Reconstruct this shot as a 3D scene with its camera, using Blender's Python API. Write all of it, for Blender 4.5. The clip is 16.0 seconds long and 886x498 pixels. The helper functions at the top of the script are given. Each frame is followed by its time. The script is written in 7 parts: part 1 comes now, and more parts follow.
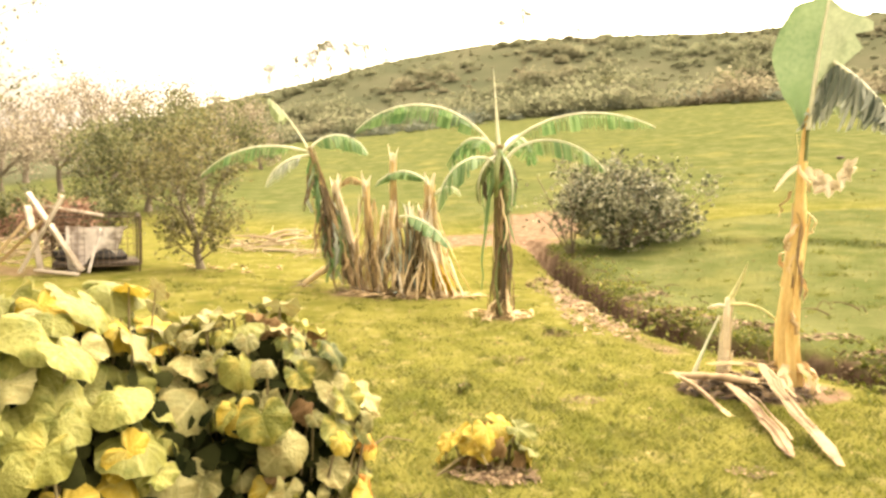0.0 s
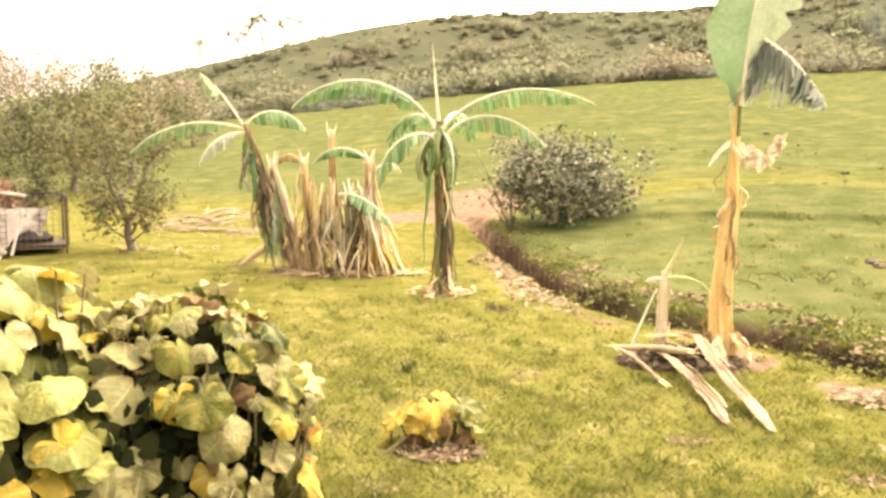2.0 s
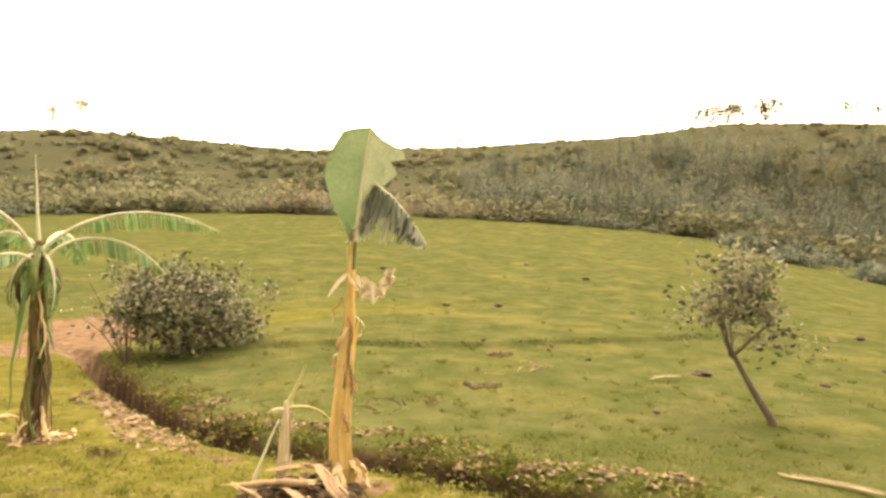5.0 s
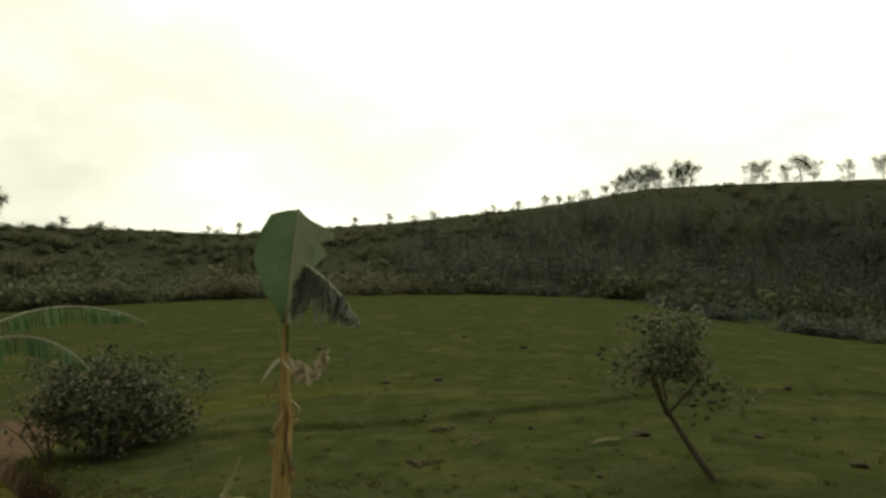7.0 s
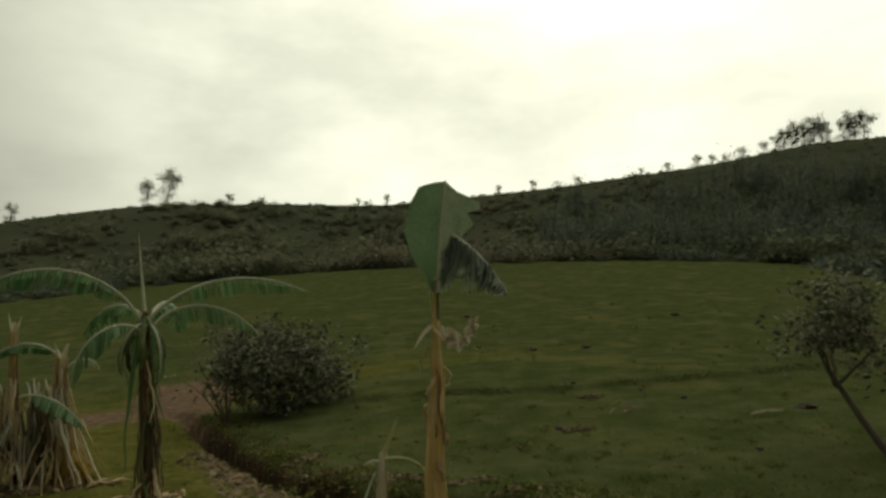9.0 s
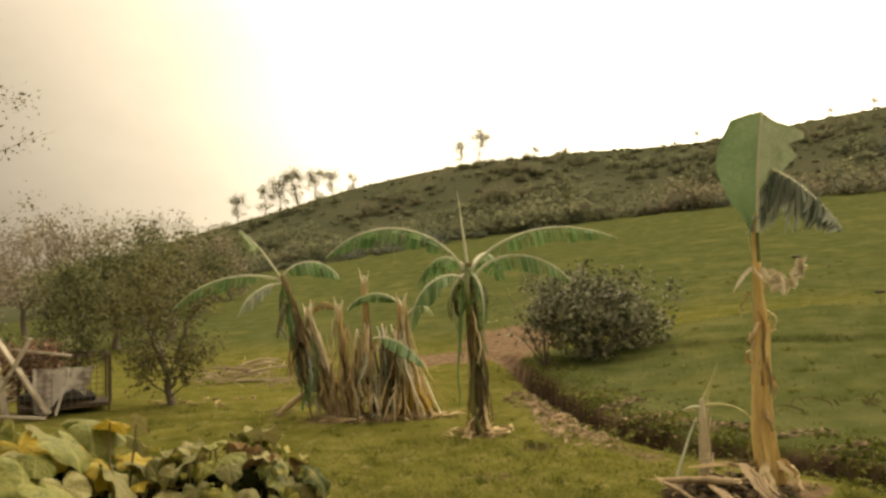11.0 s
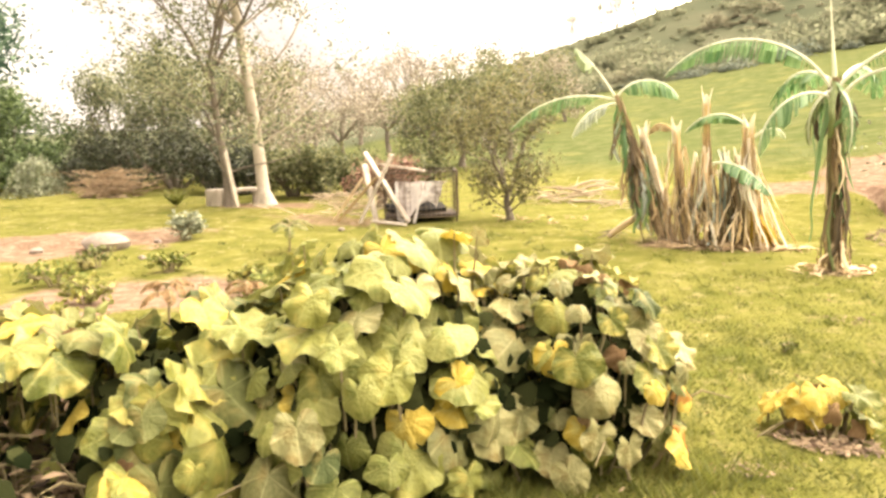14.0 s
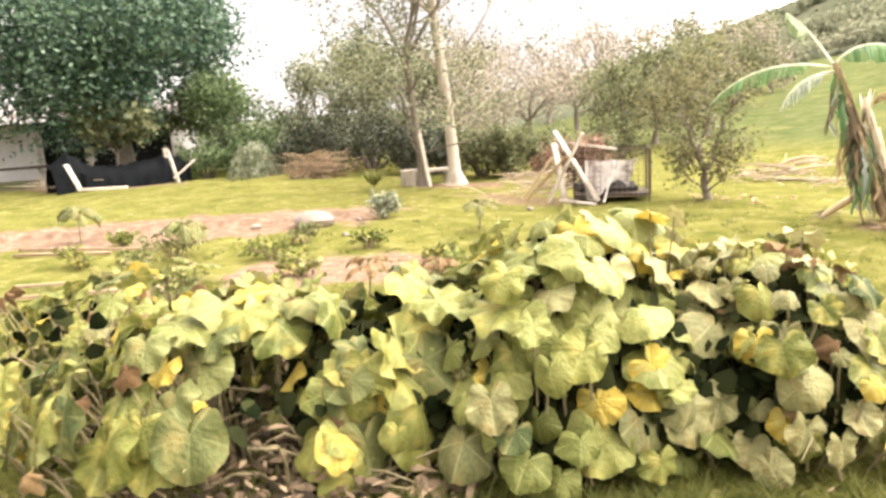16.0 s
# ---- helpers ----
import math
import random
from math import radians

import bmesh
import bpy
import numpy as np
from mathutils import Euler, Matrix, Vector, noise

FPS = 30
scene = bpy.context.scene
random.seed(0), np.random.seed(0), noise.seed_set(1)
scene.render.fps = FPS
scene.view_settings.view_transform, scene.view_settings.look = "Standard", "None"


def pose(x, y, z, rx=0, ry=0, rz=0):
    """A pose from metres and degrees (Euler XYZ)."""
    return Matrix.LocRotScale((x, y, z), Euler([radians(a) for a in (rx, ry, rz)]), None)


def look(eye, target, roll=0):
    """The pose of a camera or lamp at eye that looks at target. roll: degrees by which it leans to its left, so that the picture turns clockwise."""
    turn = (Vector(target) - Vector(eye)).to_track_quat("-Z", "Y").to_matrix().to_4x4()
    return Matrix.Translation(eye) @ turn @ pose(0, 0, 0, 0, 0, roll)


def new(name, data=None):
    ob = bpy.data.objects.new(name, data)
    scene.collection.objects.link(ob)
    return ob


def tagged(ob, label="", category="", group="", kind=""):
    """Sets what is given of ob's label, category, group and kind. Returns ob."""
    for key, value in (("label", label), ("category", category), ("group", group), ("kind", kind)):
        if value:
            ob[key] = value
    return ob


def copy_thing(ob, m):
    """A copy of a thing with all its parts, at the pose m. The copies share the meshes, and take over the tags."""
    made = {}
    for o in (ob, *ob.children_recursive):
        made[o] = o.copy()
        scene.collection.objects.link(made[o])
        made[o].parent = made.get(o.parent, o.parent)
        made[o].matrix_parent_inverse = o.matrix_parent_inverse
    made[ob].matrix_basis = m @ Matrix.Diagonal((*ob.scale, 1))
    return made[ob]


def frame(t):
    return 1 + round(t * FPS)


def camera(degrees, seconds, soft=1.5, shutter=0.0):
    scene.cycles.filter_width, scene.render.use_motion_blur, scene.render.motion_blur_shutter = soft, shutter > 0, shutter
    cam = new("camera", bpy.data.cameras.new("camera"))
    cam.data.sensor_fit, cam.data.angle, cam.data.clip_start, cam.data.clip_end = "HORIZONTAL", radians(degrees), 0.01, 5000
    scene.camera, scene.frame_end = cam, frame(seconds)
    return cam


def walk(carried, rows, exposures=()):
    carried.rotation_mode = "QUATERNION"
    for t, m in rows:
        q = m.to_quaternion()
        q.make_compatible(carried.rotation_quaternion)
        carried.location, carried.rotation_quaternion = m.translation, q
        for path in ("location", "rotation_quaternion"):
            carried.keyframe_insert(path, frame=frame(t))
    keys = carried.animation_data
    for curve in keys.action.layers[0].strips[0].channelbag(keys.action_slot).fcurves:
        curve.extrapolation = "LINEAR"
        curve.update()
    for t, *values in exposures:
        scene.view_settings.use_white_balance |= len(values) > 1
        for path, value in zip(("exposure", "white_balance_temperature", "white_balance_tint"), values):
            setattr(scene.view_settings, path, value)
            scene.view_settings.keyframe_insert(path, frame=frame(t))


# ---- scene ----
cam = camera(62.03, 16.0, soft=2.9)


def aim(t, x, y, z, yaw, pitch, roll):
    """A row of the walk: yaw to the left, pitch up, roll."""
    a, b = radians(yaw), radians(pitch)
    return t, look((x, y, z), (x - math.sin(a) * math.cos(b), y + math.cos(a) * math.cos(b), z + math.sin(b)), roll)


ROWS = [
    (0.0, 0.001, 0.003, 1.622, 0.00, -6.18, 1.43),
    (0.5, -0.024, 0.006, 1.626, -4.38, -5.43, 0.91),
    (1.0, -0.015, 0.040, 1.608, -4.42, -7.11, 0.67),
    (1.5, -0.011, 0.022, 1.596, -5.03, -6.32, 0.83),
    (2.0, -0.016, 0.044, 1.623, -4.76, -7.87, 1.21),
    (2.5, 0.001, 0.085, 1.615, -6.91, -9.99, 1.26),
    (3.0, 0.023, 0.105, 1.613, -12.45, -8.75, 3.56),
    (3.5, 0.022, 0.104, 1.601, -17.79, -5.98, 4.32),
    (4.0, 0.038, 0.118, 1.613, -20.70, -6.06, 3.40),
    (4.5, 0.049, 0.089, 1.617, -26.48, -0.91, 3.28),
    (4.7, 0.052, 0.082, 1.620, -28.10, 3.20, 3.10),
    (4.85, 0.054, 0.076, 1.622, -30.90, 3.30, 2.95),
    (5.0, 0.056, 0.071, 1.624, -32.49, 3.14, 2.82),
    (5.2, 0.056, 0.050, 1.624, -34.45, 4.18, 2.57),
    (7.3, 0.041, -0.014, 1.620, -37.42, 9.12, -0.97),
    (7.5, 0.045, -0.021, 1.630, -36.78, 8.73, -0.87),
    (8.0, 0.032, -0.031, 1.631, -35.30, 8.67, -1.14),
    (8.5, 0.027, -0.023, 1.626, -32.50, 7.56, -1.11),
    (9.0, -0.000, -0.050, 1.624, -26.11, 6.67, -0.67),
    (9.5, -0.019, -0.109, 1.605, -18.75, 7.63, -0.98),
    (9.7, -0.011, -0.110, 1.594, -16.66, 7.67, -1.07),
    (11.8, -0.023, -0.144, 1.629, 5.25, 0.31, -0.24),
    (12.0, -0.016, -0.109, 1.621, 7.01, -0.38, 0.47),
    (12.5, -0.028, -0.016, 1.600, 15.70, -6.25, -2.24),
    (13.0, -0.036, 0.005, 1.599, 20.00, -9.07, -2.90),
    (13.5, -0.049, 0.010, 1.602, 21.41, -10.84, -2.40),
    (14.0, -0.039, -0.020, 1.603, 23.46, -9.83, -1.83),
    (14.5, -0.042, -0.038, 1.605, 27.09, -10.48, -2.35),
    (15.0, -0.039, -0.057, 1.607, 31.03, -10.33, -2.95),
    (15.5, -0.039, -0.069, 1.611, 33.64, -10.27, -2.85),
    (16.0, -0.039, -0.087, 1.616, 38.13, -10.76, -3.61),
]
EXPOSURES = [
    (0.0, 0.77, 8450, 19),
    (2.0, 0.85, 7750, 25),
    (3.8, 0.94, 6600, 27),
    (4.3, 1.00, 6750, 25),
    (4.75, 0.72, 7500, 25),
    (5.0, 0.14, 9300, 22),
    (5.2, -0.18, 9000, 18),
    (6.5, -1.78, 7700, 2),
    (7.3, -2.92, 7000, -3),
    (8.5, -3.02, 7000, -3),
    (9.7, -2.54, 7150, -2),
    (11.0, -1.18, 9200, 12),
    (11.8, -0.40, 10300, 13),
    (12.5, 0.27, 9700, 12),
    (13.0, 0.70, 9100, 15),
    (14.0, 0.91, 7350, 21),
    (16.0, 0.92, 6450, 22),
]
walk(cam, [aim(*row) for row in ROWS], EXPOSURES)

# ---- daylight: a bright cloudy sky, the sun behind thin cloud over the hill ----
SUN_AZ, SUN_EL = 38.0, 42.0
world = bpy.data.worlds.new("sky")
scene.world = world
world.use_nodes = True
wn, wl = world.node_tree.nodes, world.node_tree.links
wn.clear()
sky = wn.new("ShaderNodeTexSky")
sky.sky_type, sky.sun_disc = "NISHITA", False
sky.sun_elevation, sky.sun_rotation = radians(SUN_EL), radians(SUN_AZ)
sky.dust_density, sky.air_density = 3.0, 1.0
coord = wn.new("ShaderNodeTexCoord")
stretch = wn.new("ShaderNodeMapping")
stretch.inputs["Scale"].default_value, stretch.inputs["Location"].default_value = (1.0, 1.0, 2.2), (3.1, 0.7, 0.2)
wl.new(coord.outputs["Generated"], stretch.inputs["Vector"])
cloud = wn.new("ShaderNodeTexNoise")
cloud.inputs["Scale"].default_value, cloud.inputs["Detail"].default_value, cloud.inputs["Roughness"].default_value = 2.6, 5.0, 0.55
wl.new(stretch.outputs["Vector"], cloud.inputs["Vector"])
toward = wn.new("ShaderNodeVectorMath")
toward.operation = "DOT_PRODUCT"
toward.inputs[1].default_value = (math.sin(radians(SUN_AZ)) * math.cos(radians(SUN_EL)), math.cos(radians(SUN_AZ)) * math.cos(radians(SUN_EL)), math.sin(radians(SUN_EL)))
wl.new(coord.outputs["Generated"], toward.inputs[0])
# brightness grows towards the veiled sun; cloud breaks it up
glow = wn.new("ShaderNodeValToRGB")
for k, (at, level) in enumerate(((0.30, 0.118), (0.60, 0.145), (0.76, 0.30), (0.86, 0.70), (0.96, 1.0))):
    stop = glow.color_ramp.elements[0] if k == 0 else glow.color_ramp.elements[1] if k == 4 else glow.color_ramp.elements.new(at)
    stop.position, stop.color = at, (level, level, level, 1)
wl.new(toward.outputs["Value"], glow.inputs["Fac"])
break_up = wn.new("ShaderNodeMapRange")
break_up.inputs["From Min"].default_value, break_up.inputs["From Max"].default_value = 0.34, 0.64
break_up.inputs["To Min"].default_value, break_up.inputs["To Max"].default_value = 0.8, 1.2
wl.new(cloud.outputs["Fac"], break_up.inputs["Value"])
total = wn.new("ShaderNodeMath")
total.operation = "MULTIPLY"
wl.new(glow.outputs["Color"], total.inputs[0])
wl.new(break_up.outputs["Result"], total.inputs[1])
# a grey bank of cloud over the thicket
bank_way = wn.new("ShaderNodeVectorMath")
bank_way.operation = "DOT_PRODUCT"
bank_way.inputs[1].default_value = (math.sin(radians(-28)) * math.cos(radians(12)), math.cos(radians(-28)) * math.cos(radians(12)), math.sin(radians(12)))
wl.new(coord.outputs["Generated"], bank_way.inputs[0])
bank_edge = wn.new("ShaderNodeMath")
bank_edge.operation, bank_edge.inputs[1].default_value = "MULTIPLY_ADD", 0.12
wl.new(cloud.outputs["Fac"], bank_edge.inputs[0])
wl.new(bank_way.outputs["Value"], bank_edge.inputs[2])
bank = wn.new("ShaderNodeMapRange")
bank.interpolation_type = "SMOOTHSTEP"
bank.inputs["From Min"].default_value, bank.inputs["From Max"].default_value = 0.90, 1.09
bank.inputs["To Min"].default_value, bank.inputs["To Max"].default_value = 1.0, 0.42
wl.new(bank_edge.outputs["Value"], bank.inputs["Value"])
dimmed = wn.new("ShaderNodeMath")
dimmed.operation = "MULTIPLY"
wl.new(total.outputs["Value"], dimmed.inputs[0])
wl.new(bank.outputs["Result"], dimmed.inputs[1])
ramp = wn.new("ShaderNodeMix")
ramp.data_type = "RGBA"
ramp.inputs[0].default_value = 1.0
ramp.blend_type = "MULTIPLY"
ramp.inputs[7].default_value = (1.0, 0.968, 0.875, 1)
wl.new(dimmed.outputs["Value"], ramp.inputs[6])
clear = wn.new("ShaderNodeBackground")
clear.inputs["Strength"].default_value = 0.02
wl.new(sky.outputs["Color"], clear.inputs["Color"])
clouded = wn.new("ShaderNodeBackground")
clouded.inputs["Strength"].default_value = 8.8
wl.new(ramp.outputs[2], clouded.inputs["Color"])
both = wn.new("ShaderNodeAddShader")
wl.new(clear.outputs["Background"], both.inputs[0])
wl.new(clouded.outputs["Background"], both.inputs[1])
out = wn.new("ShaderNodeOutputWorld")
wl.new(both.outputs["Shader"], out.inputs["Surface"])

sun_data = bpy.data.lights.new("sun", "SUN")
sun_data.energy, sun_data.angle, sun_data.color = 1.05, radians(12), (1.0, 0.94, 0.82)
sun = new("sun", sun_data)
sun.matrix_world = look((60 * math.sin(radians(SUN_AZ)), 60 * math.cos(radians(SUN_AZ)), 60 * math.tan(radians(SUN_EL))), (0, 0, 0))


# ---- materials ----
def material(name, dark, light, scale=3.0, rough=0.85, bump=0.3, grain=60.0, island=0.0, through_light=0.0, stain=None, stain_scale=1.2, stretch=(1, 1, 1), spec=0.3, veins=False):
    """A surface with colour varied by broad and fine noise, relief, and, for leaves, light that shines through."""
    m = bpy.data.materials.new(name)
    m.use_nodes = True
    n, l = m.node_tree.nodes, m.node_tree.links
    bsdf, surface = n["Principled BSDF"], n["Material Output"]
    tc = n.new("ShaderNodeTexCoord")
    mp = n.new("ShaderNodeMapping")
    mp.inputs["Scale"].default_value = stretch
    l.new(tc.outputs["Object"], mp.inputs["Vector"])
    broad, fine = n.new("ShaderNodeTexNoise"), n.new("ShaderNodeTexNoise")
    broad.inputs["Scale"].default_value, broad.inputs["Detail"].default_value = scale, 4
    fine.inputs["Scale"].default_value, fine.inputs["Detail"].default_value = grain, 3
    l.new(mp.outputs["Vector"], broad.inputs["Vector"])
    l.new(mp.outputs["Vector"], fine.inputs["Vector"])
    mix = n.new("ShaderNodeMath")
    mix.operation = "MULTIPLY_ADD"
    mix.inputs[1].default_value = 0.45
    l.new(fine.outputs["Fac"], mix.inputs[0])
    half = n.new("ShaderNodeMath")
    half.operation = "MULTIPLY"
    half.inputs[1].default_value = 0.6
    l.new(broad.outputs["Fac"], half.inputs[0])
    l.new(half.outputs["Value"], mix.inputs[2])
    fac = mix.outputs["Value"]
    if island:
        geo, info = n.new("ShaderNodeNewGeometry"), n.new("ShaderNodeObjectInfo")
        both_random = n.new("ShaderNodeMath")
        both_random.operation = "ADD"
        l.new(geo.outputs["Random Per Island"], both_random.inputs[0])
        l.new(info.outputs["Random"], both_random.inputs[1])
        wrap = n.new("ShaderNodeMath")
        wrap.operation = "FRACT"
        l.new(both_random.outputs["Value"], wrap.inputs[0])
        blend = n.new("ShaderNodeMix")
        blend.inputs[0].default_value = island
        l.new(fac, blend.inputs[2])
        l.new(wrap.outputs["Value"], blend.inputs[3])
        fac = blend.outputs[0]
    ramp = n.new("ShaderNodeValToRGB")
    e = ramp.color_ramp.elements
    e[0].position, e[0].color = 0.28, (*dark, 1)
    e[1].position, e[1].color = 0.76, (*light, 1)
    l.new(fac, ramp.inputs["Fac"])
    colour = ramp.outputs["Color"]
    if stain:
        blot = n.new("ShaderNodeTexNoise")
        blot.inputs["Scale"].default_value, blot.inputs["Detail"].default_value = stain_scale, 6
        l.new(mp.outputs["Vector"], blot.inputs["Vector"])
        edge = n.new("ShaderNodeMapRange")
        edge.inputs["From Min"].default_value, edge.inputs["From Max"].default_value = 0.5, 0.68
        l.new(blot.outputs["Fac"], edge.inputs["Value"])
        over = n.new("ShaderNodeMix")
        over.data_type = "RGBA"
        l.new(edge.outputs["Result"], over.inputs[0])
        l.new(colour, over.inputs[6])
        over.inputs[7].default_value = (*stain, 1)
        colour = over.outputs[2]
    if veins:
        xyz, turn_, five, wave, sharp, pale = (n.new("ShaderNode" + k) for k in ("SeparateXYZ", "Math", "Math", "Math", "MapRange", "Mix"))
        l.new(tc.outputs["Object"], xyz.inputs["Vector"])
        turn_.operation, five.operation, wave.operation = "ARCTAN2", "MULTIPLY", "COSINE"
        l.new(xyz.outputs["Y"], turn_.inputs[0])
        l.new(xyz.outputs["X"], turn_.inputs[1])
        five.inputs[1].default_value = 5.0
        l.new(turn_.outputs["Value"], five.inputs[0])
        l.new(five.outputs["Value"], wave.inputs[0])
        sharp.inputs["From Min"].default_value, sharp.inputs["From Max"].default_value, sharp.inputs["To Max"].default_value = 0.93, 1.0, 0.32
        l.new(wave.outputs["Value"], sharp.inputs["Value"])
        pale.data_type = "RGBA"
        l.new(sharp.outputs["Result"], pale.inputs[0])
        l.new(colour, pale.inputs[6])
        pale.inputs[7].default_value = (*(min(0.8, 1.35 * c + 0.05) for c in light), 1)
        colour = pale.outputs[2]
    l.new(colour, bsdf.inputs["Base Color"])
    bsdf.inputs["Roughness"].default_value = rough
    bsdf.inputs["Specular IOR Level"].default_value = spec
    if bump:
        relief = n.new("ShaderNodeBump")
        relief.inputs["Strength"].default_value, relief.inputs["Distance"].default_value = bump, 0.02
        l.new(fac if not island else mix.outputs["Value"], relief.inputs["Height"])
        l.new(relief.outputs["Normal"], bsdf.inputs["Normal"])
    if through_light:
        trans, share = n.new("ShaderNodeBsdfTranslucent"), n.new("ShaderNodeMixShader")
        l.new(colour, trans.inputs["Color"])
        share.inputs["Fac"].default_value = through_light
        l.new(bsdf.outputs["BSDF"], share.inputs[1])
        l.new(trans.outputs["BSDF"], share.inputs[2])
        l.new(share.outputs["Shader"], surface.inputs["Surface"])
    return m


M_STEM_PALE = material("stem_pale", (0.44, 0.31, 0.13), (0.74, 0.58, 0.31), 3, 0.65, 0.45, 30, stain=(0.24, 0.14, 0.05), stain_scale=3, stretch=(3, 3, 0.6))
M_STEM_OCHRE = material("stem_ochre", (0.56, 0.36, 0.115), (0.87, 0.69, 0.33), 3, 0.55, 0.4, 30, stain=(0.46, 0.27, 0.075), stain_scale=3, stretch=(3, 3, 0.6))
M_SPROUT = material("sprout_stalk", (0.30, 0.32, 0.12), (0.60, 0.57, 0.30), 5, 0.6, 0.3, 40)
M_STEM_DARK = material("stem_dark", (0.07, 0.055, 0.025), (0.26, 0.19, 0.09), 4, 0.8, 0.5, 40, stain=(0.36, 0.27, 0.13), stain_scale=5, stretch=(3, 3, 0.5))
M_DRY = material("dry_sheath", (0.34, 0.24, 0.12), (0.72, 0.58, 0.36), 4, 0.85, 0.4, 50, island=0.6, through_light=0.15)
M_HUSK = material("pale_husk", (0.50, 0.42, 0.28), (0.82, 0.75, 0.58), 6, 0.85, 0.4, 50, island=0.4, through_light=0.15)
M_PEEL = material("peeled_sheath", (0.17, 0.115, 0.062), (0.40, 0.30, 0.185), 3, 0.85, 0.5, 40, island=0.4, stain=(0.12, 0.075, 0.04), stain_scale=6)
M_DRY_DARK = material("dry_leaf_dark", (0.18, 0.12, 0.06), (0.52, 0.395, 0.225), 4, 0.9, 0.4, 50, island=0.6, through_light=0.15)
M_YELLOW = material("yellowed_leaf", (0.42, 0.27, 0.03), (0.72, 0.50, 0.07), 5, 0.6, 0.3, 60, island=0.4, through_light=0.3)
M_FROND = material("banana_leaf", (0.050, 0.130, 0.040), (0.195, 0.305, 0.125), 4, 0.42, 0.3, 50, island=0.5, through_light=0.4)
M_FROND_PALE = material("banana_leaf_pale", (0.17, 0.24, 0.11), (0.36, 0.42, 0.23), 4, 0.45, 0.3, 50, island=0.2, through_light=0.45, stain=(0.32, 0.34, 0.12), stain_scale=2.5)
M_FROND_WITHERED = material("banana_leaf_withered", (0.19, 0.23, 0.19), (0.48, 0.52, 0.43), 4, 0.7, 0.3, 50, island=0.7, through_light=0.25)
M_RAG = material("ragged_leaf", (0.11, 0.145, 0.115), (0.42, 0.46, 0.38), 4, 0.6, 0.3, 50, island=0.75, through_light=0.25)
M_RIB = material("midrib", (0.46, 0.48, 0.32), (0.70, 0.70, 0.52), 5, 0.5, 0.2, 40)
M_BARK = material("bark", (0.075, 0.06, 0.045), (0.22, 0.185, 0.14), 5, 0.9, 0.7, 45, stretch=(1, 1, 0.4))
M_BARK_PALE = material("bark_pale", (0.26, 0.22, 0.16), (0.52, 0.46, 0.36), 4, 0.9, 0.6, 35, stain=(0.2, 0.17, 0.12), stain_scale=3, stretch=(1, 1, 0.4))
M_BRANCH_DEAD = material("dead_wood", (0.26, 0.20, 0.13), (0.55, 0.46, 0.32), 4, 0.9, 0.4, 40, island=0.4)
M_TREE = material("tree_leaf", (0.055, 0.068, 0.026), (0.225, 0.23, 0.105), 4, 0.6, 0.0, 30, island=0.8, through_light=0.4)
M_TREE_GREEN = material("tree_leaf_green", (0.032, 0.058, 0.020), (0.165, 0.225, 0.085), 4, 0.55, 0.0, 30, island=0.8, through_light=0.35)
M_TREE_DRY = material("tree_leaf_dry", (0.15, 0.128, 0.09), (0.41, 0.36, 0.27), 4, 0.7, 0.0, 30, island=0.8, through_light=0.4)
M_TREE_DARK = material("tree_leaf_dark", (0.019, 0.048, 0.030), (0.125, 0.20, 0.112), 4, 0.38, 0.0, 30, island=0.8, through_light=0.35)
M_SHRUB = material("shrub_leaf", (0.05, 0.062, 0.034), (0.30, 0.30, 0.195), 4, 0.55, 0.0, 30, island=0.9, through_light=0.3, spec=0.2)
# hillside leaves, paler than foliage: the distance haze is put into their colour
M_SCRUB_HAZED = material("scrub_leaf_hazed", (0.098, 0.115, 0.064), (0.205, 0.208, 0.130), 0.08, 0.85, 0.0, 0.3, island=0.3, through_light=0.7, stain=(0.178, 0.160, 0.106), stain_scale=0.05)
# woods greyed and lightened in colour for the haze over the far hill
M_FOREST_HAZED = material("forest_leaf_hazed", (0.076, 0.100, 0.074), (0.192, 0.212, 0.160), 0.06, 0.85, 0.0, 0.5, island=0.4, through_light=0.6)
M_GRASS = material("grass_blade", (0.063, 0.080, 0.014), (0.178, 0.177, 0.038), 0.5, 0.7, 0.0, 6, island=0.5, through_light=0.5)
M_LITTER = material("dry_litter", (0.085, 0.058, 0.032), (0.25, 0.18, 0.105), 3, 0.9, 0.2, 40, island=0.7)
M_BANK_WEED = material("bank_weed", (0.075, 0.10, 0.018), (0.24, 0.245, 0.06), 3, 0.8, 0.0, 30, island=0.6, through_light=0.3)
M_BOARD = material("weathered_board", (0.32, 0.275, 0.215), (0.60, 0.535, 0.435), 5, 0.85, 0.4, 60, stain=(0.20, 0.16, 0.115), stain_scale=4)
M_WOOD_DARK = material("dark_wood", (0.03, 0.022, 0.016), (0.105, 0.078, 0.052), 5, 0.85, 0.4, 50)
M_CLOTH = material("sacking", (0.46, 0.42, 0.39), (0.84, 0.79, 0.75), 6, 0.9, 0.5, 60, stain=(0.24, 0.19, 0.17), stain_scale=5)
M_WIRE = material("rusty_wire", (0.10, 0.07, 0.05), (0.24, 0.18, 0.13), 8, 0.7, 0.1, 80)
M_STONE = material("stone", (0.15, 0.12, 0.09), (0.27, 0.225, 0.18), 5, 0.9, 0.6, 30)
M_WALL = material("house_wall", (0.48, 0.46, 0.43), (0.70, 0.68, 0.64), 1.5, 0.9, 0.3, 30, stain=(0.36, 0.33, 0.29), stain_scale=0.8, spec=0.05)
M_ROOF = material("sheet_roof", (0.22, 0.20, 0.18), (0.40, 0.37, 0.34), 2, 0.6, 0.3, 30, stain=(0.2, 0.12, 0.08), stain_scale=1)
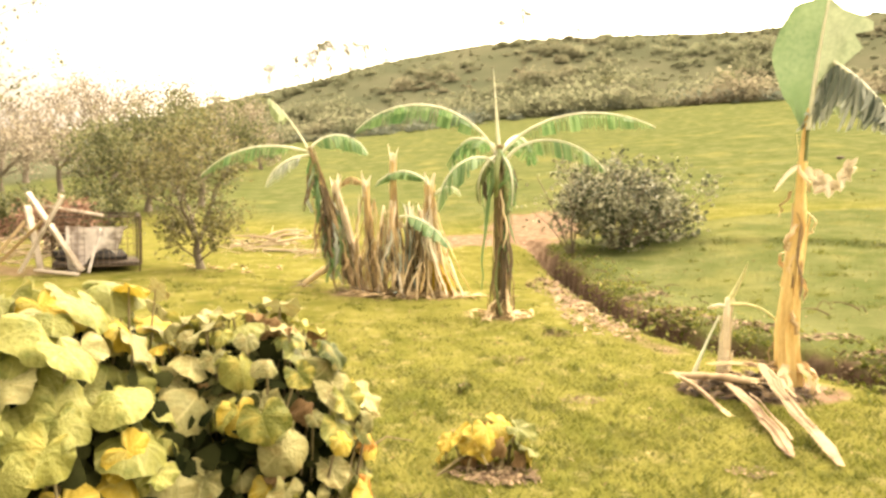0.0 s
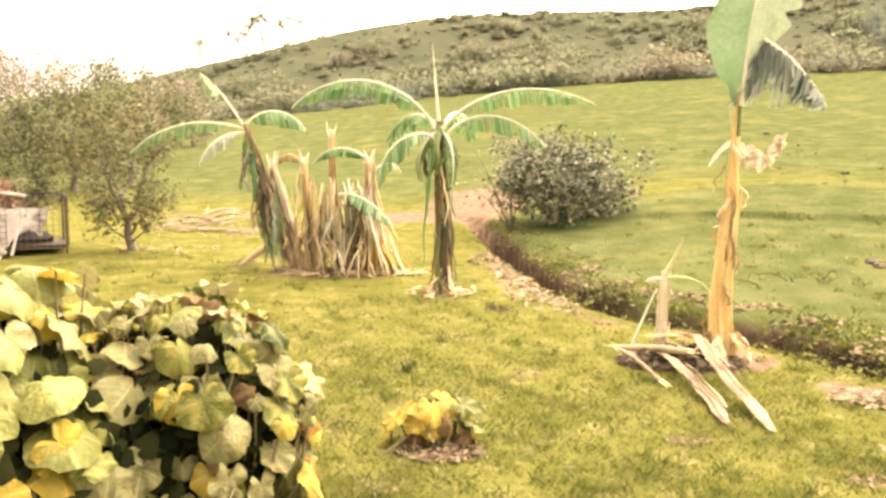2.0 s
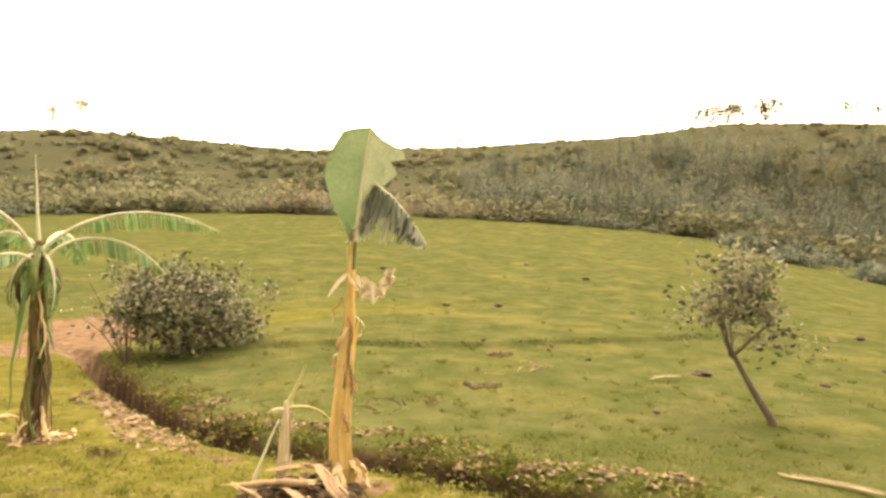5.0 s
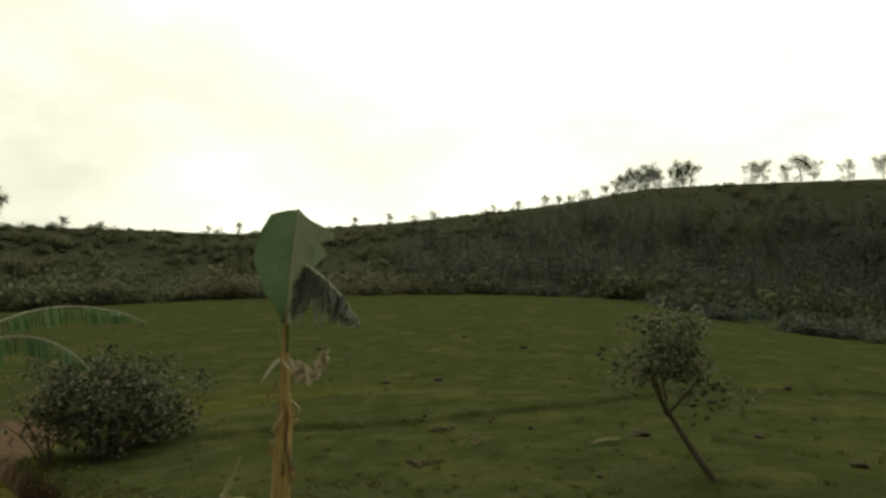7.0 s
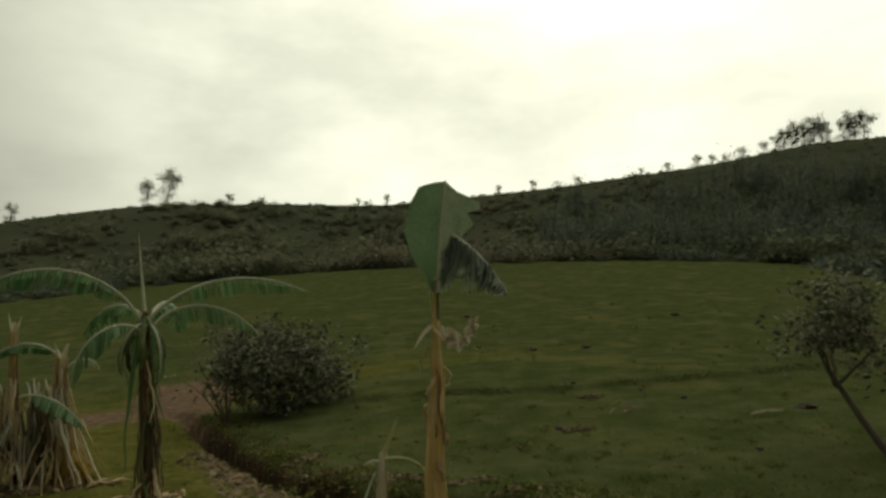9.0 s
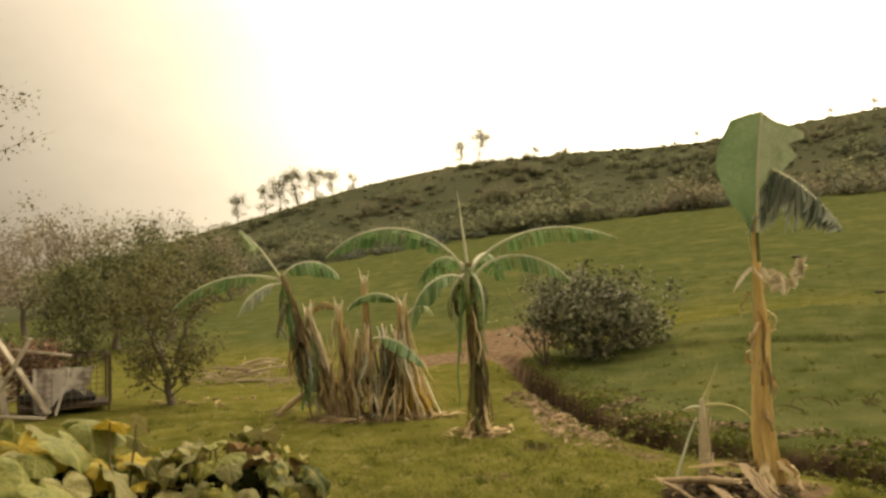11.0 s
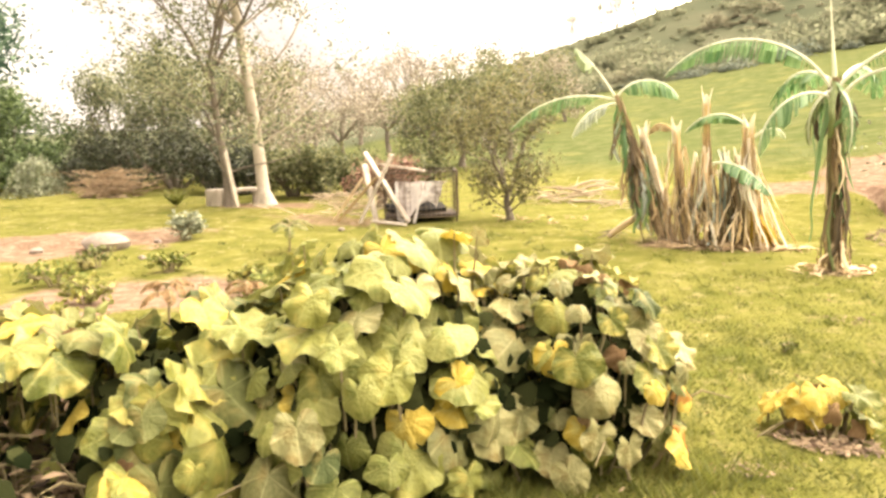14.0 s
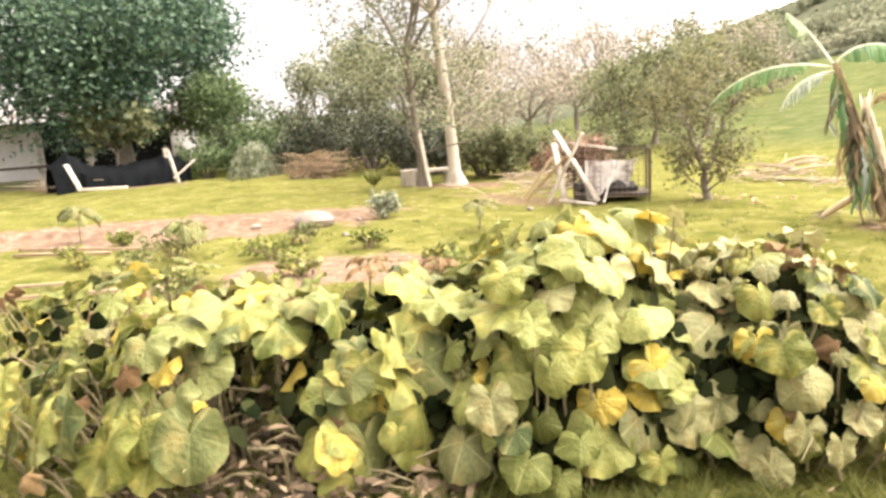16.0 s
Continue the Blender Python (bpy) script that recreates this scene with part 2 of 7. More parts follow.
# near black: the shade inside porch and hutch is put into this colour
M_INSIDE_SHADE = material("inside_shade", (0.012, 0.012, 0.012), (0.035, 0.033, 0.03), 3, 0.9, 0.1, 30)
M_LEAF_GREEN = material("gourd_leaf_green", (0.062, 0.08, 0.014), (0.245, 0.245, 0.06), 3, 0.45, 1.0, 13, island=0.35, through_light=0.25, stain=(0.36, 0.31, 0.08), stain_scale=2.6, spec=0.2, veins=True)
M_LEAF_GREY = material("gourd_leaf_grey", (0.115, 0.12, 0.042), (0.345, 0.32, 0.14), 3, 0.5, 1.0, 13, island=0.35, through_light=0.2, stain=(0.19, 0.15, 0.05), stain_scale=2.8, spec=0.2, veins=True)
M_LEAF_LIME = material("gourd_leaf_lime", (0.105, 0.118, 0.026), (0.295, 0.295, 0.086), 3, 0.45, 1.0, 13, island=0.35, through_light=0.3, stain=(0.11, 0.135, 0.028), stain_scale=2.6, spec=0.2, veins=True)
M_LEAF_YELLOW = material("gourd_leaf_yellow", (0.34, 0.245, 0.03), (0.54, 0.42, 0.095), 3, 0.55, 1.0, 13, island=0.3, through_light=0.3, stain=(0.38, 0.34, 0.10), stain_scale=2.0, spec=0.15, veins=True)
M_LEAF_BROWN = material("gourd_leaf_brown", (0.085, 0.048, 0.020), (0.26, 0.17, 0.08), 9, 0.85, 0.6, 30, island=0.5, through_light=0.2, spec=0.1)
M_LEAF_DEEP = material("gourd_leaf_deep", (0.05, 0.068, 0.02), (0.19, 0.195, 0.065), 3, 0.6, 1.0, 13, island=0.45, through_light=0.25, spec=0.15, stain=(0.24, 0.2, 0.07), stain_scale=2.2, veins=True)
# near-black leaves: the shade in the mounds' gaps is put into their colour
M_LEAF_SHADE = material("gourd_leaf_shade", (0.006, 0.009, 0.003), (0.032, 0.036, 0.013), 9, 0.9, 0.3, 60, island=0.8, through_light=0.1, spec=0.02)
M_PETIOLE = material("green_petiole", (0.07, 0.10, 0.03), (0.20, 0.23, 0.08), 5, 0.6, 0.3, 40)
M_TUFT = material("grass_tuft", (0.05, 0.07, 0.012), (0.15, 0.16, 0.025), 0.5, 0.7, 0.0, 6, island=0.5, through_light=0.4)
M_VINE = material("gourd_stem", (0.10, 0.085, 0.04), (0.26, 0.21, 0.11), 9, 0.8, 0.3, 60)
M_FRUIT = material("green_fruit", (0.24, 0.27, 0.16), (0.52, 0.53, 0.38), 6, 0.5, 0.2, 50, island=0.7)
M_UPRIGHT = material("banana_leaf_face", (0.075, 0.150, 0.068), (0.24, 0.325, 0.175), 3, 0.35, 0.4, 30, through_light=0.35, stain=(0.13, 0.215, 0.095), stain_scale=1.6)
M_UNDERSIDE = material("banana_leaf_underside", (0.16, 0.215, 0.125), (0.36, 0.41, 0.27), 4, 0.6, 0.4, 40, through_light=0.35, stain=(0.14, 0.2, 0.10), stain_scale=2.5)
# dark dry leaf; shade in the banana clump's gaps is put into its colour
M_DRY_SHADE = material("dry_leaf_shade", (0.05, 0.038, 0.022), (0.19, 0.14, 0.075), 4, 0.9, 0.4, 50, island=0.6, through_light=0.1)
M_MULCH = material("rotten_leaf", (0.028, 0.019, 0.011), (0.135, 0.09, 0.048), 4, 0.9, 0.4, 50, island=0.6)
M_RUST = material("rusty_leaf", (0.12, 0.065, 0.042), (0.32, 0.195, 0.135), 4, 0.7, 0.0, 30, island=0.8, through_light=0.35)
M_HEDGE = material("hedge_leaf", (0.016, 0.02, 0.010), (0.07, 0.08, 0.038), 4, 0.6, 0.0, 30, island=0.8, through_light=0.2)
M_PALE_BUSH = material("pale_bush_leaf", (0.13, 0.15, 0.09), (0.36, 0.38, 0.26), 4, 0.6, 0.0, 30, island=0.7, through_light=0.3)
M_TREE_OLIVE = material("tree_leaf_olive", (0.06, 0.06, 0.025), (0.22, 0.205, 0.09), 4, 0.6, 0.0, 30, island=0.8, through_light=0.4)
# near black, for the added sheet that makes the porch's dark band
M_BLACK_SHEET = material("black_sheet", (0.003, 0.004, 0.004), (0.010, 0.011, 0.012), 3, 0.75, 0.5, 20, spec=0.02)
M_THICKET = material("thicket_leaf", (0.075, 0.09, 0.045), (0.30, 0.31, 0.175), 4, 0.6, 0.0, 30, island=0.8, through_light=0.4)
M_TARP = material("tarpaulin", (0.018, 0.024, 0.03), (0.075, 0.09, 0.105), 3, 0.7, 0.6, 20, spec=0.1)
M_ORANGE = material("orange_leaf", (0.36, 0.16, 0.03), (0.64, 0.36, 0.10), 6, 0.7, 0.3, 40, island=0.5, through_light=0.25)


# ---- building blocks ----
class Geo:
    """Vertices and faces of one mesh."""

    def __init__(self):
        self.v, self.f = [], []

    def add(self, verts, faces):
        n = len(self.v)
        self.v.extend(tuple(map(float, p)) for p in verts)
        self.f.extend(tuple(int(i) + n for i in q) for q in faces)
        return self

    def tube(self, points, radii, seg=7, rough=0.0, rng=None):
        pts = [Vector(p) for p in points]
        verts, faces = [], []
        ref = Vector((0.31, 0.87, 0.12))
        for i, p in enumerate(pts):
            d = (pts[min(i + 1, len(pts) - 1)] - pts[max(i - 1, 0)]).normalized()
            u = d.cross(ref if abs(d.dot(ref)) < 0.9 else Vector((1, 0, 0))).normalized()
            w = d.cross(u)
            for k in range(seg):
                a = 2 * math.pi * k / seg
                r = radii[i] * (1 + (rng.uniform(-rough, rough) if rng else 0))
                verts.append(p + (u * math.cos(a) + w * math.sin(a)) * r)
        for i in range(len(pts) - 1):
            for k in range(seg):
                j = (k + 1) % seg
                faces.append((i * seg + k, i * seg + j, (i + 1) * seg + j, (i + 1) * seg + k))
        faces.append(tuple(range(seg))[::-1])
        faces.append(tuple((len(pts) - 1) * seg + k for k in range(seg)))
        return self.add(verts, faces)

    def ribbon(self, points, side, widths, fold=0.25):
        """A long strip with a shallow channel along it."""
        verts, faces = [], []
        pts = [Vector(p) for p in points]
        for i, p in enumerate(pts):
            d = (pts[min(i + 1, len(pts) - 1)] - pts[max(i - 1, 0)]).normalized()
            s = Vector(side[i] if isinstance(side, list) else side)
            s = (s - d * s.dot(d)).normalized()
            up = s.cross(d)
            w = widths[i]
            verts += [p - s * w, p - up * w * fold, p + s * w]
        for i in range(len(pts) - 1):
            a = i * 3
            faces += [(a, a + 1, a + 4, a + 3), (a + 1, a + 2, a + 5, a + 4)]
        return self.add(verts, faces)

    def box(self, centre, size, turn=(0, 0, 0), wear=0.0, rng=None):
        """A board with slightly uneven corners and chamfered ends."""
        m = Euler([radians(a) for a in turn]).to_matrix()
        sx, sy, sz = (s / 2 for s in size)
        c = 0.12 * min(size)
        verts = []
        for x, kx in ((-sx, 1), (-sx + c, 0), (sx - c, 0), (sx, 1)):
            for y, z in ((-sy, -sz), (sy, -sz), (sy, sz), (-sy, sz)):
                k = 1 - kx * c / max(min(sy, sz), 1e-4) * 0.5
                p = Vector((x, y * k, z * k))
                if rng:
                    p += Vector([rng.uniform(-wear, wear) for _ in range(3)])
                verts.append(Vector(centre) + m @ p)
        faces = [(3, 2, 1, 0), (12, 13, 14, 15)]
        for i in range(3):
            for k in range(4):
                j = (k + 1) % 4
                faces.append((i * 4 + k, i * 4 + j, i * 4 + 4 + j, i * 4 + 4 + k))
        return self.add(verts, faces)

    def blob(self, centre, size, rng, uneven=0.2, rings=5, seg=8):
        verts, faces = [(centre[0], centre[1], centre[2] - size[2])], []
        for i in range(1, rings):
            t = math.pi * i / rings
            for k in range(seg):
                a = 2 * math.pi * k / seg
                r = math.sin(t) * (1 + rng.uniform(-uneven, uneven))
                verts.append((centre[0] + size[0] * r * math.cos(a), centre[1] + size[1] * r * math.sin(a), centre[2] - size[2] * math.cos(t)))
        verts.append((centre[0], centre[1], centre[2] + size[2]))
        for k in range(seg):
            j = (k + 1) % seg
            faces.append((0, 1 + j, 1 + k))
            for i in range(rings - 2):
                a = 1 + i * seg
                faces.append((a + k, a + j, a + seg + j, a + seg + k))
            a = 1 + (rings - 2) * seg
            faces.append((a + k, a + j, len(verts) - 1))
        return self.add(verts, faces)

    def leaves(self, centres, size, rs, aspect=0.45, upright=0.0, flat=1.0):
        """A pointed leaf of two triangles at each centre, turned at random."""
        c = np.asarray(centres, float)
        n = len(c)
        if not n:
            return self
        d = rs.normal(size=(n, 3))
        d[:, 2] = d[:, 2] * 0.7 + upright
        d /= np.linalg.norm(d, axis=1)[:, None]
        d[:, 2] *= flat
        s = np.cross(d, rs.normal(size=(n, 3)) * (flat, flat, 1))
        s /= np.linalg.norm(s, axis=1)[:, None] + 1e-9
        h = size * rs.uniform(0.6, 1.35, n)[:, None]
        quad = np.stack([c - d * h * 0.5, c + s * h * aspect * 0.5, c + d * h * 0.5, c - s * h * aspect * 0.5], 1).reshape(-1, 3)
        base = len(self.v)
        self.v.extend(map(tuple, quad.tolist()))
        idx = np.arange(n)[:, None] * 4 + np.arange(4)[None, :] + base
        self.f.extend(map(tuple, idx.tolist()))
        return self


def mesh_object(name, geo, mat, smooth=True):
    me = bpy.data.meshes.new(name)
    me.from_pydata(geo.v, [], geo.f)
    if smooth:
        me.polygons.foreach_set("use_smooth", [True] * len(me.polygons))
        me.set_sharp_from_angle(angle=radians(48))
    me.materials.append(mat)
    me.update()
    return new(name, me)


def part(name, geo, mat, parent, label="", smooth=True):
    """One mesh object under a thing or a part, in the thing's own space."""
    ob = mesh_object(name, geo, mat, smooth)
    ob.parent = parent
    if label:
        tagged(ob, label)
    return ob


def thing(name, label, category, place, turn=0.0, group=""):
    ob = new(name)
    ob.empty_display_size = 0.1
    ob.matrix_basis = pose(*place, 0, 0, turn)
    return tagged(ob, label, category, group)


# ---- the lie of the land ----
AZ = [-180, -60, -40, -28, -15, -8, 0, 9, 18, 24, 37, 44, 49, 56, 64, 80, 110, 150, 180]
FIELD_TOP = [-1.3, -1.3, -1.0, -0.2, 1.2, 2.2, 3.5, 4.6, 5.3, 5.6, 5.85, 5.6, 5.3, 4.4, 2.5, 0.5, -1.0, -1.3, -1.3]
RIDGE = [-0.7, -0.7, 0.0, 1.5, 4.6, 7.0, 8.9, 9.7, 9.85, 10.05, 11.2, 11.45, 12.15, 12.95, 12.1, 11.0, 6.0, -0.7, -0.7]
RISE = [30, 30, 26, 20, 16, 14.5, 13, 11.5, 8.2, 7.2, 6.6, 6.3, 6, 5.6, 5, 5, 8, 20, 30]
R_FIELD, R_RIDGE = 70.0, 130.0
DITCH = [(1.55, 15.5), (1.85, 13.8), (2.03, 10.2), (2.15, 8.2), (2.55, 7.15), (3.25, 6.35), (3.8, 5.35), (4.2, 4.4), (4.5, 3.6), (5.2, 2.0), (6.3, 0.2)]


def smooth01(s):
    s = np.clip(s, 0, 1)
    return s * s * (3 - 2 * s)


def soft_interp(a, ys):
    return sum(np.interp(a + k, AZ, ys) for k in (-5, -2.5, 0, 2.5, 5)) / 5


def ditch_distance(x, y):
    """Distance to the ditch's middle line, below nought on the near side."""
    best, side = np.full(np.shape(x), 1e9), np.zeros(np.shape(x))
    for (x0, y0), (x1, y1) in zip(DITCH, DITCH[1:]):
        dx, dy = x1 - x0, y1 - y0
        t = np.clip(((x - x0) * dx + (y - y0) * dy) / (dx * dx + dy * dy), 0, 1)
        d = np.hypot(x - x0 - t * dx, y - y0 - t * dy)
        s = np.sign(dx * (y - y0) - dy * (x - x0))
        side = np.where(d < best, s, side)
        best = np.minimum(best, d)
    return best * side


def wobble(x, y, f):
    return (np.sin(x * f + 1.3) * np.cos(y * f * 1.13 - 0.4) + 0.6 * np.sin(x * f * 2.3 + y * f * 1.7) + 0.4 * np.cos(y * f * 3.1 - x * f * 2.7 + 2)) / 2


def terrace_r(a):
    """Distance of the low terrace edge across the pasture, by bearing."""
    return np.interp(a, [14, 30, 36, 43, 48.5, 51, 57.5, 75], [13.4, 13.2, 13.4, 14.0, 14.8, 15.5, 17.6, 22.0])


def ground_z(x, y):
    x, y = np.asarray(x, float), np.asarray(y, float)
    a, r = np.degrees(np.arctan2(x, y)), np.hypot(x, y)
    zf = 1.6 + R_FIELD * np.tan(np.radians(soft_interp(a, FIELD_TOP)))
    zr = 1.6 + R_RIDGE * np.tan(np.radians(soft_interp(a, RIDGE)))
    r0 = soft_interp(a, RISE)
    z = zf * np.clip((r - r0) / (R_FIELD - r0), 0, 1) ** 1.15
    z = z + (zr - zf) * smooth01((r - R_FIELD) / (R_RIDGE - R_FIELD))
    z = np.where(r > R_RIDGE, zr * (1 - smooth01((r - R_RIDGE) / 260)), z)
    z = z + 0.6 * wobble(x, y, 0.06) * smooth01((r - 75) / 40) * (1 - smooth01((r - 130) / 100))
    far = smooth01((r - 3) / 10)
    z = z + (0.012 + 0.05 * smooth01((r - 10) / 20)) * wobble(x, y, 0.8) * far
    # low terraces trodden across the pasture
    line = r - terrace_r(a) - 0.15 * wobble(x, y, 0.5)
    z = z + 0.08 * smooth01((line + 0.1) / 0.2) * (1 - smooth01(line / 9)) * smooth01((a - 14) / 8) * (1 - smooth01((a - 75) / 10))
    d = ditch_distance(x, y)
    fade = 1 - smooth01((y - 12.5) / 3)
    rag = 0.06 * wobble(x, y, 5.0)
    cut = np.where(d < 0, np.exp(-(np.minimum(d + rag, 0) / 0.16) ** 2), np.exp(-(np.maximum(d + rag, 0) / 0.06) ** 2))
    z = z - 0.55 * cut * fade
    z = z + 0.15 * np.where(d > 0, np.exp(-((d - 0.45) / 0.45) ** 2) - 0.29 * np.exp(-(d / 0.2) ** 2), 0) * fade * (0.7 + 0.5 * wobble(x, y, 2.1))
    # the lawn's lip above the garden beds
    lip = (x + 12.4) * 0.652 - (y - 4.6) * 0.758
    z = z + 0.09 * smooth01((-lip + 0.05) / 0.15) * smooth01((-x - 6.6) / 1.5) * (1 - smooth01((-x - 14) / 6))
    return z


def gz(x, y):
    return float(ground_z(x, y))


SOIL = [  # bare patches: x, y, half lengths, turn, strength
    (2.0, 16.4, 1.15, 2.6, -6, 0.8), (0.8, 15.2, 1.7, 0.9, 10, 0.65), (1.9, 9.2, 0.45, 2.4, 4, 0.75), (-0.55, 9.45, 1.1, 0.4, 0, 0.7), (0.72, 8.1, 0.3, 0.3, 0, 0.5),
    (0.30, 3.78, 0.24, 0.14, 0, 0.62), (2.6, 5.5, 0.5, 0.4, 0, 0.7), (3.35, 4.6, 0.5, 0.25, -45, 0.8), (-10.3, 6.3, 3.6, 1.2, 42, 1.0), (-5.7, 5.3, 1.5, 0.95, 35, 0.74),
    (-3.4, 3.0, 1.4, 1.2, 20, 0.8), (-2.6, 1.75, 0.8, 0.4, 34, 0.8), (-21.5, 10.5, 4.0, 0.9, 15, 0.7), (-9.0, 11.8, 1.5, 0.5, 0, 0.6), (-6.5, 10.6, 1.6, 0.6, 0, 0.5),
]


def soil_at(x, y):
    s = np.zeros(np.shape(x))
    for cx, cy, rx, ry, turn, k in SOIL:
        c, n = math.cos(radians(turn)), math.sin(radians(turn))
        u, w = ((x - cx) * c + (y - cy) * n) / rx, (-(x - cx) * n + (y - cy) * c) / ry
        s = np.maximum(s, k * (1 - smooth01((np.hypot(u, w) + 0.25 * wobble(x, y, 3.0) - 0.6) / 0.6)))
    d = ditch_distance(x, y)
    return np.maximum(s, 0.95 * np.exp(-((d - 0.0) / 0.16) ** 2) * (1 - smooth01((y - 13) / 3)))


def ground_material():
    m = bpy.data.materials.new("pasture_ground")
    m.use_nodes = True
    n, l = m.node_tree.nodes, m.node_tree.links
    bsdf = n["Principled BSDF"]
    tc = n.new("ShaderNodeTexCoord")

    def noise_node(scale, detail=5, rough=0.55):
        t = n.new("ShaderNodeTexNoise")
        t.inputs["Scale"].default_value, t.inputs["Detail"].default_value, t.inputs["Roughness"].default_value = scale, detail, rough
        l.new(tc.outputs["Object"], t.inputs["Vector"])
        return t.outputs["Fac"]

    def ramp_node(fac, *stops):
        r = n.new("ShaderNodeValToRGB")
        e = r.color_ramp.elements
        e[0].position, e[0].color = stops[0][0], (*stops[0][1], 1)
        e[1].position, e[1].color = stops[-1][0], (*stops[-1][1], 1)
        for p, c in stops[1:-1]:
            k = e.new(p)
            k.color = (*c, 1)
        l.new(fac, r.inputs["Fac"])
        return r.outputs["Color"]

    def mix_node(fac, a, b):
        x = n.new("ShaderNodeMix")
        x.data_type = "RGBA"
        l.new(fac, x.inputs[0])
        l.new(a, x.inputs[6])
        l.new(b, x.inputs[7])
        return x.outputs[2]

    def attribute(name):
        t = n.new("ShaderNodeAttribute")
        t.attribute_name = name
        return t.outputs["Fac"]

    broad, mid, fine = noise_node(0.22, 4), noise_node(1.7, 6, 0.65), noise_node(26, 4)
    grass = ramp_node(mid, (0.30, (0.052, 0.062, 0.013)), (0.5, (0.110, 0.107, 0.027)), (0.72, (0.170, 0.158, 0.050)))
    grass2 = ramp_node(mid, (0.30, (0.082, 0.090, 0.019)), (0.70, (0.155, 0.146, 0.042)))
    tone = n.new("ShaderNodeMapRange")
    tone.inputs["From Min"].default_value, tone.inputs["From Max"].default_value = 0.4, 0.62
    l.new(broad, tone.inputs["Value"])
    grass = mix_node(tone.outputs["Result"], grass, grass2)
    # worn, straw-coloured and dark flecks
    fleck = n.new("ShaderNodeMapRange")
    fleck.inputs["From Min"].default_value, fleck.inputs["From Max"].default_value, fleck.inputs["To Max"].default_value = 0.54, 0.72, 0.6
    l.new(noise_node(4.5, 6, 0.7), fleck.inputs["Value"])
    straw = ramp_node(fine, (0.3, (0.22, 0.17, 0.08)), (0.7, (0.42, 0.34, 0.19)))
    grass = mix_node(fleck.outputs["Result"], grass, straw)
    soil = ramp_node(noise_node(6, 7, 0.7), (0.25, (0.075, 0.049, 0.031)), (0.5, (0.17, 0.115, 0.076)), (0.75, (0.30, 0.226, 0.160)))
    scrub = ramp_node(noise_node(0.11, 7, 0.62), (0.3, (0.056, 0.066, 0.040)), (0.5, (0.076, 0.082, 0.050)), (0.72, (0.100, 0.099, 0.064)))
    edge = n.new("ShaderNodeMath")
    edge.operation = "MULTIPLY_ADD"
    edge.inputs[1].default_value, edge.inputs[2].default_value = 0.9, -0.45
    l.new(noise_node(7, 6, 0.7), edge.inputs[0])
    amount = n.new("ShaderNodeMath")
    amount.operation = "ADD"
    amount.use_clamp = True
    l.new(edge.outputs["Value"], amount.inputs[0])
    l.new(attribute("soil"), amount.inputs[1])
    cut = n.new("ShaderNodeMapRange")
    cut.inputs["From Min"].default_value, cut.inputs["From Max"].default_value = 0.25, 0.6
    l.new(amount.outputs["Value"], cut.inputs["Value"])
    grazed = ramp_node(mid, (0.28, (0.047, 0.065, 0.020)), (0.5, (0.075, 0.088, 0.033)), (0.74, (0.119, 0.124, 0.055)))
    worn = n.new("ShaderNodeMapRange")
    worn.inputs["From Min"].default_value, worn.inputs["From Max"].default_value, worn.inputs["To Max"].default_value = 0.52, 0.74, 0.7
    l.new(noise_node(0.55, 5, 0.6), worn.inputs["Value"])
    grazed = mix_node(worn.outputs["Result"], grazed, ramp_node(fine, (0.3, (0.120, 0.113, 0.036)), (0.7, (0.192, 0.183, 0.068))))
    spot = n.new("ShaderNodeMapRange")
    spot.inputs["From Min"].default_value, spot.inputs["From Max"].default_value, spot.inputs["To Max"].default_value = 0.62, 0.71, 0.6
    l.new(noise_node(0.9, 6, 0.72), spot.inputs["Value"])
    grazed = mix_node(spot.outputs["Result"], grazed, ramp_node(fine, (0.3, (0.026, 0.032, 0.008)), (0.7, (0.052, 0.05, 0.014))))
    grass = mix_node(attribute("pasture"), grass, grazed)
    # soil darkened along the ditch: the shade in the cut is put into colour
    shade_soil = ramp_node(noise_node(9, 6, 0.7), (0.3, (0.022, 0.015, 0.010)), (0.7, (0.075, 0.052, 0.036)))
    soil = mix_node(attribute("ditch_shade"), soil, shade_soil)
    colour = mix_node(cut.outputs["Result"], grass, soil)
    colour = mix_node(attribute("scrub"), colour, scrub)
    l.new(colour, bsdf.inputs["Base Color"])
    bsdf.inputs["Roughness"].default_value = 0.95
    bsdf.inputs["Specular IOR Level"].default_value = 0.0
    bump = n.new("ShaderNodeBump")
    bump.inputs["Strength"].default_value, bump.inputs["Distance"].default_value = 0.7, 0.05
    l.new(noise_node(14, 6, 0.7), bump.inputs["Height"])
    l.new(bump.outputs["Normal"], bsdf.inputs["Normal"])
    return m


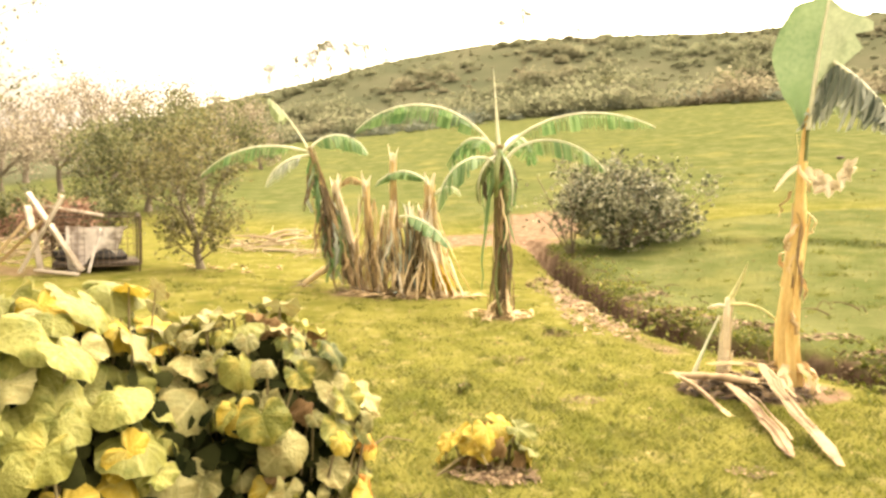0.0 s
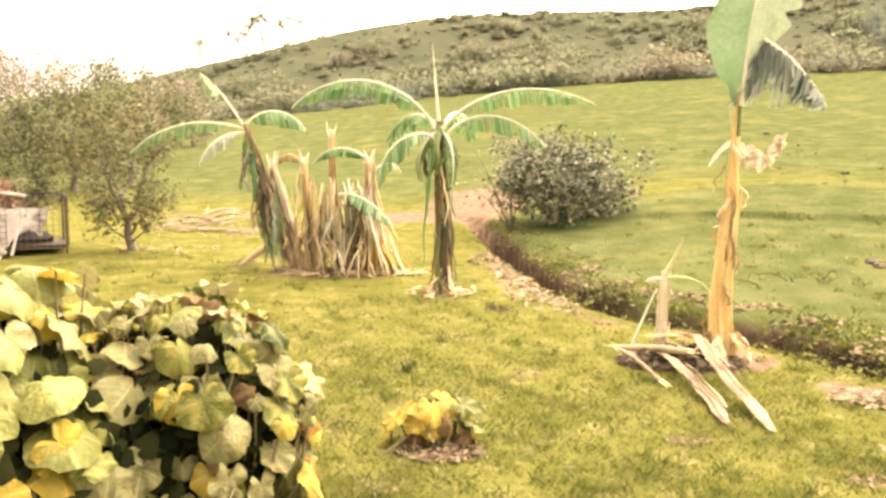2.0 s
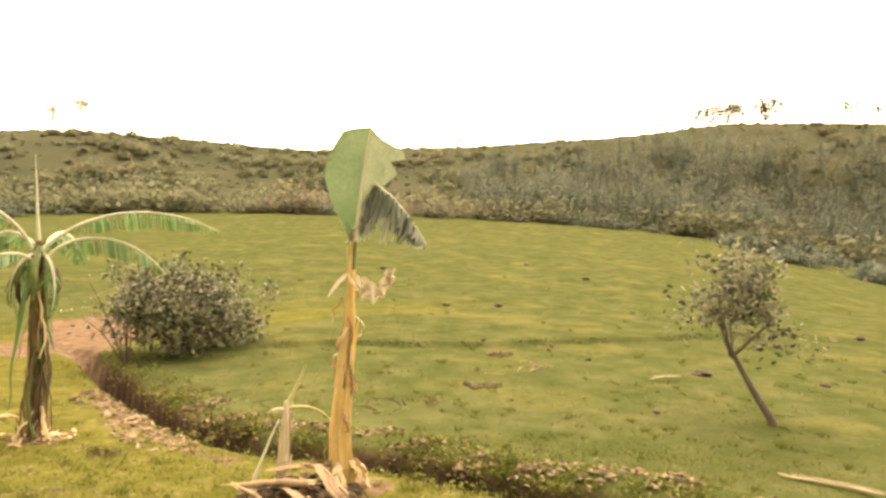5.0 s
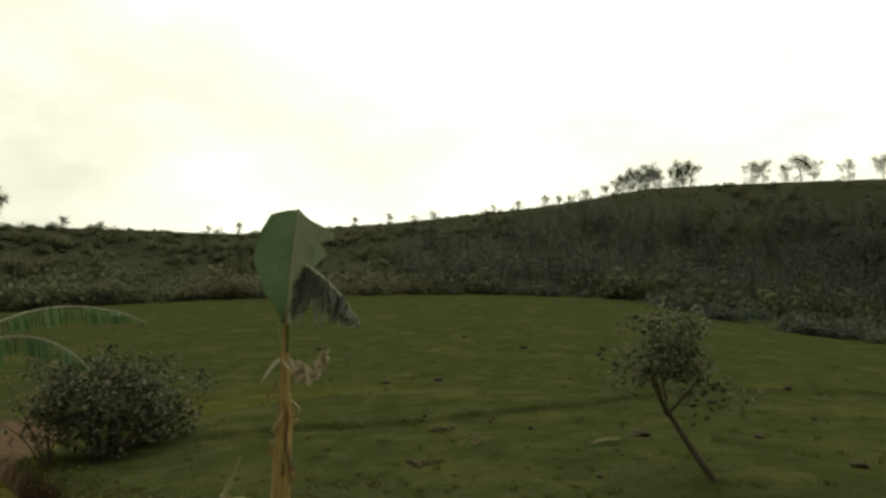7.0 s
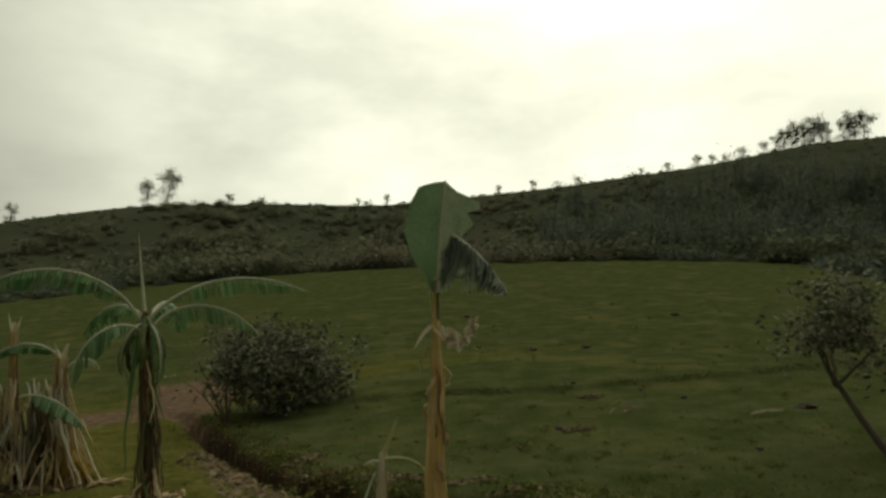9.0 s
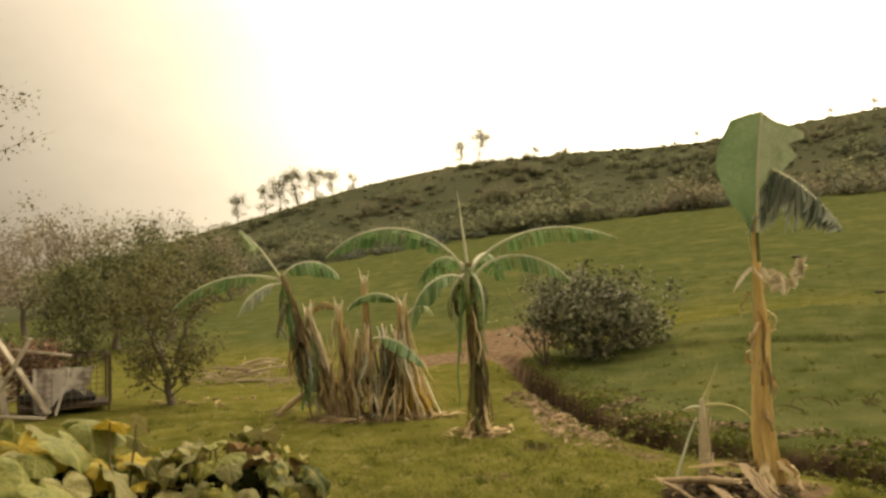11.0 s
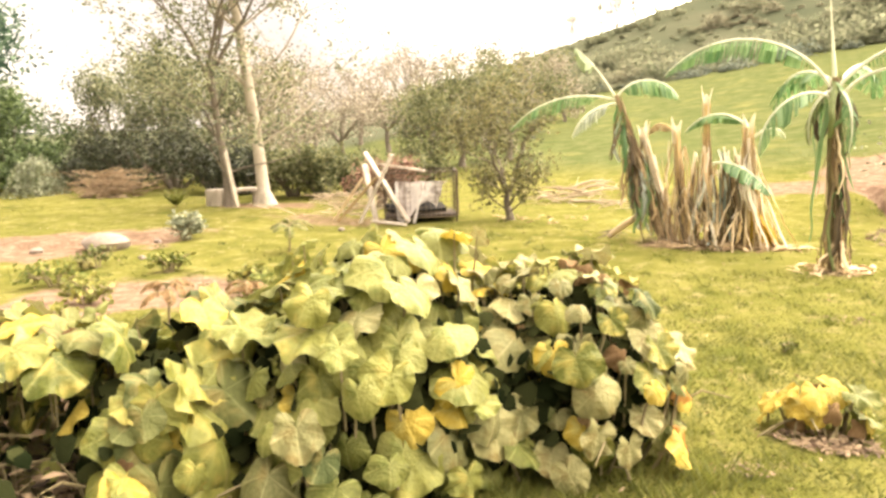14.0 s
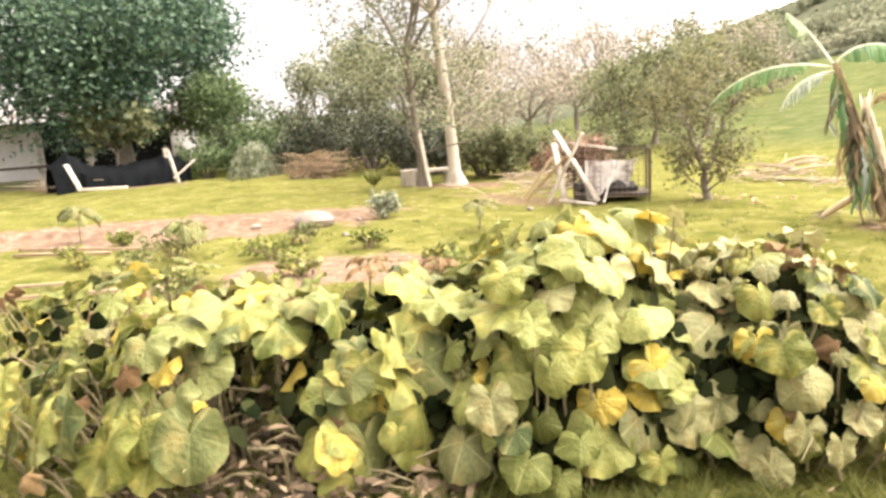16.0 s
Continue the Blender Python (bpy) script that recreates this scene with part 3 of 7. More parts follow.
def make_ground():
    az = np.radians(np.concatenate([np.arange(-82, 82, 0.4), np.arange(82, 278, 4.0)]))
    rad = np.concatenate([np.arange(0.4, 2, 0.2), np.arange(2, 16, 0.07), np.arange(16, 30, 0.25), np.arange(30, 150, 1.6), [160, 180, 210, 260, 320, 400, 520, 700, 1000, 1600, 2600, 4200]])
    A, R = np.meshgrid(az, rad)
    X, Y = np.sin(A) * R, np.cos(A) * R
    Z = ground_z(X, Y)
    verts = np.stack([X, Y, Z], -1).reshape(-1, 3)
    na, nr = len(az), len(rad)
    i, j = np.meshgrid(np.arange(nr - 1), np.arange(na), indexing="ij")
    k = (j + 1) % na
    faces = np.stack([i * na + j, (i + 1) * na + j, (i + 1) * na + k, i * na + k], -1).reshape(-1, 4)
    centre = len(verts)
    verts = np.vstack([verts, [[0, 0, gz(0, 0.01)]]])
    fan = [(centre, j, (j + 1) % na) for j in range(na)]
    me = bpy.data.meshes.new("ground")
    me.from_pydata(verts.tolist(), [], faces.tolist() + fan)
    me.polygons.foreach_set("use_smooth", [True] * len(me.polygons))
    soil = me.attributes.new("soil", "FLOAT", "POINT")
    soil.data.foreach_set("value", soil_at(verts[:, 0], verts[:, 1]).astype(np.float32))
    r = np.hypot(verts[:, 0], verts[:, 1])
    scrub = me.attributes.new("scrub", "FLOAT", "POINT")
    a = np.degrees(np.arctan2(verts[:, 0], verts[:, 1]))
    start = np.interp(a, [-60, -30, -15, 0, 20, 60, 75], [26, 40, 66, 68, 69, 69, 66])
    scrub.data.foreach_set("value", smooth01((r + 5 * wobble(verts[:, 0], verts[:, 1], 0.3) - start + 2) / 7).astype(np.float32))
    # where the ditch's shade is painted onto the soil
    ditch_shade = me.attributes.new("ditch_shade", "FLOAT", "POINT")
    ditch_shade.data.foreach_set("value", (np.exp(-((ditch_distance(verts[:, 0], verts[:, 1]) - 0.02) / 0.16) ** 2) * (1 - smooth01((verts[:, 1] - 12) / 2))).astype(np.float32))
    pasture = me.attributes.new("pasture", "FLOAT", "POINT")
    beyond = smooth01((ditch_distance(verts[:, 0], verts[:, 1]) + 0.1) / 0.4) * (verts[:, 1] < 14.5) + (verts[:, 1] >= 14.5) * smooth01((r - 15 - 0.2 * np.maximum(0, -a)) / 5)
    pasture.data.foreach_set("value", np.clip(beyond, 0, 1).astype(np.float32))
    me.materials.append(ground_material())
    return tagged(new("ground", me), "green pasture and lawn rising to a hill", "ground", kind="structure")


make_ground()


def polar(az, r):
    return r * math.sin(radians(az)), r * math.cos(radians(az))


def on_ground(x, y, sink=0.0):
    return x, y, gz(x, y) - sink


# ---- trees and bushes ----
def grow(wood, tips, rng, base, direction, length, radius, depth, spread=0.7, droop=0.0, twist=0.25, shrink=0.68):
    """A limb with its side limbs; its ends are added to tips."""
    pts, rad = [Vector(base)], [radius]
    d = Vector(direction).normalized()
    steps = 5
    for i in range(steps):
        d = (d + Vector((rng.uniform(-twist, twist), rng.uniform(-twist, twist), rng.uniform(-twist, twist) * 0.6 - droop))).normalized()
        pts.append(pts[-1] + d * length / steps)
        rad.append(radius * (1 - 0.55 * (i + 1) / steps))
    wood.tube(pts, rad, 7 if depth > 2 else 5 if depth > 1 else 4)
    if depth <= 1:
        tips.extend(pts[2:])
    if depth == 0:
        return
    n = rng.randint(2, 4)
    for k in range(n):
        p = pts[rng.randint(2, steps)] if k else pts[-1]
        side = Vector((rng.uniform(-1, 1), rng.uniform(-1, 1), rng.uniform(-0.2, 0.7))).normalized()
        grow(wood, tips, rng, p, d * (1 - spread) + side * spread, length * shrink * rng.uniform(0.8, 1.15), rad[-1] * 0.9, depth - 1, spread, droop, twist, shrink)


def tree(name, label, category, place, seed, height, radius, trunk_share, leaf_size, per_tip, scatter, leaf_mat, bark_mat, depth=3, lean=(0, 0), spread=0.7, droop=0.0, forks=3, group="", turn=0, flare=1.5, bare=0.28, laterals=0):
    rng, rs = random.Random(seed), np.random.RandomState(seed)
    ob = thing(name, label, category, place, turn, group)
    wood, crown, tips = Geo(), Geo(), []
    top = height * trunk_share
    pts = [Vector((lean[0] * t * top + 0.03 * math.sin(4 * t + seed), lean[1] * t * top + 0.03 * math.cos(3 * t + seed), top * t - 0.05 * (t == 0))) for t in (0, 0.06, 0.25, 0.5, 0.75, 1)]
    wood.tube(pts, [radius * k for k in (flare, 1.12, 0.95, 0.86, 0.78, 0.7)], 10, 0.06, rng)
    for k in range(forks):
        a = 2 * math.pi * (k + rng.random() * 0.6) / forks
        d = Vector((math.cos(a) * spread, math.sin(a) * spread, 1.0))
        limb = Geo()
        grow(limb, tips, rng, pts[-1] - Vector((0, 0, 0.04 * top * k)), d, height * (1 - trunk_share) * 0.46, radius * 0.55, depth - 1, spread, droop)
        part("limb", limb, bark_mat, ob)
    for k in range(laterals):
        a, i = rng.uniform(0, 6.28), rng.randint(2, 5)
        grow(wood, tips, rng, pts[i], Vector((math.cos(a), math.sin(a), rng.uniform(0.3, 1.1))), height * rng.uniform(0.14, 0.24), radius * 0.25, 2, 0.6, droop)
    part("trunk", wood, bark_mat, ob)
    tips = [p for p in tips if rng.random() > bare]
    c = np.array([tuple(p) for p in tips])
    c = np.repeat(c, per_tip, 0)
    c = c + rs.normal(size=c.shape) * scatter
    crown.leaves(c, leaf_size, rs, 0.5)
    part("crown", crown, leaf_mat, ob, smooth=False)
    return ob


def bush(name, label, category, place, seed, size, count, leaf, leaf_mat, bark_mat, group="", lumps=9, sprays=0):
    """A many-stemmed bush with a lumpy, open outline."""
    rng, rs = random.Random(seed), np.random.RandomState(seed)
    ob = thing(name, label, category, place, 0, group)
    wood, crown = Geo(), Geo()
    pts = []
    for k in range(lumps):
        a, q = rng.uniform(0, 2 * math.pi), math.sqrt(rng.random())
        c = Vector((math.cos(a) * q * size[0] * 0.72, math.sin(a) * q * size[1] * 0.72, size[2] * rng.uniform(0.35, 0.85) * (1 - 0.35 * q)))
        wood.tube([(c.x * 0.15, c.y * 0.15, -0.05), c * 0.5 + Vector((0, 0, 0.04)), c, c * 1.12], [0.03 * size[2] + 0.008, 0.02 * size[2] + 0.005, 0.012 * size[2] + 0.003, 0.004], 5)
        for _ in range(3):
            e = c + Vector((rng.uniform(-1, 1) * size[0], rng.uniform(-1, 1) * size[1], rng.uniform(0.0, 1) * size[2])) * 0.4
            wood.tube([c * 0.7, (c + e) / 2, e], [0.012, 0.008, 0.003], 4)
            pts.append(np.array(e) + rs.normal(size=(count // lumps // 6, 3)) * np.array(size) * 0.09)
        n = count // lumps // 2
        g = rs.normal(size=(n, 3))
        g *= (rs.uniform(0.55, 1.05, n) / np.linalg.norm(g, axis=1))[:, None]
        pts.append(np.array(c) + g * np.array([size[0] * 0.38, size[1] * 0.38, size[2] * 0.3]))
    for k in range(sprays):  # long shoots that stand out of the outline
        a, e = rng.uniform(0, 2 * math.pi), rng.uniform(0.1, 1.3)
        d = Vector((math.cos(a) * math.cos(e) * size[0], math.sin(a) * math.cos(e) * size[1], math.sin(e) * size[2]))
        shoot = [d * 0.5, d * 0.85 + Vector((0, 0, 0.05)), d * rng.uniform(1.0, 1.25)]
        wood.tube(shoot, [0.012, 0.008, 0.003], 4)
        pts.append(np.array([tuple(shoot[1].lerp(shoot[2], rng.uniform(-0.3, 1))) for _ in range(16)]) + rs.normal(size=(16, 3)) * 0.06)
    c = np.vstack(pts)
    c = c[c[:, 2] > 0.02]
    crown.leaves(c, leaf, rs, 0.55)
    part("stem", wood, bark_mat, ob)
    part("crown", crown, leaf_mat, ob, smooth=False)
    return ob


# ---- banana plants ----
def bend(p0, yaw, lift, length, droop, n=14, late=1.4):
    """A stalk that rises at lift degrees and bends down by droop degrees; yaw counts from the x axis."""
    pts, sides = [Vector(p0)], []
    a = radians(yaw)
    out = Vector((math.cos(a), math.sin(a), 0))
    for i in range(n):
        e = radians(lift - droop * ((i + 0.5) / n) ** late)
        pts.append(pts[-1] + (out * math.cos(e) + Vector((0, 0, 1)) * math.sin(e)) * length / n)
    return pts, out.cross(Vector((0, 0, 1)))


def frond(parent, p0, yaw, lift, length, droop, width, seed, mat=None, hang=60.0, torn=0.5, start=0.16, rib=0.016, late=1.4, label="", rib_mat=None, uneven=22.0):
    """One leaf: a midrib, and a blade torn into strips that hang from it on both sides."""
    rng = random.Random(seed)
    torn = min(0.95, torn * 1.3)
    n = 52
    pts, side = bend(p0, yaw, lift, length, droop, n, late)
    blade, stalk = Geo(), Geo()
    stalk.tube(pts, [rib * (1 - 0.8 * i / n) + 0.002 for i in range(n + 1)], 6)
    for s in (-1, 1):
        i = int(start * n)
        while i < n:
            run = 1 if rng.random() < torn else rng.randint(2, 5)
            j = min(i + run, n)
            h = radians(hang + rng.uniform(-uneven, uneven))
            for k in range(i, j):
                quad = []
                for q, gap in ((k, 0.0), (k + 1, 0.62 * torn if k + 1 == j else 0.0)):
                    t = (q - gap) / n
                    u = (t - start) / (1 - start)
                    w = width * max(0.06, math.sin(math.pi * min(1, max(0, u)) ** 0.72)) ** 0.6 * (1 if run > 1 else rng.uniform(0.66, 1.12))
                    p = pts[q].lerp(pts[q - 1], gap) if q else pts[0]
                    d1 = side * s * math.cos(h * 0.55) + Vector((0, 0, -1)) * math.sin(h * 0.55)
                    d2 = side * s * math.cos(h * 1.15) + Vector((0, 0, -1)) * math.sin(h * 1.15)
                    along = (pts[min(q + 1, n)] - pts[q - 1 if q else 0]).normalized() * 0.18 * w
                    quad.append((p, p + d1 * w * 0.45 + along * 0.4, p + d1 * w * 0.45 + d2 * w * 0.55 + along))
                a, b = quad
                blade.add([a[0], a[1], a[2], b[0], b[1], b[2]], [(0, 1, 4, 3), (1, 2, 5, 4)])
            i = j
    leaf = part("frond", blade, mat or M_FROND, parent, label)
    part("midrib", stalk, rib_mat or M_RIB, leaf)
    return leaf


def pseudostem(parent, points, radii, mat, seed, sheaths=6, name="pseudostem"):
    """A stem of overlapping leaf sheaths, whose edges stand out from it."""
    rng = random.Random(seed)
    g = Geo()
    n = len(points)
    g.tube(points, radii, 12, 0.04, rng)
    pts = [Vector(p) for p in points]
    for k in range(sheaths):
        a = rng.uniform(0, 2 * math.pi)
        lo = rng.randint(0, max(0, n - 3))
        hi = min(n - 1, lo + rng.randint(2, 4))
        line, wid, sd = [], [], []
        for i in range(lo, hi + 1):
            out = Vector((math.cos(a), math.sin(a), 0))
            line.append(pts[i] + out * (radii[i] * 1.04 + 0.004 + (0.03 if i == hi else 0)))
            wid.append(radii[i] * (0.7 if i < hi else 0.25))
            sd.append(tuple(out.cross(Vector((0, 0, 1)))))
        g.ribbon(line, sd, wid, -0.3)
    return part(name, g, mat, parent)


def dry_strip(parent, top, yaw, reach, foot_z, width, seed, mat=None, curl=0.12, name="dry_sheath"):
    """A dead leaf that hangs down from top and stands off at its foot."""
    rng = random.Random(seed)
    a = radians(yaw)
    out = Vector((math.cos(a), math.sin(a), 0))
    p0, n = Vector(top), 9
    pts, wid, sd = [], [], []
    for i in range(n + 1):
        t = i / n
        p = p0 + out * (reach * t ** 1.6 + curl * math.sin(math.pi * t) * 0.5)
        p.z = p0.z + (foot_z - p0.z) * t
        p += Vector((rng.uniform(-1, 1), rng.uniform(-1, 1), 0)) * 0.014 + Vector((-out.y, out.x, 0)) * 0.09 * math.sin(2.6 * t + seed) * t
        pts.append(p)
        wid.append(width * (0.5 + 0.6 * math.sin(math.pi * min(1, 0.15 + t * 0.8))) * rng.uniform(0.8, 1.1))
        b = a + math.pi / 2 + 0.5 * math.sin(3 * t + seed)
        sd.append((math.cos(b), math.sin(b), 0))
    return part(name, Geo().ribbon(pts, sd, wid, 0.5), mat or M_DRY, parent)


def strands(parent, axis, radius, n, seed, mats, length=(0.3, 0.8), reach=(0.01, 0.08), width=(0.004, 0.014), name="fibre_fringe"):
    """Fringes of thin dead fibres that hang down round a stem; axis is its foot and its top."""
    rng = random.Random(seed)
    foot, top = Vector(axis[0]), Vector(axis[1])
    for mat in mats:
        g = Geo()
        for k in range(n):
            t = rng.random() ** 0.8
            p, a = foot.lerp(top, t), rng.uniform(0, 6.28)
            r = radius * (1.05 - 0.4 * t)
            out, L = Vector((math.cos(a), math.sin(a), 0)), min(rng.uniform(*length), (p.z - foot.z) * rng.uniform(0.8, 1.0))
            far, twist, b = rng.uniform(*reach), rng.uniform(-0.06, 0.06), a + 1.57 + rng.uniform(-0.9, 0.9)
            tilt = (top - foot) / max(0.01, top.z - foot.z) * 0.7
            pts = [p + out * (r + 0.006 + far * u ** 1.7) - Vector((tilt.x * L * u, tilt.y * L * u, L * u)) + Vector((-out.y, out.x, 0)) * twist * math.sin(3 * u) for u in (0, 0.25, 0.5, 0.75, 1)]
            w = rng.uniform(*width)
            g.ribbon(pts, (math.cos(b), math.sin(b), 0), [w * 0.7, w, w * 0.9, w * 1.1, w * 0.2], 0.4)
        tagged(part(name, g, mat, parent), kind="stuff")


def along(a, b, n=7, bow=(0, 0, 0)):
    a, b, w = Vector(a), Vector(b), Vector(bow)
    return [a.lerp(b, i / (n - 1)) + w * math.sin(math.pi * i / (n - 1)) for i in range(n)]


# the dark-stemmed plant with arching fronds
x0, y0 = 0.68, 8.13
plant = thing("banana_plant", "dark-stemmed banana plant with arching torn fronds", "banana plant", on_ground(x0, y0), group="banana plants")
pseudostem(plant, along((0, 0, -0.04), (-0.09, 0.02, 1.9), 9, (-0.03, 0, 0)), [0.052, 0.044, 0.040, 0.037, 0.036, 0.035, 0.034, 0.032, 0.030], M_STEM_DARK, 3, 14)
for k in range(6):
    dry_strip(plant, (-0.09, 0.0, 1.86), 150 + 50 * k, 0.1 + 0.03 * (k % 3), 1.15 + 0.09 * (k % 4), 0.03, 80 + k, (M_FROND, M_DRY_SHADE, M_PETIOLE)[k % 3], 0.3)
part("rolled_leaf", Geo().tube(along((-0.09, 0.02, 1.8), (-0.18, 0.03, 2.72), 6), [0.024, 0.019, 0.015, 0.011, 0.007, 0.003], 7), M_RIB, plant, "upright rolled pale green leaf")
frond(plant, (-0.12, 0, 1.78), 178, 64, 1.86, 112, 0.24, 11, hang=80, late=1.0, torn=0.75)
frond(plant, (-0.05, -0.02, 1.82), -7, 55, 1.76, 80, 0.22, 12, hang=80, late=0.8, torn=0.75)
frond(plant, (0.0, -0.02, 1.76), -10, 60, 1.22, 112, 0.22, 13, hang=78, late=0.7, torn=0.7)
frond(plant, (-0.12, -0.05, 1.68), 195, 66, 1.02, 158, 0.27, 14, hang=50, torn=0.3, late=0.55)
frond(plant, (-0.05, 0.05, 1.84), 60, 40, 1.0, 120, 0.24, 15, hang=65)
frond(plant, (-0.1, 0.04, 1.84), 130, 35, 1.0, 125, 0.24, 16, hang=65)
for k in range(4):
    frond(plant, (-0.08, 0, 1.78), 40 + 85 * k, 10, 0.5 + 0.08 * k, 120, 0.12, 20 + k, M_FROND if k % 2 else M_PETIOLE, hang=70, late=0.6)
for k in range(9):
    dry_strip(plant, (0.05 * math.cos(k * 0.7), 0.05 * math.sin(k * 0.7), 0.35 + 0.3 * (k % 3)), k * 40, 0.02 + 0.015 * (k % 3), 0.0, 0.02, 40 + k, M_DRY_SHADE if k % 3 else M_DRY_DARK)
for k in range(5):
    dry_strip(plant, (-0.08 + 0.06 * math.cos(k), 0.06 * math.sin(k), 1.75 - 0.08 * (k % 3)), 200 + k * 51, 0.06, 0.55 + 0.14 * (k % 4), 0.03, 60 + k, M_DRY_DARK if k % 2 else M_DRY)
dry_strip(plant, (-0.16, -0.1, 1.65), 215, 0.03, 0.3, 0.03, 71, M_FROND)
dry_strip(plant, (-0.02, -0.06, 0.3), 225, 0.17, -0.01, 0.022, 72)
dry_strip(plant, (0.04, -0.06, 0.32), 300, 0.14, -0.01, 0.02, 73)

strands(plant, ((0, 0, 0.02), (-0.09, 0.02, 1.9)), 0.042, 20, 51, (M_DRY_SHADE, M_DRY_SHADE, M_DRY_DARK, M_DRY), (0.25, 0.8), (0.0, 0.04), (0.004, 0.012))
strands(plant, ((0, 0, 0.5), (-0.09, 0.02, 1.95)), 0.06, 9, 52, (M_PETIOLE, M_FROND), (0.4, 1.1), (0.02, 0.1), (0.006, 0.016), "hanging_strip")
for k in range(5):
    a = k * 72 + 11
    dry_strip(plant, (0.06 * math.cos(radians(a)), 0.06 * math.sin(radians(a)), 0.26 + 0.05 * (k % 3)), a, 0.07 + 0.03 * (k % 3), -0.01, 0.014, 75 + k, M_DRY if k % 2 else M_DRY_DARK)

for k in range(10):
    z = 1.75 - 0.13 * k
    dry_strip(plant, (-0.09 * z / 1.9 + 0.04 * math.cos(2.4 * k), 0.04 * math.sin(2.4 * k), z), 137 * k, 0.05 + 0.03 * (k % 3), max(0.0, z - 0.5 - 0.1 * (k % 4)), 0.012 + 0.006 * (k % 2), 840 + k, (M_DRY_DARK, M_DRY_SHADE, M_DRY, M_PETIOLE)[k % 4], 0.08)

# the clump of broken stems
CX, CY = -0.55, 9.6


def clump_plant(x, y, lean, height, radius, mat, seed, label, cut=True, sheaths=8, skirt=7, skirt_top=0.75, splay=0.16, skirt_mat=None, fringe=None):
    ob = thing("banana_plant", label, "banana plant", on_ground(x, y), group="banana plants")
    top = (lean[0], lean[1], height)
    r = [radius * k for k in (0.98, 0.9, 0.82, 0.78, 0.72, 0.66, 0.58)]
    pseudostem(ob, along((0, 0, -0.04), top, 7, (-0.04 * lean[0], 0, 0)), r, mat, seed, sheaths)
    rng = random.Random(seed)
    if cut:
        g = Geo()
        for k in range(4):
            a = k * 1.6 + seed
            c = Vector(top) + Vector((math.cos(a), math.sin(a), 0)) * radius * 0.45
            g.ribbon([c - Vector((0, 0, 0.15)), c + Vector((0.02 * math.cos(a), 0.02 * math.sin(a), 0.05)), c + Vector((0.05 * math.cos(a), 0.05 * math.sin(a), rng.uniform(0.08, 0.22)))],
                     (-math.sin(a), math.cos(a), 0), [0.035, 0.03, 0.006], 0.4)
        part("broken_top", g, M_HUSK, ob, "pale splintered broken top")
    skirt = int(skirt * 1.7)
    for k in range(skirt):
        a = 360 * (k + rng.random() * 0.5) / skirt
        z = skirt_top * rng.uniform(0.6, 1.1)
        t = z / height
        dry_strip(ob, (lean[0] * t + 0.8 * radius * math.cos(radians(a)), lean[1] * t + 0.8 * radius * math.sin(radians(a)), z), a, splay * rng.uniform(0.6, 1.9), 0.0 if abs(lean[0]) < 0.3 else max(0.0, z - 0.45), 0.012 * rng.uniform(0.4, 1.8), seed * 31 + k, skirt_mat or (M_DRY_SHADE, M_DRY, M_HUSK, M_DRY_DARK)[k % 4])
    strands(ob, ((0, 0, 0.02), top), radius, 9, seed + 200, fringe or (M_DRY_SHADE, M_DRY_DARK, M_DRY, M_HUSK), (0.15, 0.4) if abs(lean[0]) > 0.3 else (0.3, 0.9), (0.0, 0.07))
    return ob


p = clump_plant(-1.14, 9.57, (-0.6, -0.05), 1.86, 0.048, M_DRY_DARK, 5, "leaning banana plant with a dry stem and green fronds", cut=False, skirt=9, skirt_top=1.4, splay=0.12, skirt_mat=M_DRY_SHADE, fringe=(M_DRY_SHADE, M_PETIOLE, M_DRY_DARK, M_FROND))
frond(p, (-0.6, -0.05, 1.82), 176, 58, 0.85, 22, 0.24, 81, M_FROND_PALE, hang=62, torn=0.05, start=0.62, label="pale young leaf", late=2)
frond(p, (-0.6, -0.05, 1.82), 8, 62, 0.9, 122, 0.24, 82, hang=72, late=0.95, torn=0.5)
frond(p, (-0.6, -0.05, 1.80), 184, 16, 1.5, 66, 0.2, 83, hang=76, late=1.2, torn=0.8)
frond(p, (-0.6, -0.05, 1.76), 215, -5, 0.75, 70, 0.2, 84, M_FROND_WITHERED, hang=75, torn=0.8)
for k in range(14):
    dry_strip(p, (-0.58 + 0.026 * k, -0.05, 1.76 - 0.075 * k), 130 + 47 * k, 0.07, 1.2 - 0.085 * k, 0.02 + 0.008 * (k % 3), 90 + k, (M_FROND, M_DRY_SHADE, M_FROND_WITHERED)[k % 3])
rng = random.Random(37)
for k in range(24):
    t = rng.uniform(0.35, 0.85)
    dry_strip(p, (-0.6 * t + rng.uniform(-0.04, 0.06), -0.05 * t - 0.03, 1.86 * t), rng.uniform(0, 360), rng.uniform(0.03, 0.14), max(0.0, 1.86 * t - rng.uniform(0.35, 0.8)), rng.uniform(0.012, 0.03), 860 + k, (M_DRY_DARK, M_DRY, M_FROND, M_DRY_SHADE, M_STEM_PALE)[k % 5], 0.1)
p = clump_plant(-1.06, 9.72, (-0.36, -0.05), 1.34, 0.068, M_HUSK, 6, "leaning cut banana stem, pale and peeling", skirt=6, skirt_top=0.6)
p = clump_plant(-0.87, 9.5, (-0.14, 0), 1.40, 0.05, M_STEM_PALE, 7, "slender dead banana stem with hanging brown leaves", skirt=7, skirt_top=0.9, splay=0.14)
frond(p, (-0.14, 0, 1.36), 150, 50, 0.5, 120, 0.10, 101, M_DRY_DARK, hang=75, rib_mat=M_STEM_PALE)
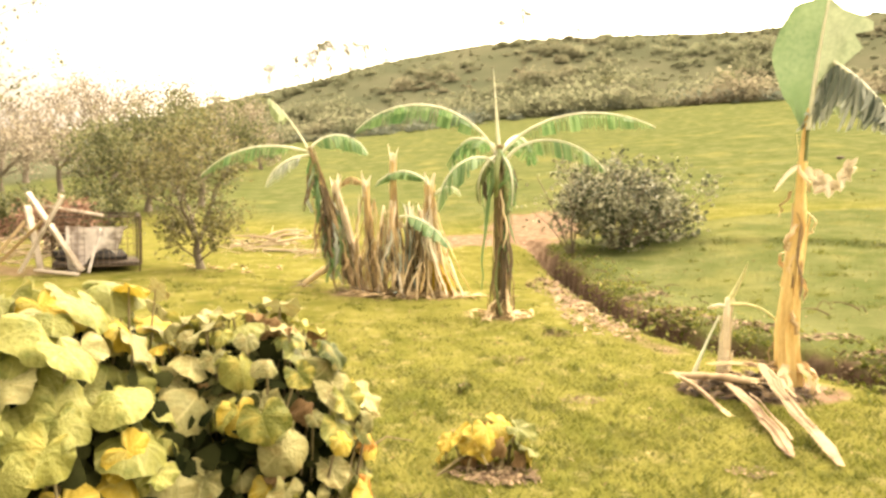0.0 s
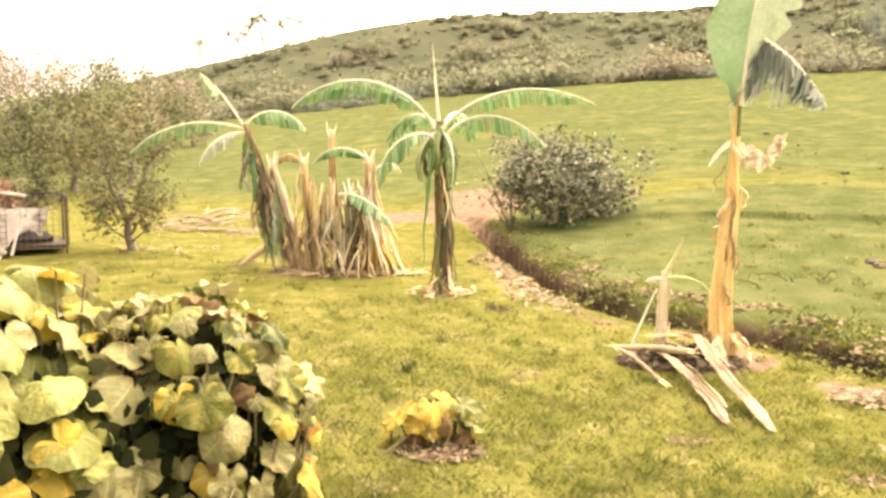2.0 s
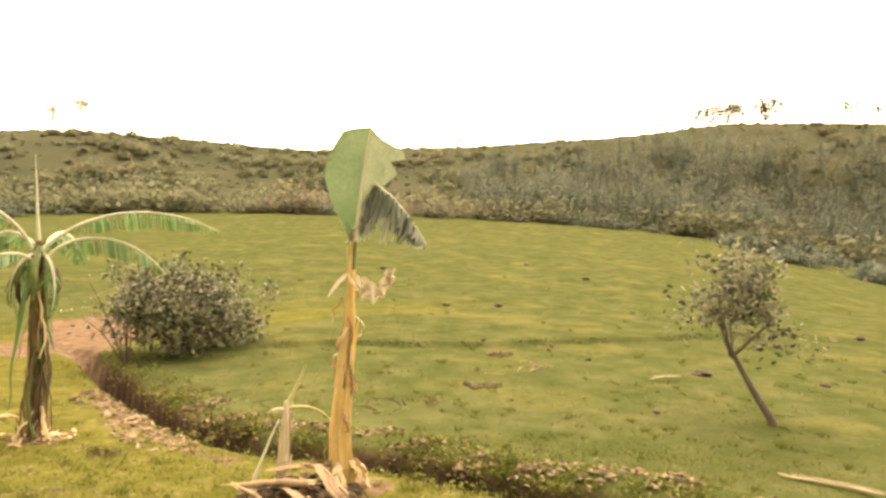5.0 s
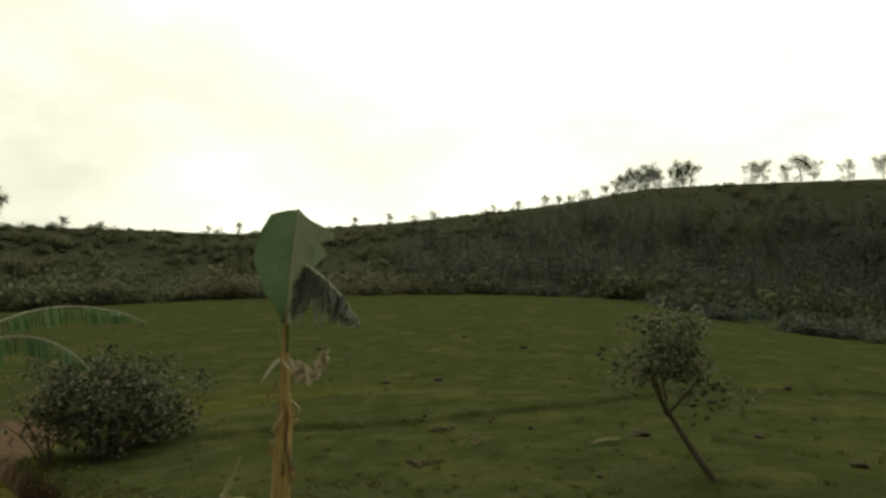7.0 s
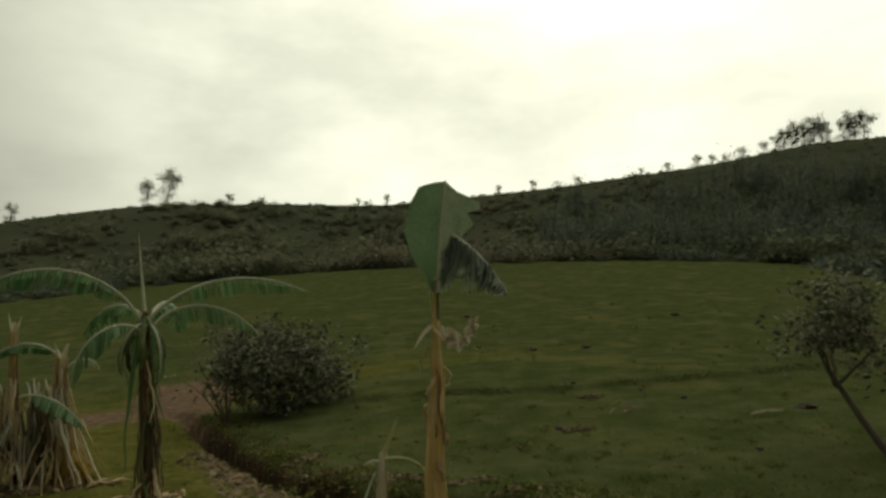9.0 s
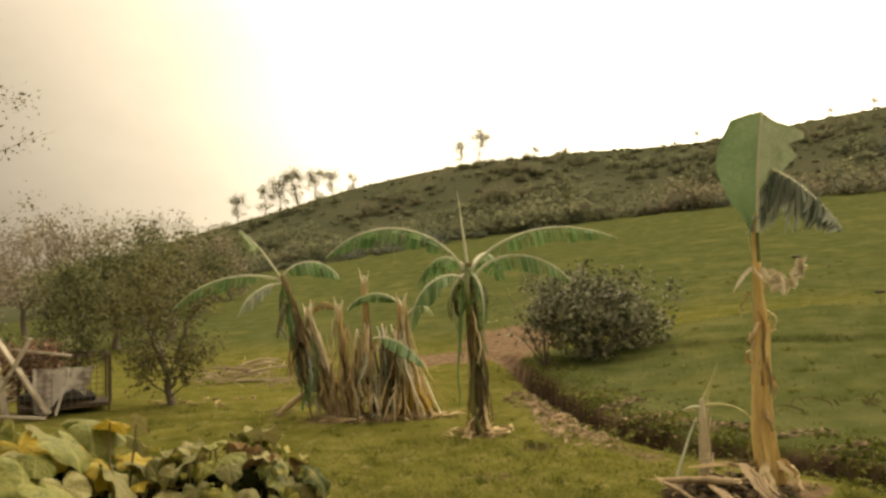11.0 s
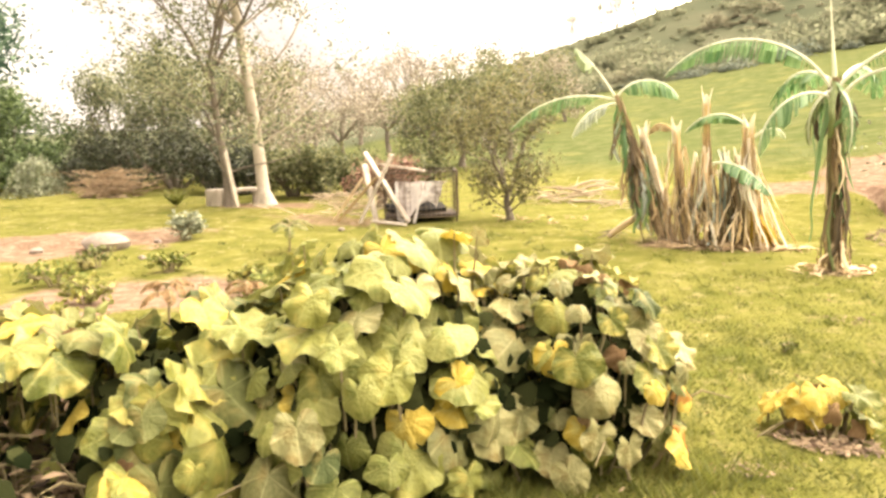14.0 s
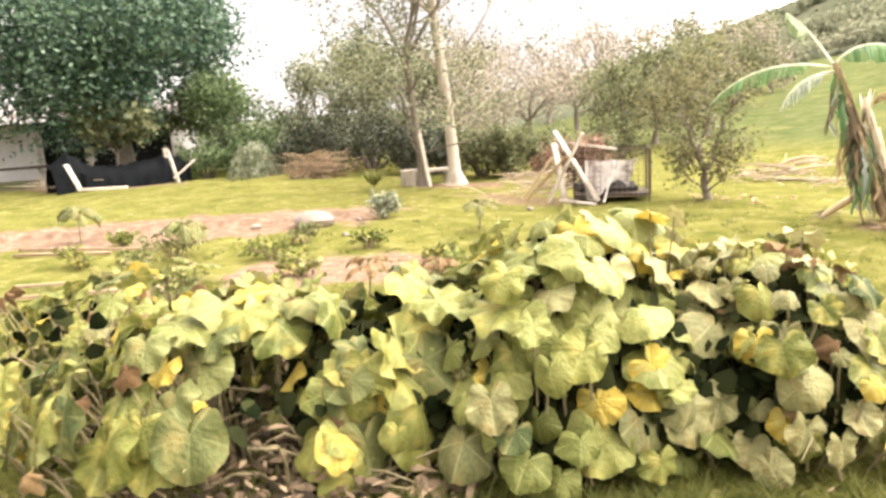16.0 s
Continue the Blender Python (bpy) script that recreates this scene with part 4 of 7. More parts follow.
p = clump_plant(-0.63, 9.66, (-0.05, 0), 1.72, 0.04, M_STEM_PALE, 8, "tall split dead banana stem with a pale tip", skirt=7, skirt_top=0.8, splay=0.12)
p = clump_plant(-0.45, 9.52, (0.02, 0), 0.95, 0.06, M_DRY_DARK, 9, "short dead banana stem among brown leaves", skirt=12, skirt_top=0.85, splay=0.12, skirt_mat=M_DRY_SHADE)
frond(p, (-0.12, -0.12, 1.0), -28, 25, 0.85, 78, 0.2, 102, M_FROND, hang=45, torn=0.15, late=0.6)
p = clump_plant(-0.28, 9.78, (0.0, 0), 1.0, 0.06, M_DRY_DARK, 12, "short brown banana stem behind hanging leaves", skirt=9, skirt_top=0.9, skirt_mat=M_DRY_SHADE)
p = clump_plant(-0.16, 9.5, (-0.03, 0), 1.42, 0.07, M_STEM_PALE, 10, "broken banana stem with a splayed skirt of pale dry sheaths", skirt=17, skirt_top=0.95, splay=0.27, skirt_mat=M_DRY)
frond(p, (-0.02, 0, 1.38), 170, 62, 0.88, 118, 0.13, 103, M_FROND, hang=72, late=0.9, torn=0.2)
frond(p, (0.04, 0, 1.3), 5, 50, 0.42, 130, 0.10, 104, M_FROND_PALE, hang=70)
for k in range(5):
    dry_strip(p, (0.14, -0.06 * k, 0.5 - 0.06 * k), -50 + 25 * k, 0.2, 0.01, 0.06, 110 + k, M_YELLOW, name="yellow_leaf")
rng = random.Random(19)
for k in range(26):
    z = rng.uniform(0.55, 1.3)
    dry_strip(p, (rng.uniform(-0.05, 0.06), -0.05, z), rng.uniform(-80, 35), rng.uniform(0.12, 0.5) * (0.5 + 0.5 * z), 0.0, rng.uniform(0.012, 0.026), 300 + k, (M_STEM_PALE, M_HUSK, M_DRY, M_YELLOW)[k % 4 if k % 8 == 7 else k % 3], 0.05)
# dead leaves hanging all through the clump
rng = random.Random(61)
hang = thing("hanging_leaves", "tangle of hanging dead banana leaves in the clump", "plant debris", on_ground(CX, CY))
for k in range(72):
    x, y, z = rng.uniform(-0.62, 0.5), rng.uniform(-0.3, 0.2), rng.uniform(0.35, 1.3)
    dry_strip(hang, (x, y, z), rng.uniform(0, 360), rng.uniform(0.02, 0.22), 0.0 if rng.random() < 0.7 else z * 0.4, rng.uniform(0.008, 0.022), 700 + k, rng.choice((M_DRY, M_HUSK, M_STEM_PALE, M_DRY_DARK, M_DRY_SHADE)), 0.2, "dead_leaf")
strands(hang, ((0.0, 0, 0.05), (0.0, 0, 1.15)), 0.33, 34, 88, (M_DRY_SHADE, M_DRY_DARK, M_FROND_WITHERED), (0.3, 0.9), (0.0, 0.12), (0.006, 0.02), "leaf_shred")
strands(hang, ((-0.75, 0.05, 0.1), (-0.95, 0.05, 1.25)), 0.16, 20, 89, (M_DRY_SHADE, M_FROND, M_FROND_WITHERED), (0.3, 0.8), (0.0, 0.1), (0.006, 0.02), "leaf_shred")
# a fallen stem and loose leaves at the clump's foot
fallen = thing("banana_log", "fallen banana stem and loose dry leaves by the clump", "plant debris", on_ground(-1.75, 9.75))
part("stem", Geo().tube(along((-0.12, 0.05, 0.02), (0.36, -0.05, 0.36), 6, (0, 0, 0.02)), [0.035, 0.04, 0.045, 0.045, 0.04, 0.03], 8), M_DRY, fallen)
g = Geo()
rng = random.Random(77)
for k in range(14):
    q = Vector((rng.uniform(-0.2, 1.2), rng.uniform(-0.35, 0.3), 0.03))
    a = rng.uniform(0, 6.28)
    d = Vector((math.cos(a), math.sin(a), 0)) * rng.uniform(0.1, 0.24)
    g.ribbon([q - d, q + Vector((0, 0, rng.uniform(0.01, 0.07))), q + d], (-d.y, d.x, 0), [0.015, 0.035, 0.01], 0.4)
tagged(part("leaf_litter", g, M_DRY_SHADE, fallen), kind="stuff")

# the tall plant with one upright leaf and one broken leaf
tall = thing("banana_plant", "tall banana plant with an ochre stem, upright leaf and broken leaf", "banana plant", on_ground(2.68, 5.53), group="banana plants")
stem_pts = [(0.0, 0.0, -0.05), (-0.02, 0.01, 0.2), (-0.04, 0.03, 0.47), (-0.03, 0.03, 0.8), (0.0, 0.03, 1.13), (0.01, 0.03, 1.35), (0.0, 0.03, 1.5), (0.0, 0.03, 1.75), (0.0, 0.03, 1.95), (0.03, 0.02, 2.14)]
pseudostem(tall, stem_pts, [0.10, 0.09, 0.076, 0.06, 0.05, 0.042, 0.034, 0.026, 0.02, 0.016], M_STEM_OCHRE, 21, 10)
rng = random.Random(5)
for k in range(9):
    z = (0.12, 0.3, 0.55, 0.78, 0.98, 1.18, 1.28, 1.42, 1.62)[k]
    a = k * 2.1
    dry_strip(tall, (0.055 * math.cos(a) - 0.02, 0.055 * math.sin(a) + 0.02, z + 0.1), k * 120, 0.025, z - 0.1, 0.018 if k < 6 else 0.014, 130 + k, M_DRY_DARK if k % 2 else M_DRY)
for k in range(6):
    dry_strip(tall, (0.1 * math.cos(k), 0.1 * math.sin(k), 0.22), k * 57, 0.1, 0.0, 0.04, 140 + k, M_DRY_DARK if k % 2 else M_DRY)


def upright_leaf(parent):
    """A broad leaf standing upright, its two halves half folded, the tip bent over."""
    rng = random.Random(9)
    rib = along((0.01, 0.02, 1.98), (0.08, 0.0, 2.94), 13, (-0.012, 0, 0))
    left, right, n = Geo(), Geo(), 12
    for g, s in ((left, -1), (right, 1)):
        rows = []
        for i in range(n + 1):
            t = i / n
            if s < 0:
                w = float(np.interp(t, [0, 0.1, 0.27, 0.54, 0.86, 1], [0.05, 0.10, 0.20, 0.28, 0.29, 0.27]))
                out, lift = Vector((-0.93, 0.30, 0)), (0.04 - 0.09 * t ** 5)
            else:
                w = float(np.interp(t, [0, 0.36, 0.46, 0.55, 0.85, 1], [0.012, 0.02, 0.17, 0.25, 0.30, 0.27]))
                w *= 1 - 0.13 * (i % 3 == 1) - 0.2 * (i == 10)  # a torn edge
                out, lift = Vector((0.86, -0.5, 0)), (0.16 - 0.46 * t)
            row = []
            for k in range(5):
                u = k / 4
                p = rib[i] + out * w * u + Vector((0.015 * math.sin(9 * t + 5 * u), 0.06 * math.sin(5 * u + 6 * t) * u + 0.03 * u, lift * w * u * 2 - 0.04 * u * u * t))
                row.append(p + Vector((rng.uniform(-1, 1), rng.uniform(-1, 1), rng.uniform(-1, 1))) * 0.006 * u)
            rows.append(row)
        verts = [p for row in rows for p in row]
        faces = [(i * 5 + k, i * 5 + k + 1, i * 5 + k + 6, i * 5 + k + 5) for i in range(n) for k in range(4)]
        g.add(verts, faces)
    half = part("upright_leaf", left, M_UPRIGHT, parent, "upright glossy green banana leaf")
    part("leaf_half", right, M_UNDERSIDE, half, "pale leaf half showing its underside")
    part("midrib", Geo().tube([p - Vector((0.004, 0.016, 0)) for p in rib], [0.021 - 0.0011 * i for i in range(13)], 8), M_RIB, half, "pale thick midrib")


upright_leaf(tall)
part("petiole", Geo().tube([Vector(p) + Vector((0.002, 0, 0)) for p in stem_pts[7:]], [0.029, 0.024, 0.02], 9), M_PETIOLE, tall, "dark green leaf stalk")


def broken_leaf(parent):
    """A leaf snapped near its top: the rib slants down, the blade hangs from it in rags."""
    rng = random.Random(15)
    rib = along((0.045, 0.0, 2.16), (0.12, -0.02, 2.42), 9) + along((0.13, -0.03, 2.47), (0.52, -0.25, 1.99), 27, (0.02, 0, 0.04))
    g = Geo()
    for i, p in enumerate(rib):
        for k in range(4):
            L = min(0.42, max(0.05, p.z - 1.96)) * rng.uniform(0.25, 1.0)
            q = p + Vector((rng.uniform(-0.02, 0.01), rng.uniform(-0.03, 0.03), 0))
            sway = Vector((rng.uniform(-0.10, 0.0), rng.uniform(-0.04, 0.04), 0))
            pts = [q + sway * (u * u) - Vector((0, 0, L * u)) for u in (0, 0.3, 0.65, 1)]
            b = rng.uniform(-0.7, 0.7)
            g.ribbon(pts, (math.cos(b), math.sin(b), 0), [0.012, 0.02, 0.016, 0.004], 0.4)
    leaf = part("broken_leaf", g, M_RAG, parent, "broken grey-green leaf hanging in rags")
    part("midrib", Geo().tube(rib[9:], [0.019 - 0.0005 * i for i in range(len(rib) - 9)], 7), M_RIB, leaf)


broken_leaf(tall)
frond(tall, (0.03, 0.01, 2.2), -10, 10, 0.22, 70, 0.11, 152, M_FROND_PALE, hang=80, torn=0.3, label="yellowing torn leaf scrap")
g, rng = Geo(), random.Random(23)
for k in range(16):
    # crumpled scraps: an upright tuft at the stalk, a sagging middle and a second tuft beyond
    t = rng.random()
    c = Vector((0.02 + 0.27 * t, -0.02 - 0.11 * t, 1.78 - 0.22 * math.sin(math.pi * (0.15 + 0.75 * t)) + rng.uniform(-0.03, 0.05)))
    d = Vector((rng.uniform(-0.6, 0.6), rng.uniform(-0.3, 0.3), rng.uniform(0.3, 1) if t < 0.3 or t > 0.75 else rng.uniform(-0.4, 0.4))).normalized() * rng.uniform(0.05, 0.1)
    g.ribbon(along(c - d, c + d, 5, (rng.uniform(-0.03, 0.03), rng.uniform(-0.03, 0.03), 0.02)), (0.4, rng.uniform(-0.5, 0.5), 0.8), [0.008, 0.022, 0.03, 0.024, 0.006], 0.6)
part("withered_leaf", g, M_HUSK, tall, "withered pale curled leaf")
part("dry_leaf_stub", Geo().ribbon(along((-0.02, 0.03, 1.72), (-0.17, 0.1, 1.52), 5, (0, 0, 0.03)), (0, 0.5, 0.8), [0.012, 0.02, 0.018, 0.015, 0.004], 0.4), M_HUSK, tall)

strands(tall, ((0, 0, 0.1), (-0.02, 0.03, 1.45)), 0.055, 9, 53, (M_DRY_DARK, M_DRY, M_PEEL), (0.12, 0.4), (0.0, 0.02), (0.006, 0.018))

# young banana sprout
sprout = thing("banana_sprout", "young banana sprout with broken drooping pale leaves", "banana plant", on_ground(2.28, 5.8), group="banana plants")
pseudostem(sprout, along((0, 0, -0.03), (0.0, 0.0, 0.66), 6), [0.05, 0.042, 0.036, 0.032, 0.028, 0.02], M_HUSK, 31, 9)
part("rolled_leaf", Geo().tube(along((0, 0, 0.62), (0.14, 0, 0.95), 5, (0.01, 0, 0)), [0.022, 0.019, 0.015, 0.010, 0.003], 6), M_SPROUT, sprout)
frond(sprout, (0, 0, 0.6), -12, 12, 0.46, 80, 0.022, 161, M_FROND_PALE, hang=70, rib_mat=M_SPROUT, start=0.3)
frond(sprout, (0, 0, 0.58), 172, 35, 0.16, 70, 0.03, 162, M_DRY, hang=70, start=0.3, late=0.8)
frond(sprout, (-0.27, -0.05, 0.0), 12, 70, 0.56, 6, 0.022, 164, M_FROND, hang=20, start=0.1, torn=0.1)


# ---- cut banana sheaths lying on the grass ----
def cut_sheath(name, label, a, b, width, seed, mat, deep=0.5):
    rng = random.Random(seed)
    a, b = Vector(a), Vector(b)
    base = (a.x, a.y, gz(a.x, a.y))
    ob = thing(name, label, "plant debris", base, group="cut banana stems")
    pts = [p - Vector(base) for p in along(a, b, 9, (rng.uniform(-0.05, 0.05), rng.uniform(-0.03, 0.03), rng.uniform(0.0, 0.03)))]
    pts = [p + Vector((rng.uniform(-1, 1), rng.uniform(-1, 1), 0)) * 0.012 for p in pts]
    d = b - a
    side = Vector((-d.y, d.x, 0.25 * d.length)).normalized()
    g = Geo()
    flat = Vector((-d.y, d.x, 0.04 * d.length)).normalized()
    g.ribbon([p - Vector((0, 0, 0.008)) for p in pts], tuple(flat), [width * (0.35 if i in (0, 8) else rng.uniform(0.75, 1.0)) for i in range(9)], deep * 0.3)
    for k in range(4):  # split fibres and curled edges
        lo, hi = rng.randint(0, 3), rng.randint(5, 9)
        off = flat * width * (-0.8, -0.25, 0.3, 0.85)[k]
        line = [p + off + Vector((0, 0, rng.uniform(0.0, 0.012) + (0.012 if k in (0, 3) else 0))) for p in pts[lo:hi]]
        g.ribbon(line, tuple(flat), [width * rng.uniform(0.08, 0.24) for _ in line], 0.5)
    part("sheath", g, mat, ob)
    return ob


def gp(x, y, h=0.0):
    return x, y, gz(x, y) + h


cut_sheath("cut_stem", "pale split banana sheath lying in the grass", gp(2.45, 5.5, 0.22), gp(2.28, 4.0, 0.03), 0.055, 1, M_PEEL)
cut_sheath("cut_stem", "pale split banana sheath lying in the grass", gp(2.12, 5.3, 0.12), gp(2.05, 4.12, 0.03), 0.05, 2, M_PEEL)
cut_sheath("cut_stem", "reddish rotten banana stem on the pile", gp(2.1, 5.72, 0.15), gp(2.75, 5.45, 0.17), 0.06, 5, M_DRY_DARK)
cut_sheath("cut_stem", "pale split banana sheath lying in the grass", gp(2.67, 3.61, 0.08), gp(2.82, 2.83, 0.05), 0.04, 6, M_PEEL)
cut_sheath("cut_stem", "pale split banana sheath lying in the grass", gp(2.71, 3.59, 0.12), gp(3.07, 2.88, 0.06), 0.045, 7, M_PEEL)
cut_sheath("cut_stem", "pale split banana sheath lying in the grass", gp(2.82, 3.55, 0.07), gp(3.27, 3.03, 0.05), 0.035, 8, M_DRY)
cut_sheath("cut_stem", "long grey dry banana stalk in the grass", gp(3.35, 3.35, 0.04), gp(4.1, 3.0, 0.05), 0.018, 9, M_DRY_DARK)
cut_sheath("cut_stem", "curled brown banana sheath in the grass", gp(3.3, 3.1, 0.05), gp(3.5, 2.98, 0.06), 0.035, 10, M_DRY_DARK)


def litter_heap(name, label, x, y, rx, ry, h, n, seed, mat, length=(0.06, 0.2), category="plant debris"):
    rng = random.Random(seed)
    ob = thing(name, label, category, on_ground(x, y))
    g = Geo()
    for k in range(n):
        a, q = rng.uniform(0, 6.28), math.sqrt(rng.random())
        px, py = rx * q * math.cos(a), ry * q * math.sin(a)
        z = gz(x + px, y + py) - gz(x, y) + h * (1 - q) * rng.random() + 0.01
        b, L = rng.uniform(0, 6.28), rng.uniform(*length)
        d = Vector((math.cos(b), math.sin(b), rng.uniform(-0.2, 0.3))) * L
        c = Vector((px, py, max(z, z - d.z + 0.005)))
        g.ribbon([c - d, c + Vector((0, 0, rng.uniform(0.0, min(0.04, 0.3 * L)))), c + d], (-d.y, d.x, rng.uniform(-L, L)), [min(0.006, 0.2 * L), min(0.02, 0.45 * L), min(0.004, 0.1 * L)], 0.4)
    tagged(part("litter", g, mat, ob), kind="stuff")
    return ob


litter_heap("leaf_heap", "heap of rotting brown banana leaves", 2.34, 5.52, 0.46, 0.26, 0.20, 130, 1, M_DRY_DARK, (0.03, 0.10))
litter_heap("leaf_heap", "rotten dark leaves in the pile of cut stems", 2.30, 5.44, 0.5, 0.26, 0.17, 360, 15, M_MULCH, (0.02, 0.08))


def fallen_log(label, a, b, r, seed, mat):
    """A length of rotting stem: a bent, flattened tube with frayed ends."""
    rng = random.Random(seed)
    base = Vector((a[0], a[1], gz(a[0], a[1])))
    ob = thing("cut_stem", label, "plant debris", base, group="cut banana stems")
    pts = [p - base for p in along(a, b, 8, (0, rng.uniform(-0.04, 0.04), 0.02))]
    part("stem", Geo().tube(pts, [r * rng.uniform(0.8, 1.1) for _ in pts], 8), mat, ob)
    d = (pts[-1] - pts[0]).normalized()
    for k in range(7):
        e = pts[0] if k % 2 else pts[-1]
        o = Vector((rng.uniform(-1, 1), rng.uniform(-1, 1), rng.uniform(-0.2, 1))) * r * 0.8
        w = (-d if k % 2 else d) * rng.uniform(0.05, 0.14)
        part("frayed_fibre", Geo().ribbon([e + o - w * 0.6, e + o + w * 0.4, e + o * 1.4 + w], (-d.y, d.x, 0.3), [r * 0.3, r * 0.25, r * 0.08], 0.4), M_DRY, ob)
    return ob


fallen_log("brown rotting banana stem lying across the pile", gp(1.84, 5.50, 0.10), gp(2.28, 5.28, 0.13), 0.03, 51, M_PEEL)
fallen_log("thin dry banana stalk leaning off the pile", gp(1.82, 5.46, 0.10), gp(1.94, 4.92, 0.03), 0.016, 52, M_PEEL)
litter_heap("leaf_heap", "scatter of dry pinkish leaf litter", 3.4, 4.55, 0.45, 0.22, 0.03, 320, 2, M_PEEL, (0.01, 0.035))
litter_heap("leaf_heap", "scatter of dry leaf litter beside the ditch", 1.75, 8.4, 0.42, 1.3, 0.02, 420, 3, M_PEEL, (0.012, 0.05))
litter_heap("leaf_heap", "scatter of dry leaf litter beside the ditch", 1.6, 10.2, 0.4, 1.0, 0.02, 220, 4, M_LITTER, (0.012, 0.055))
litter_heap("leaf_heap", "dry leaf litter under the banana clump", -0.4, 9.35, 0.9, 0.35, 0.05, 160, 5, M_DRY_DARK, (0.04, 0.14))
litter_heap("leaf_heap", "dry litter round the banana plant's foot", 0.68, 8.1, 0.4, 0.3, 0.03, 50, 6, M_DRY, (0.04, 0.12))
litter_heap("leaf_heap", "small dry stalks and litter in the grass", 3.55, 3.9, 0.35, 0.12, 0.015, 60, 7, M_LITTER, (0.012, 0.04))

# a cut bunch of green bananas on the grass
bunch = thing("banana_bunch", "cut bunch of small pale green bananas on its stalk", "fruit", on_ground(3.70, 3.44), 35)
g, rng = Geo(), random.Random(4)
part("stalk", Geo().tube(along((0.12, 0, 0.1), (0.75, -0.15, 0.04), 6, (0, 0, 0.03)), [0.025, 0.024, 0.022, 0.02, 0.02, 0.016], 7), M_DRY, bunch)
for row in range(7):
    t = (row + 0.5) / 7
    for k in range(16):
        a = 2 * math.pi * (k + 0.5 * (row % 2) + rng.uniform(-0.25, 0.25)) / 16
        r = (0.035 + 0.085 * math.sin(math.pi * (0.12 + 0.8 * t))) * rng.uniform(0.85, 1.1)
        x = -0.15 + 0.30 * t + rng.uniform(-0.012, 0.012)
        c = Vector((x, r * math.cos(a), 0.11 + r * math.sin(a)))
        if c.z < 0.0:
            continue
        o = Vector((rng.uniform(-0.9, 0.3), math.cos(a), math.sin(a))).normalized()
        part("banana", Geo().tube([c - o * 0.04, c - o * 0.012, c + o * 0.012, c + o * 0.026], [0.007, 0.014, 0.0155, 0.007], 6), M_FRUIT, bunch)


# ---- gourd plants: mounds of large lobed leaves ----
def gourd_leaf_mesh(seed, mat, curl, dead=False):
    """A round, shallowly lobed leaf about one metre across: sunken veins, quilted blade, a drooping rim, a notch at its stalk."""
    rng = random.Random(seed)
    n, rings = 43, (0.25, 0.5, 0.72, 0.88, 1.0)
    verts, faces = [(0, 0, 0.0)], []
    ph, lobes, fold, skew = rng.uniform(0, 6), rng.uniform(0.025, 0.065), rng.uniform(-0.42, 0.22), rng.uniform(-0.25, 0.25)
    ruff, wave = rng.randint(4, 8), rng.uniform(0.03, 0.10)
    crumple = [(rng.uniform(2, 9), rng.uniform(0, 6), rng.uniform(0, 6)) for _ in range(4)]
    rough = 0.014
    if dead:  # shrivelled: folded up, with a torn edge
        fold, wave, rough, lobes = rng.uniform(-0.9, -0.4), rng.uniform(0.1, 0.2), 0.06, 0.16
    teeth = [rng.uniform(-0.03, 0.02) for _ in range(n)]
    for q in rings:
        for k in range(n):
            a = math.pi * (-0.97 + 1.94 * k / (n - 1))
            edge = lobes * math.cos(5 * a) * q + (teeth[k] + 0.014 * math.cos(19 * a + ph) if q > 0.8 else 0)
            r = q * 0.5 * (1 + edge) * (1 - 0.5 * math.exp(-((abs(a) - math.pi) / 0.3) ** 2))
            vein = -0.05 * max(0.0, math.cos(5 * a)) ** 5 * q + 0.03 * q + 0.012 * math.cos(10 * a) * q * q
            rim = wave * math.sin(ruff * a + ph) * q ** 3 + rough * q * sum(math.sin(f * q * math.cos(a + u) + w) for f, u, w in crumple)
            droop = -curl * 0.40 * q ** 2.4 * (1 + 0.35 * math.cos(a) + skew * math.sin(a) * 3)
            verts.append((r * math.cos(a) + 0.10 * q, r * math.sin(a), vein + rim + droop + fold * abs(math.sin(a)) * q ** 1.3 * 0.6))
    for k in range(n - 1):
        faces.append((0, 1 + k, 2 + k))
        for i in range(len(rings) - 1):
            faces.append((1 + i * n + k, 1 + (i + 1) * n + k, 2 + (i + 1) * n + k, 2 + i * n + k))
    me = bpy.data.meshes.new("leaf")
    me.from_pydata(verts, [], faces)
    me.polygons.foreach_set("use_smooth", [True] * len(me.polygons))
    me.materials.append(mat)
    return me


LEAF_KINDS = {}
for key, mat, variants in (("lime", M_LEAF_LIME, 7), ("green", M_LEAF_GREEN, 7), ("grey", M_LEAF_GREY, 7), ("yellow", M_LEAF_YELLOW, 4), ("brown", M_LEAF_BROWN, 3), ("deep", M_LEAF_DEEP, 3), ("orange", M_ORANGE, 3)):
    LEAF_KINDS[key] = [gourd_leaf_mesh(17 * len(LEAF_KINDS) + i, mat, (0.35 if key in ("brown", "orange") else 0.05) + 0.6 * i / variants, key in ("brown", "orange")) for i in range(variants)]


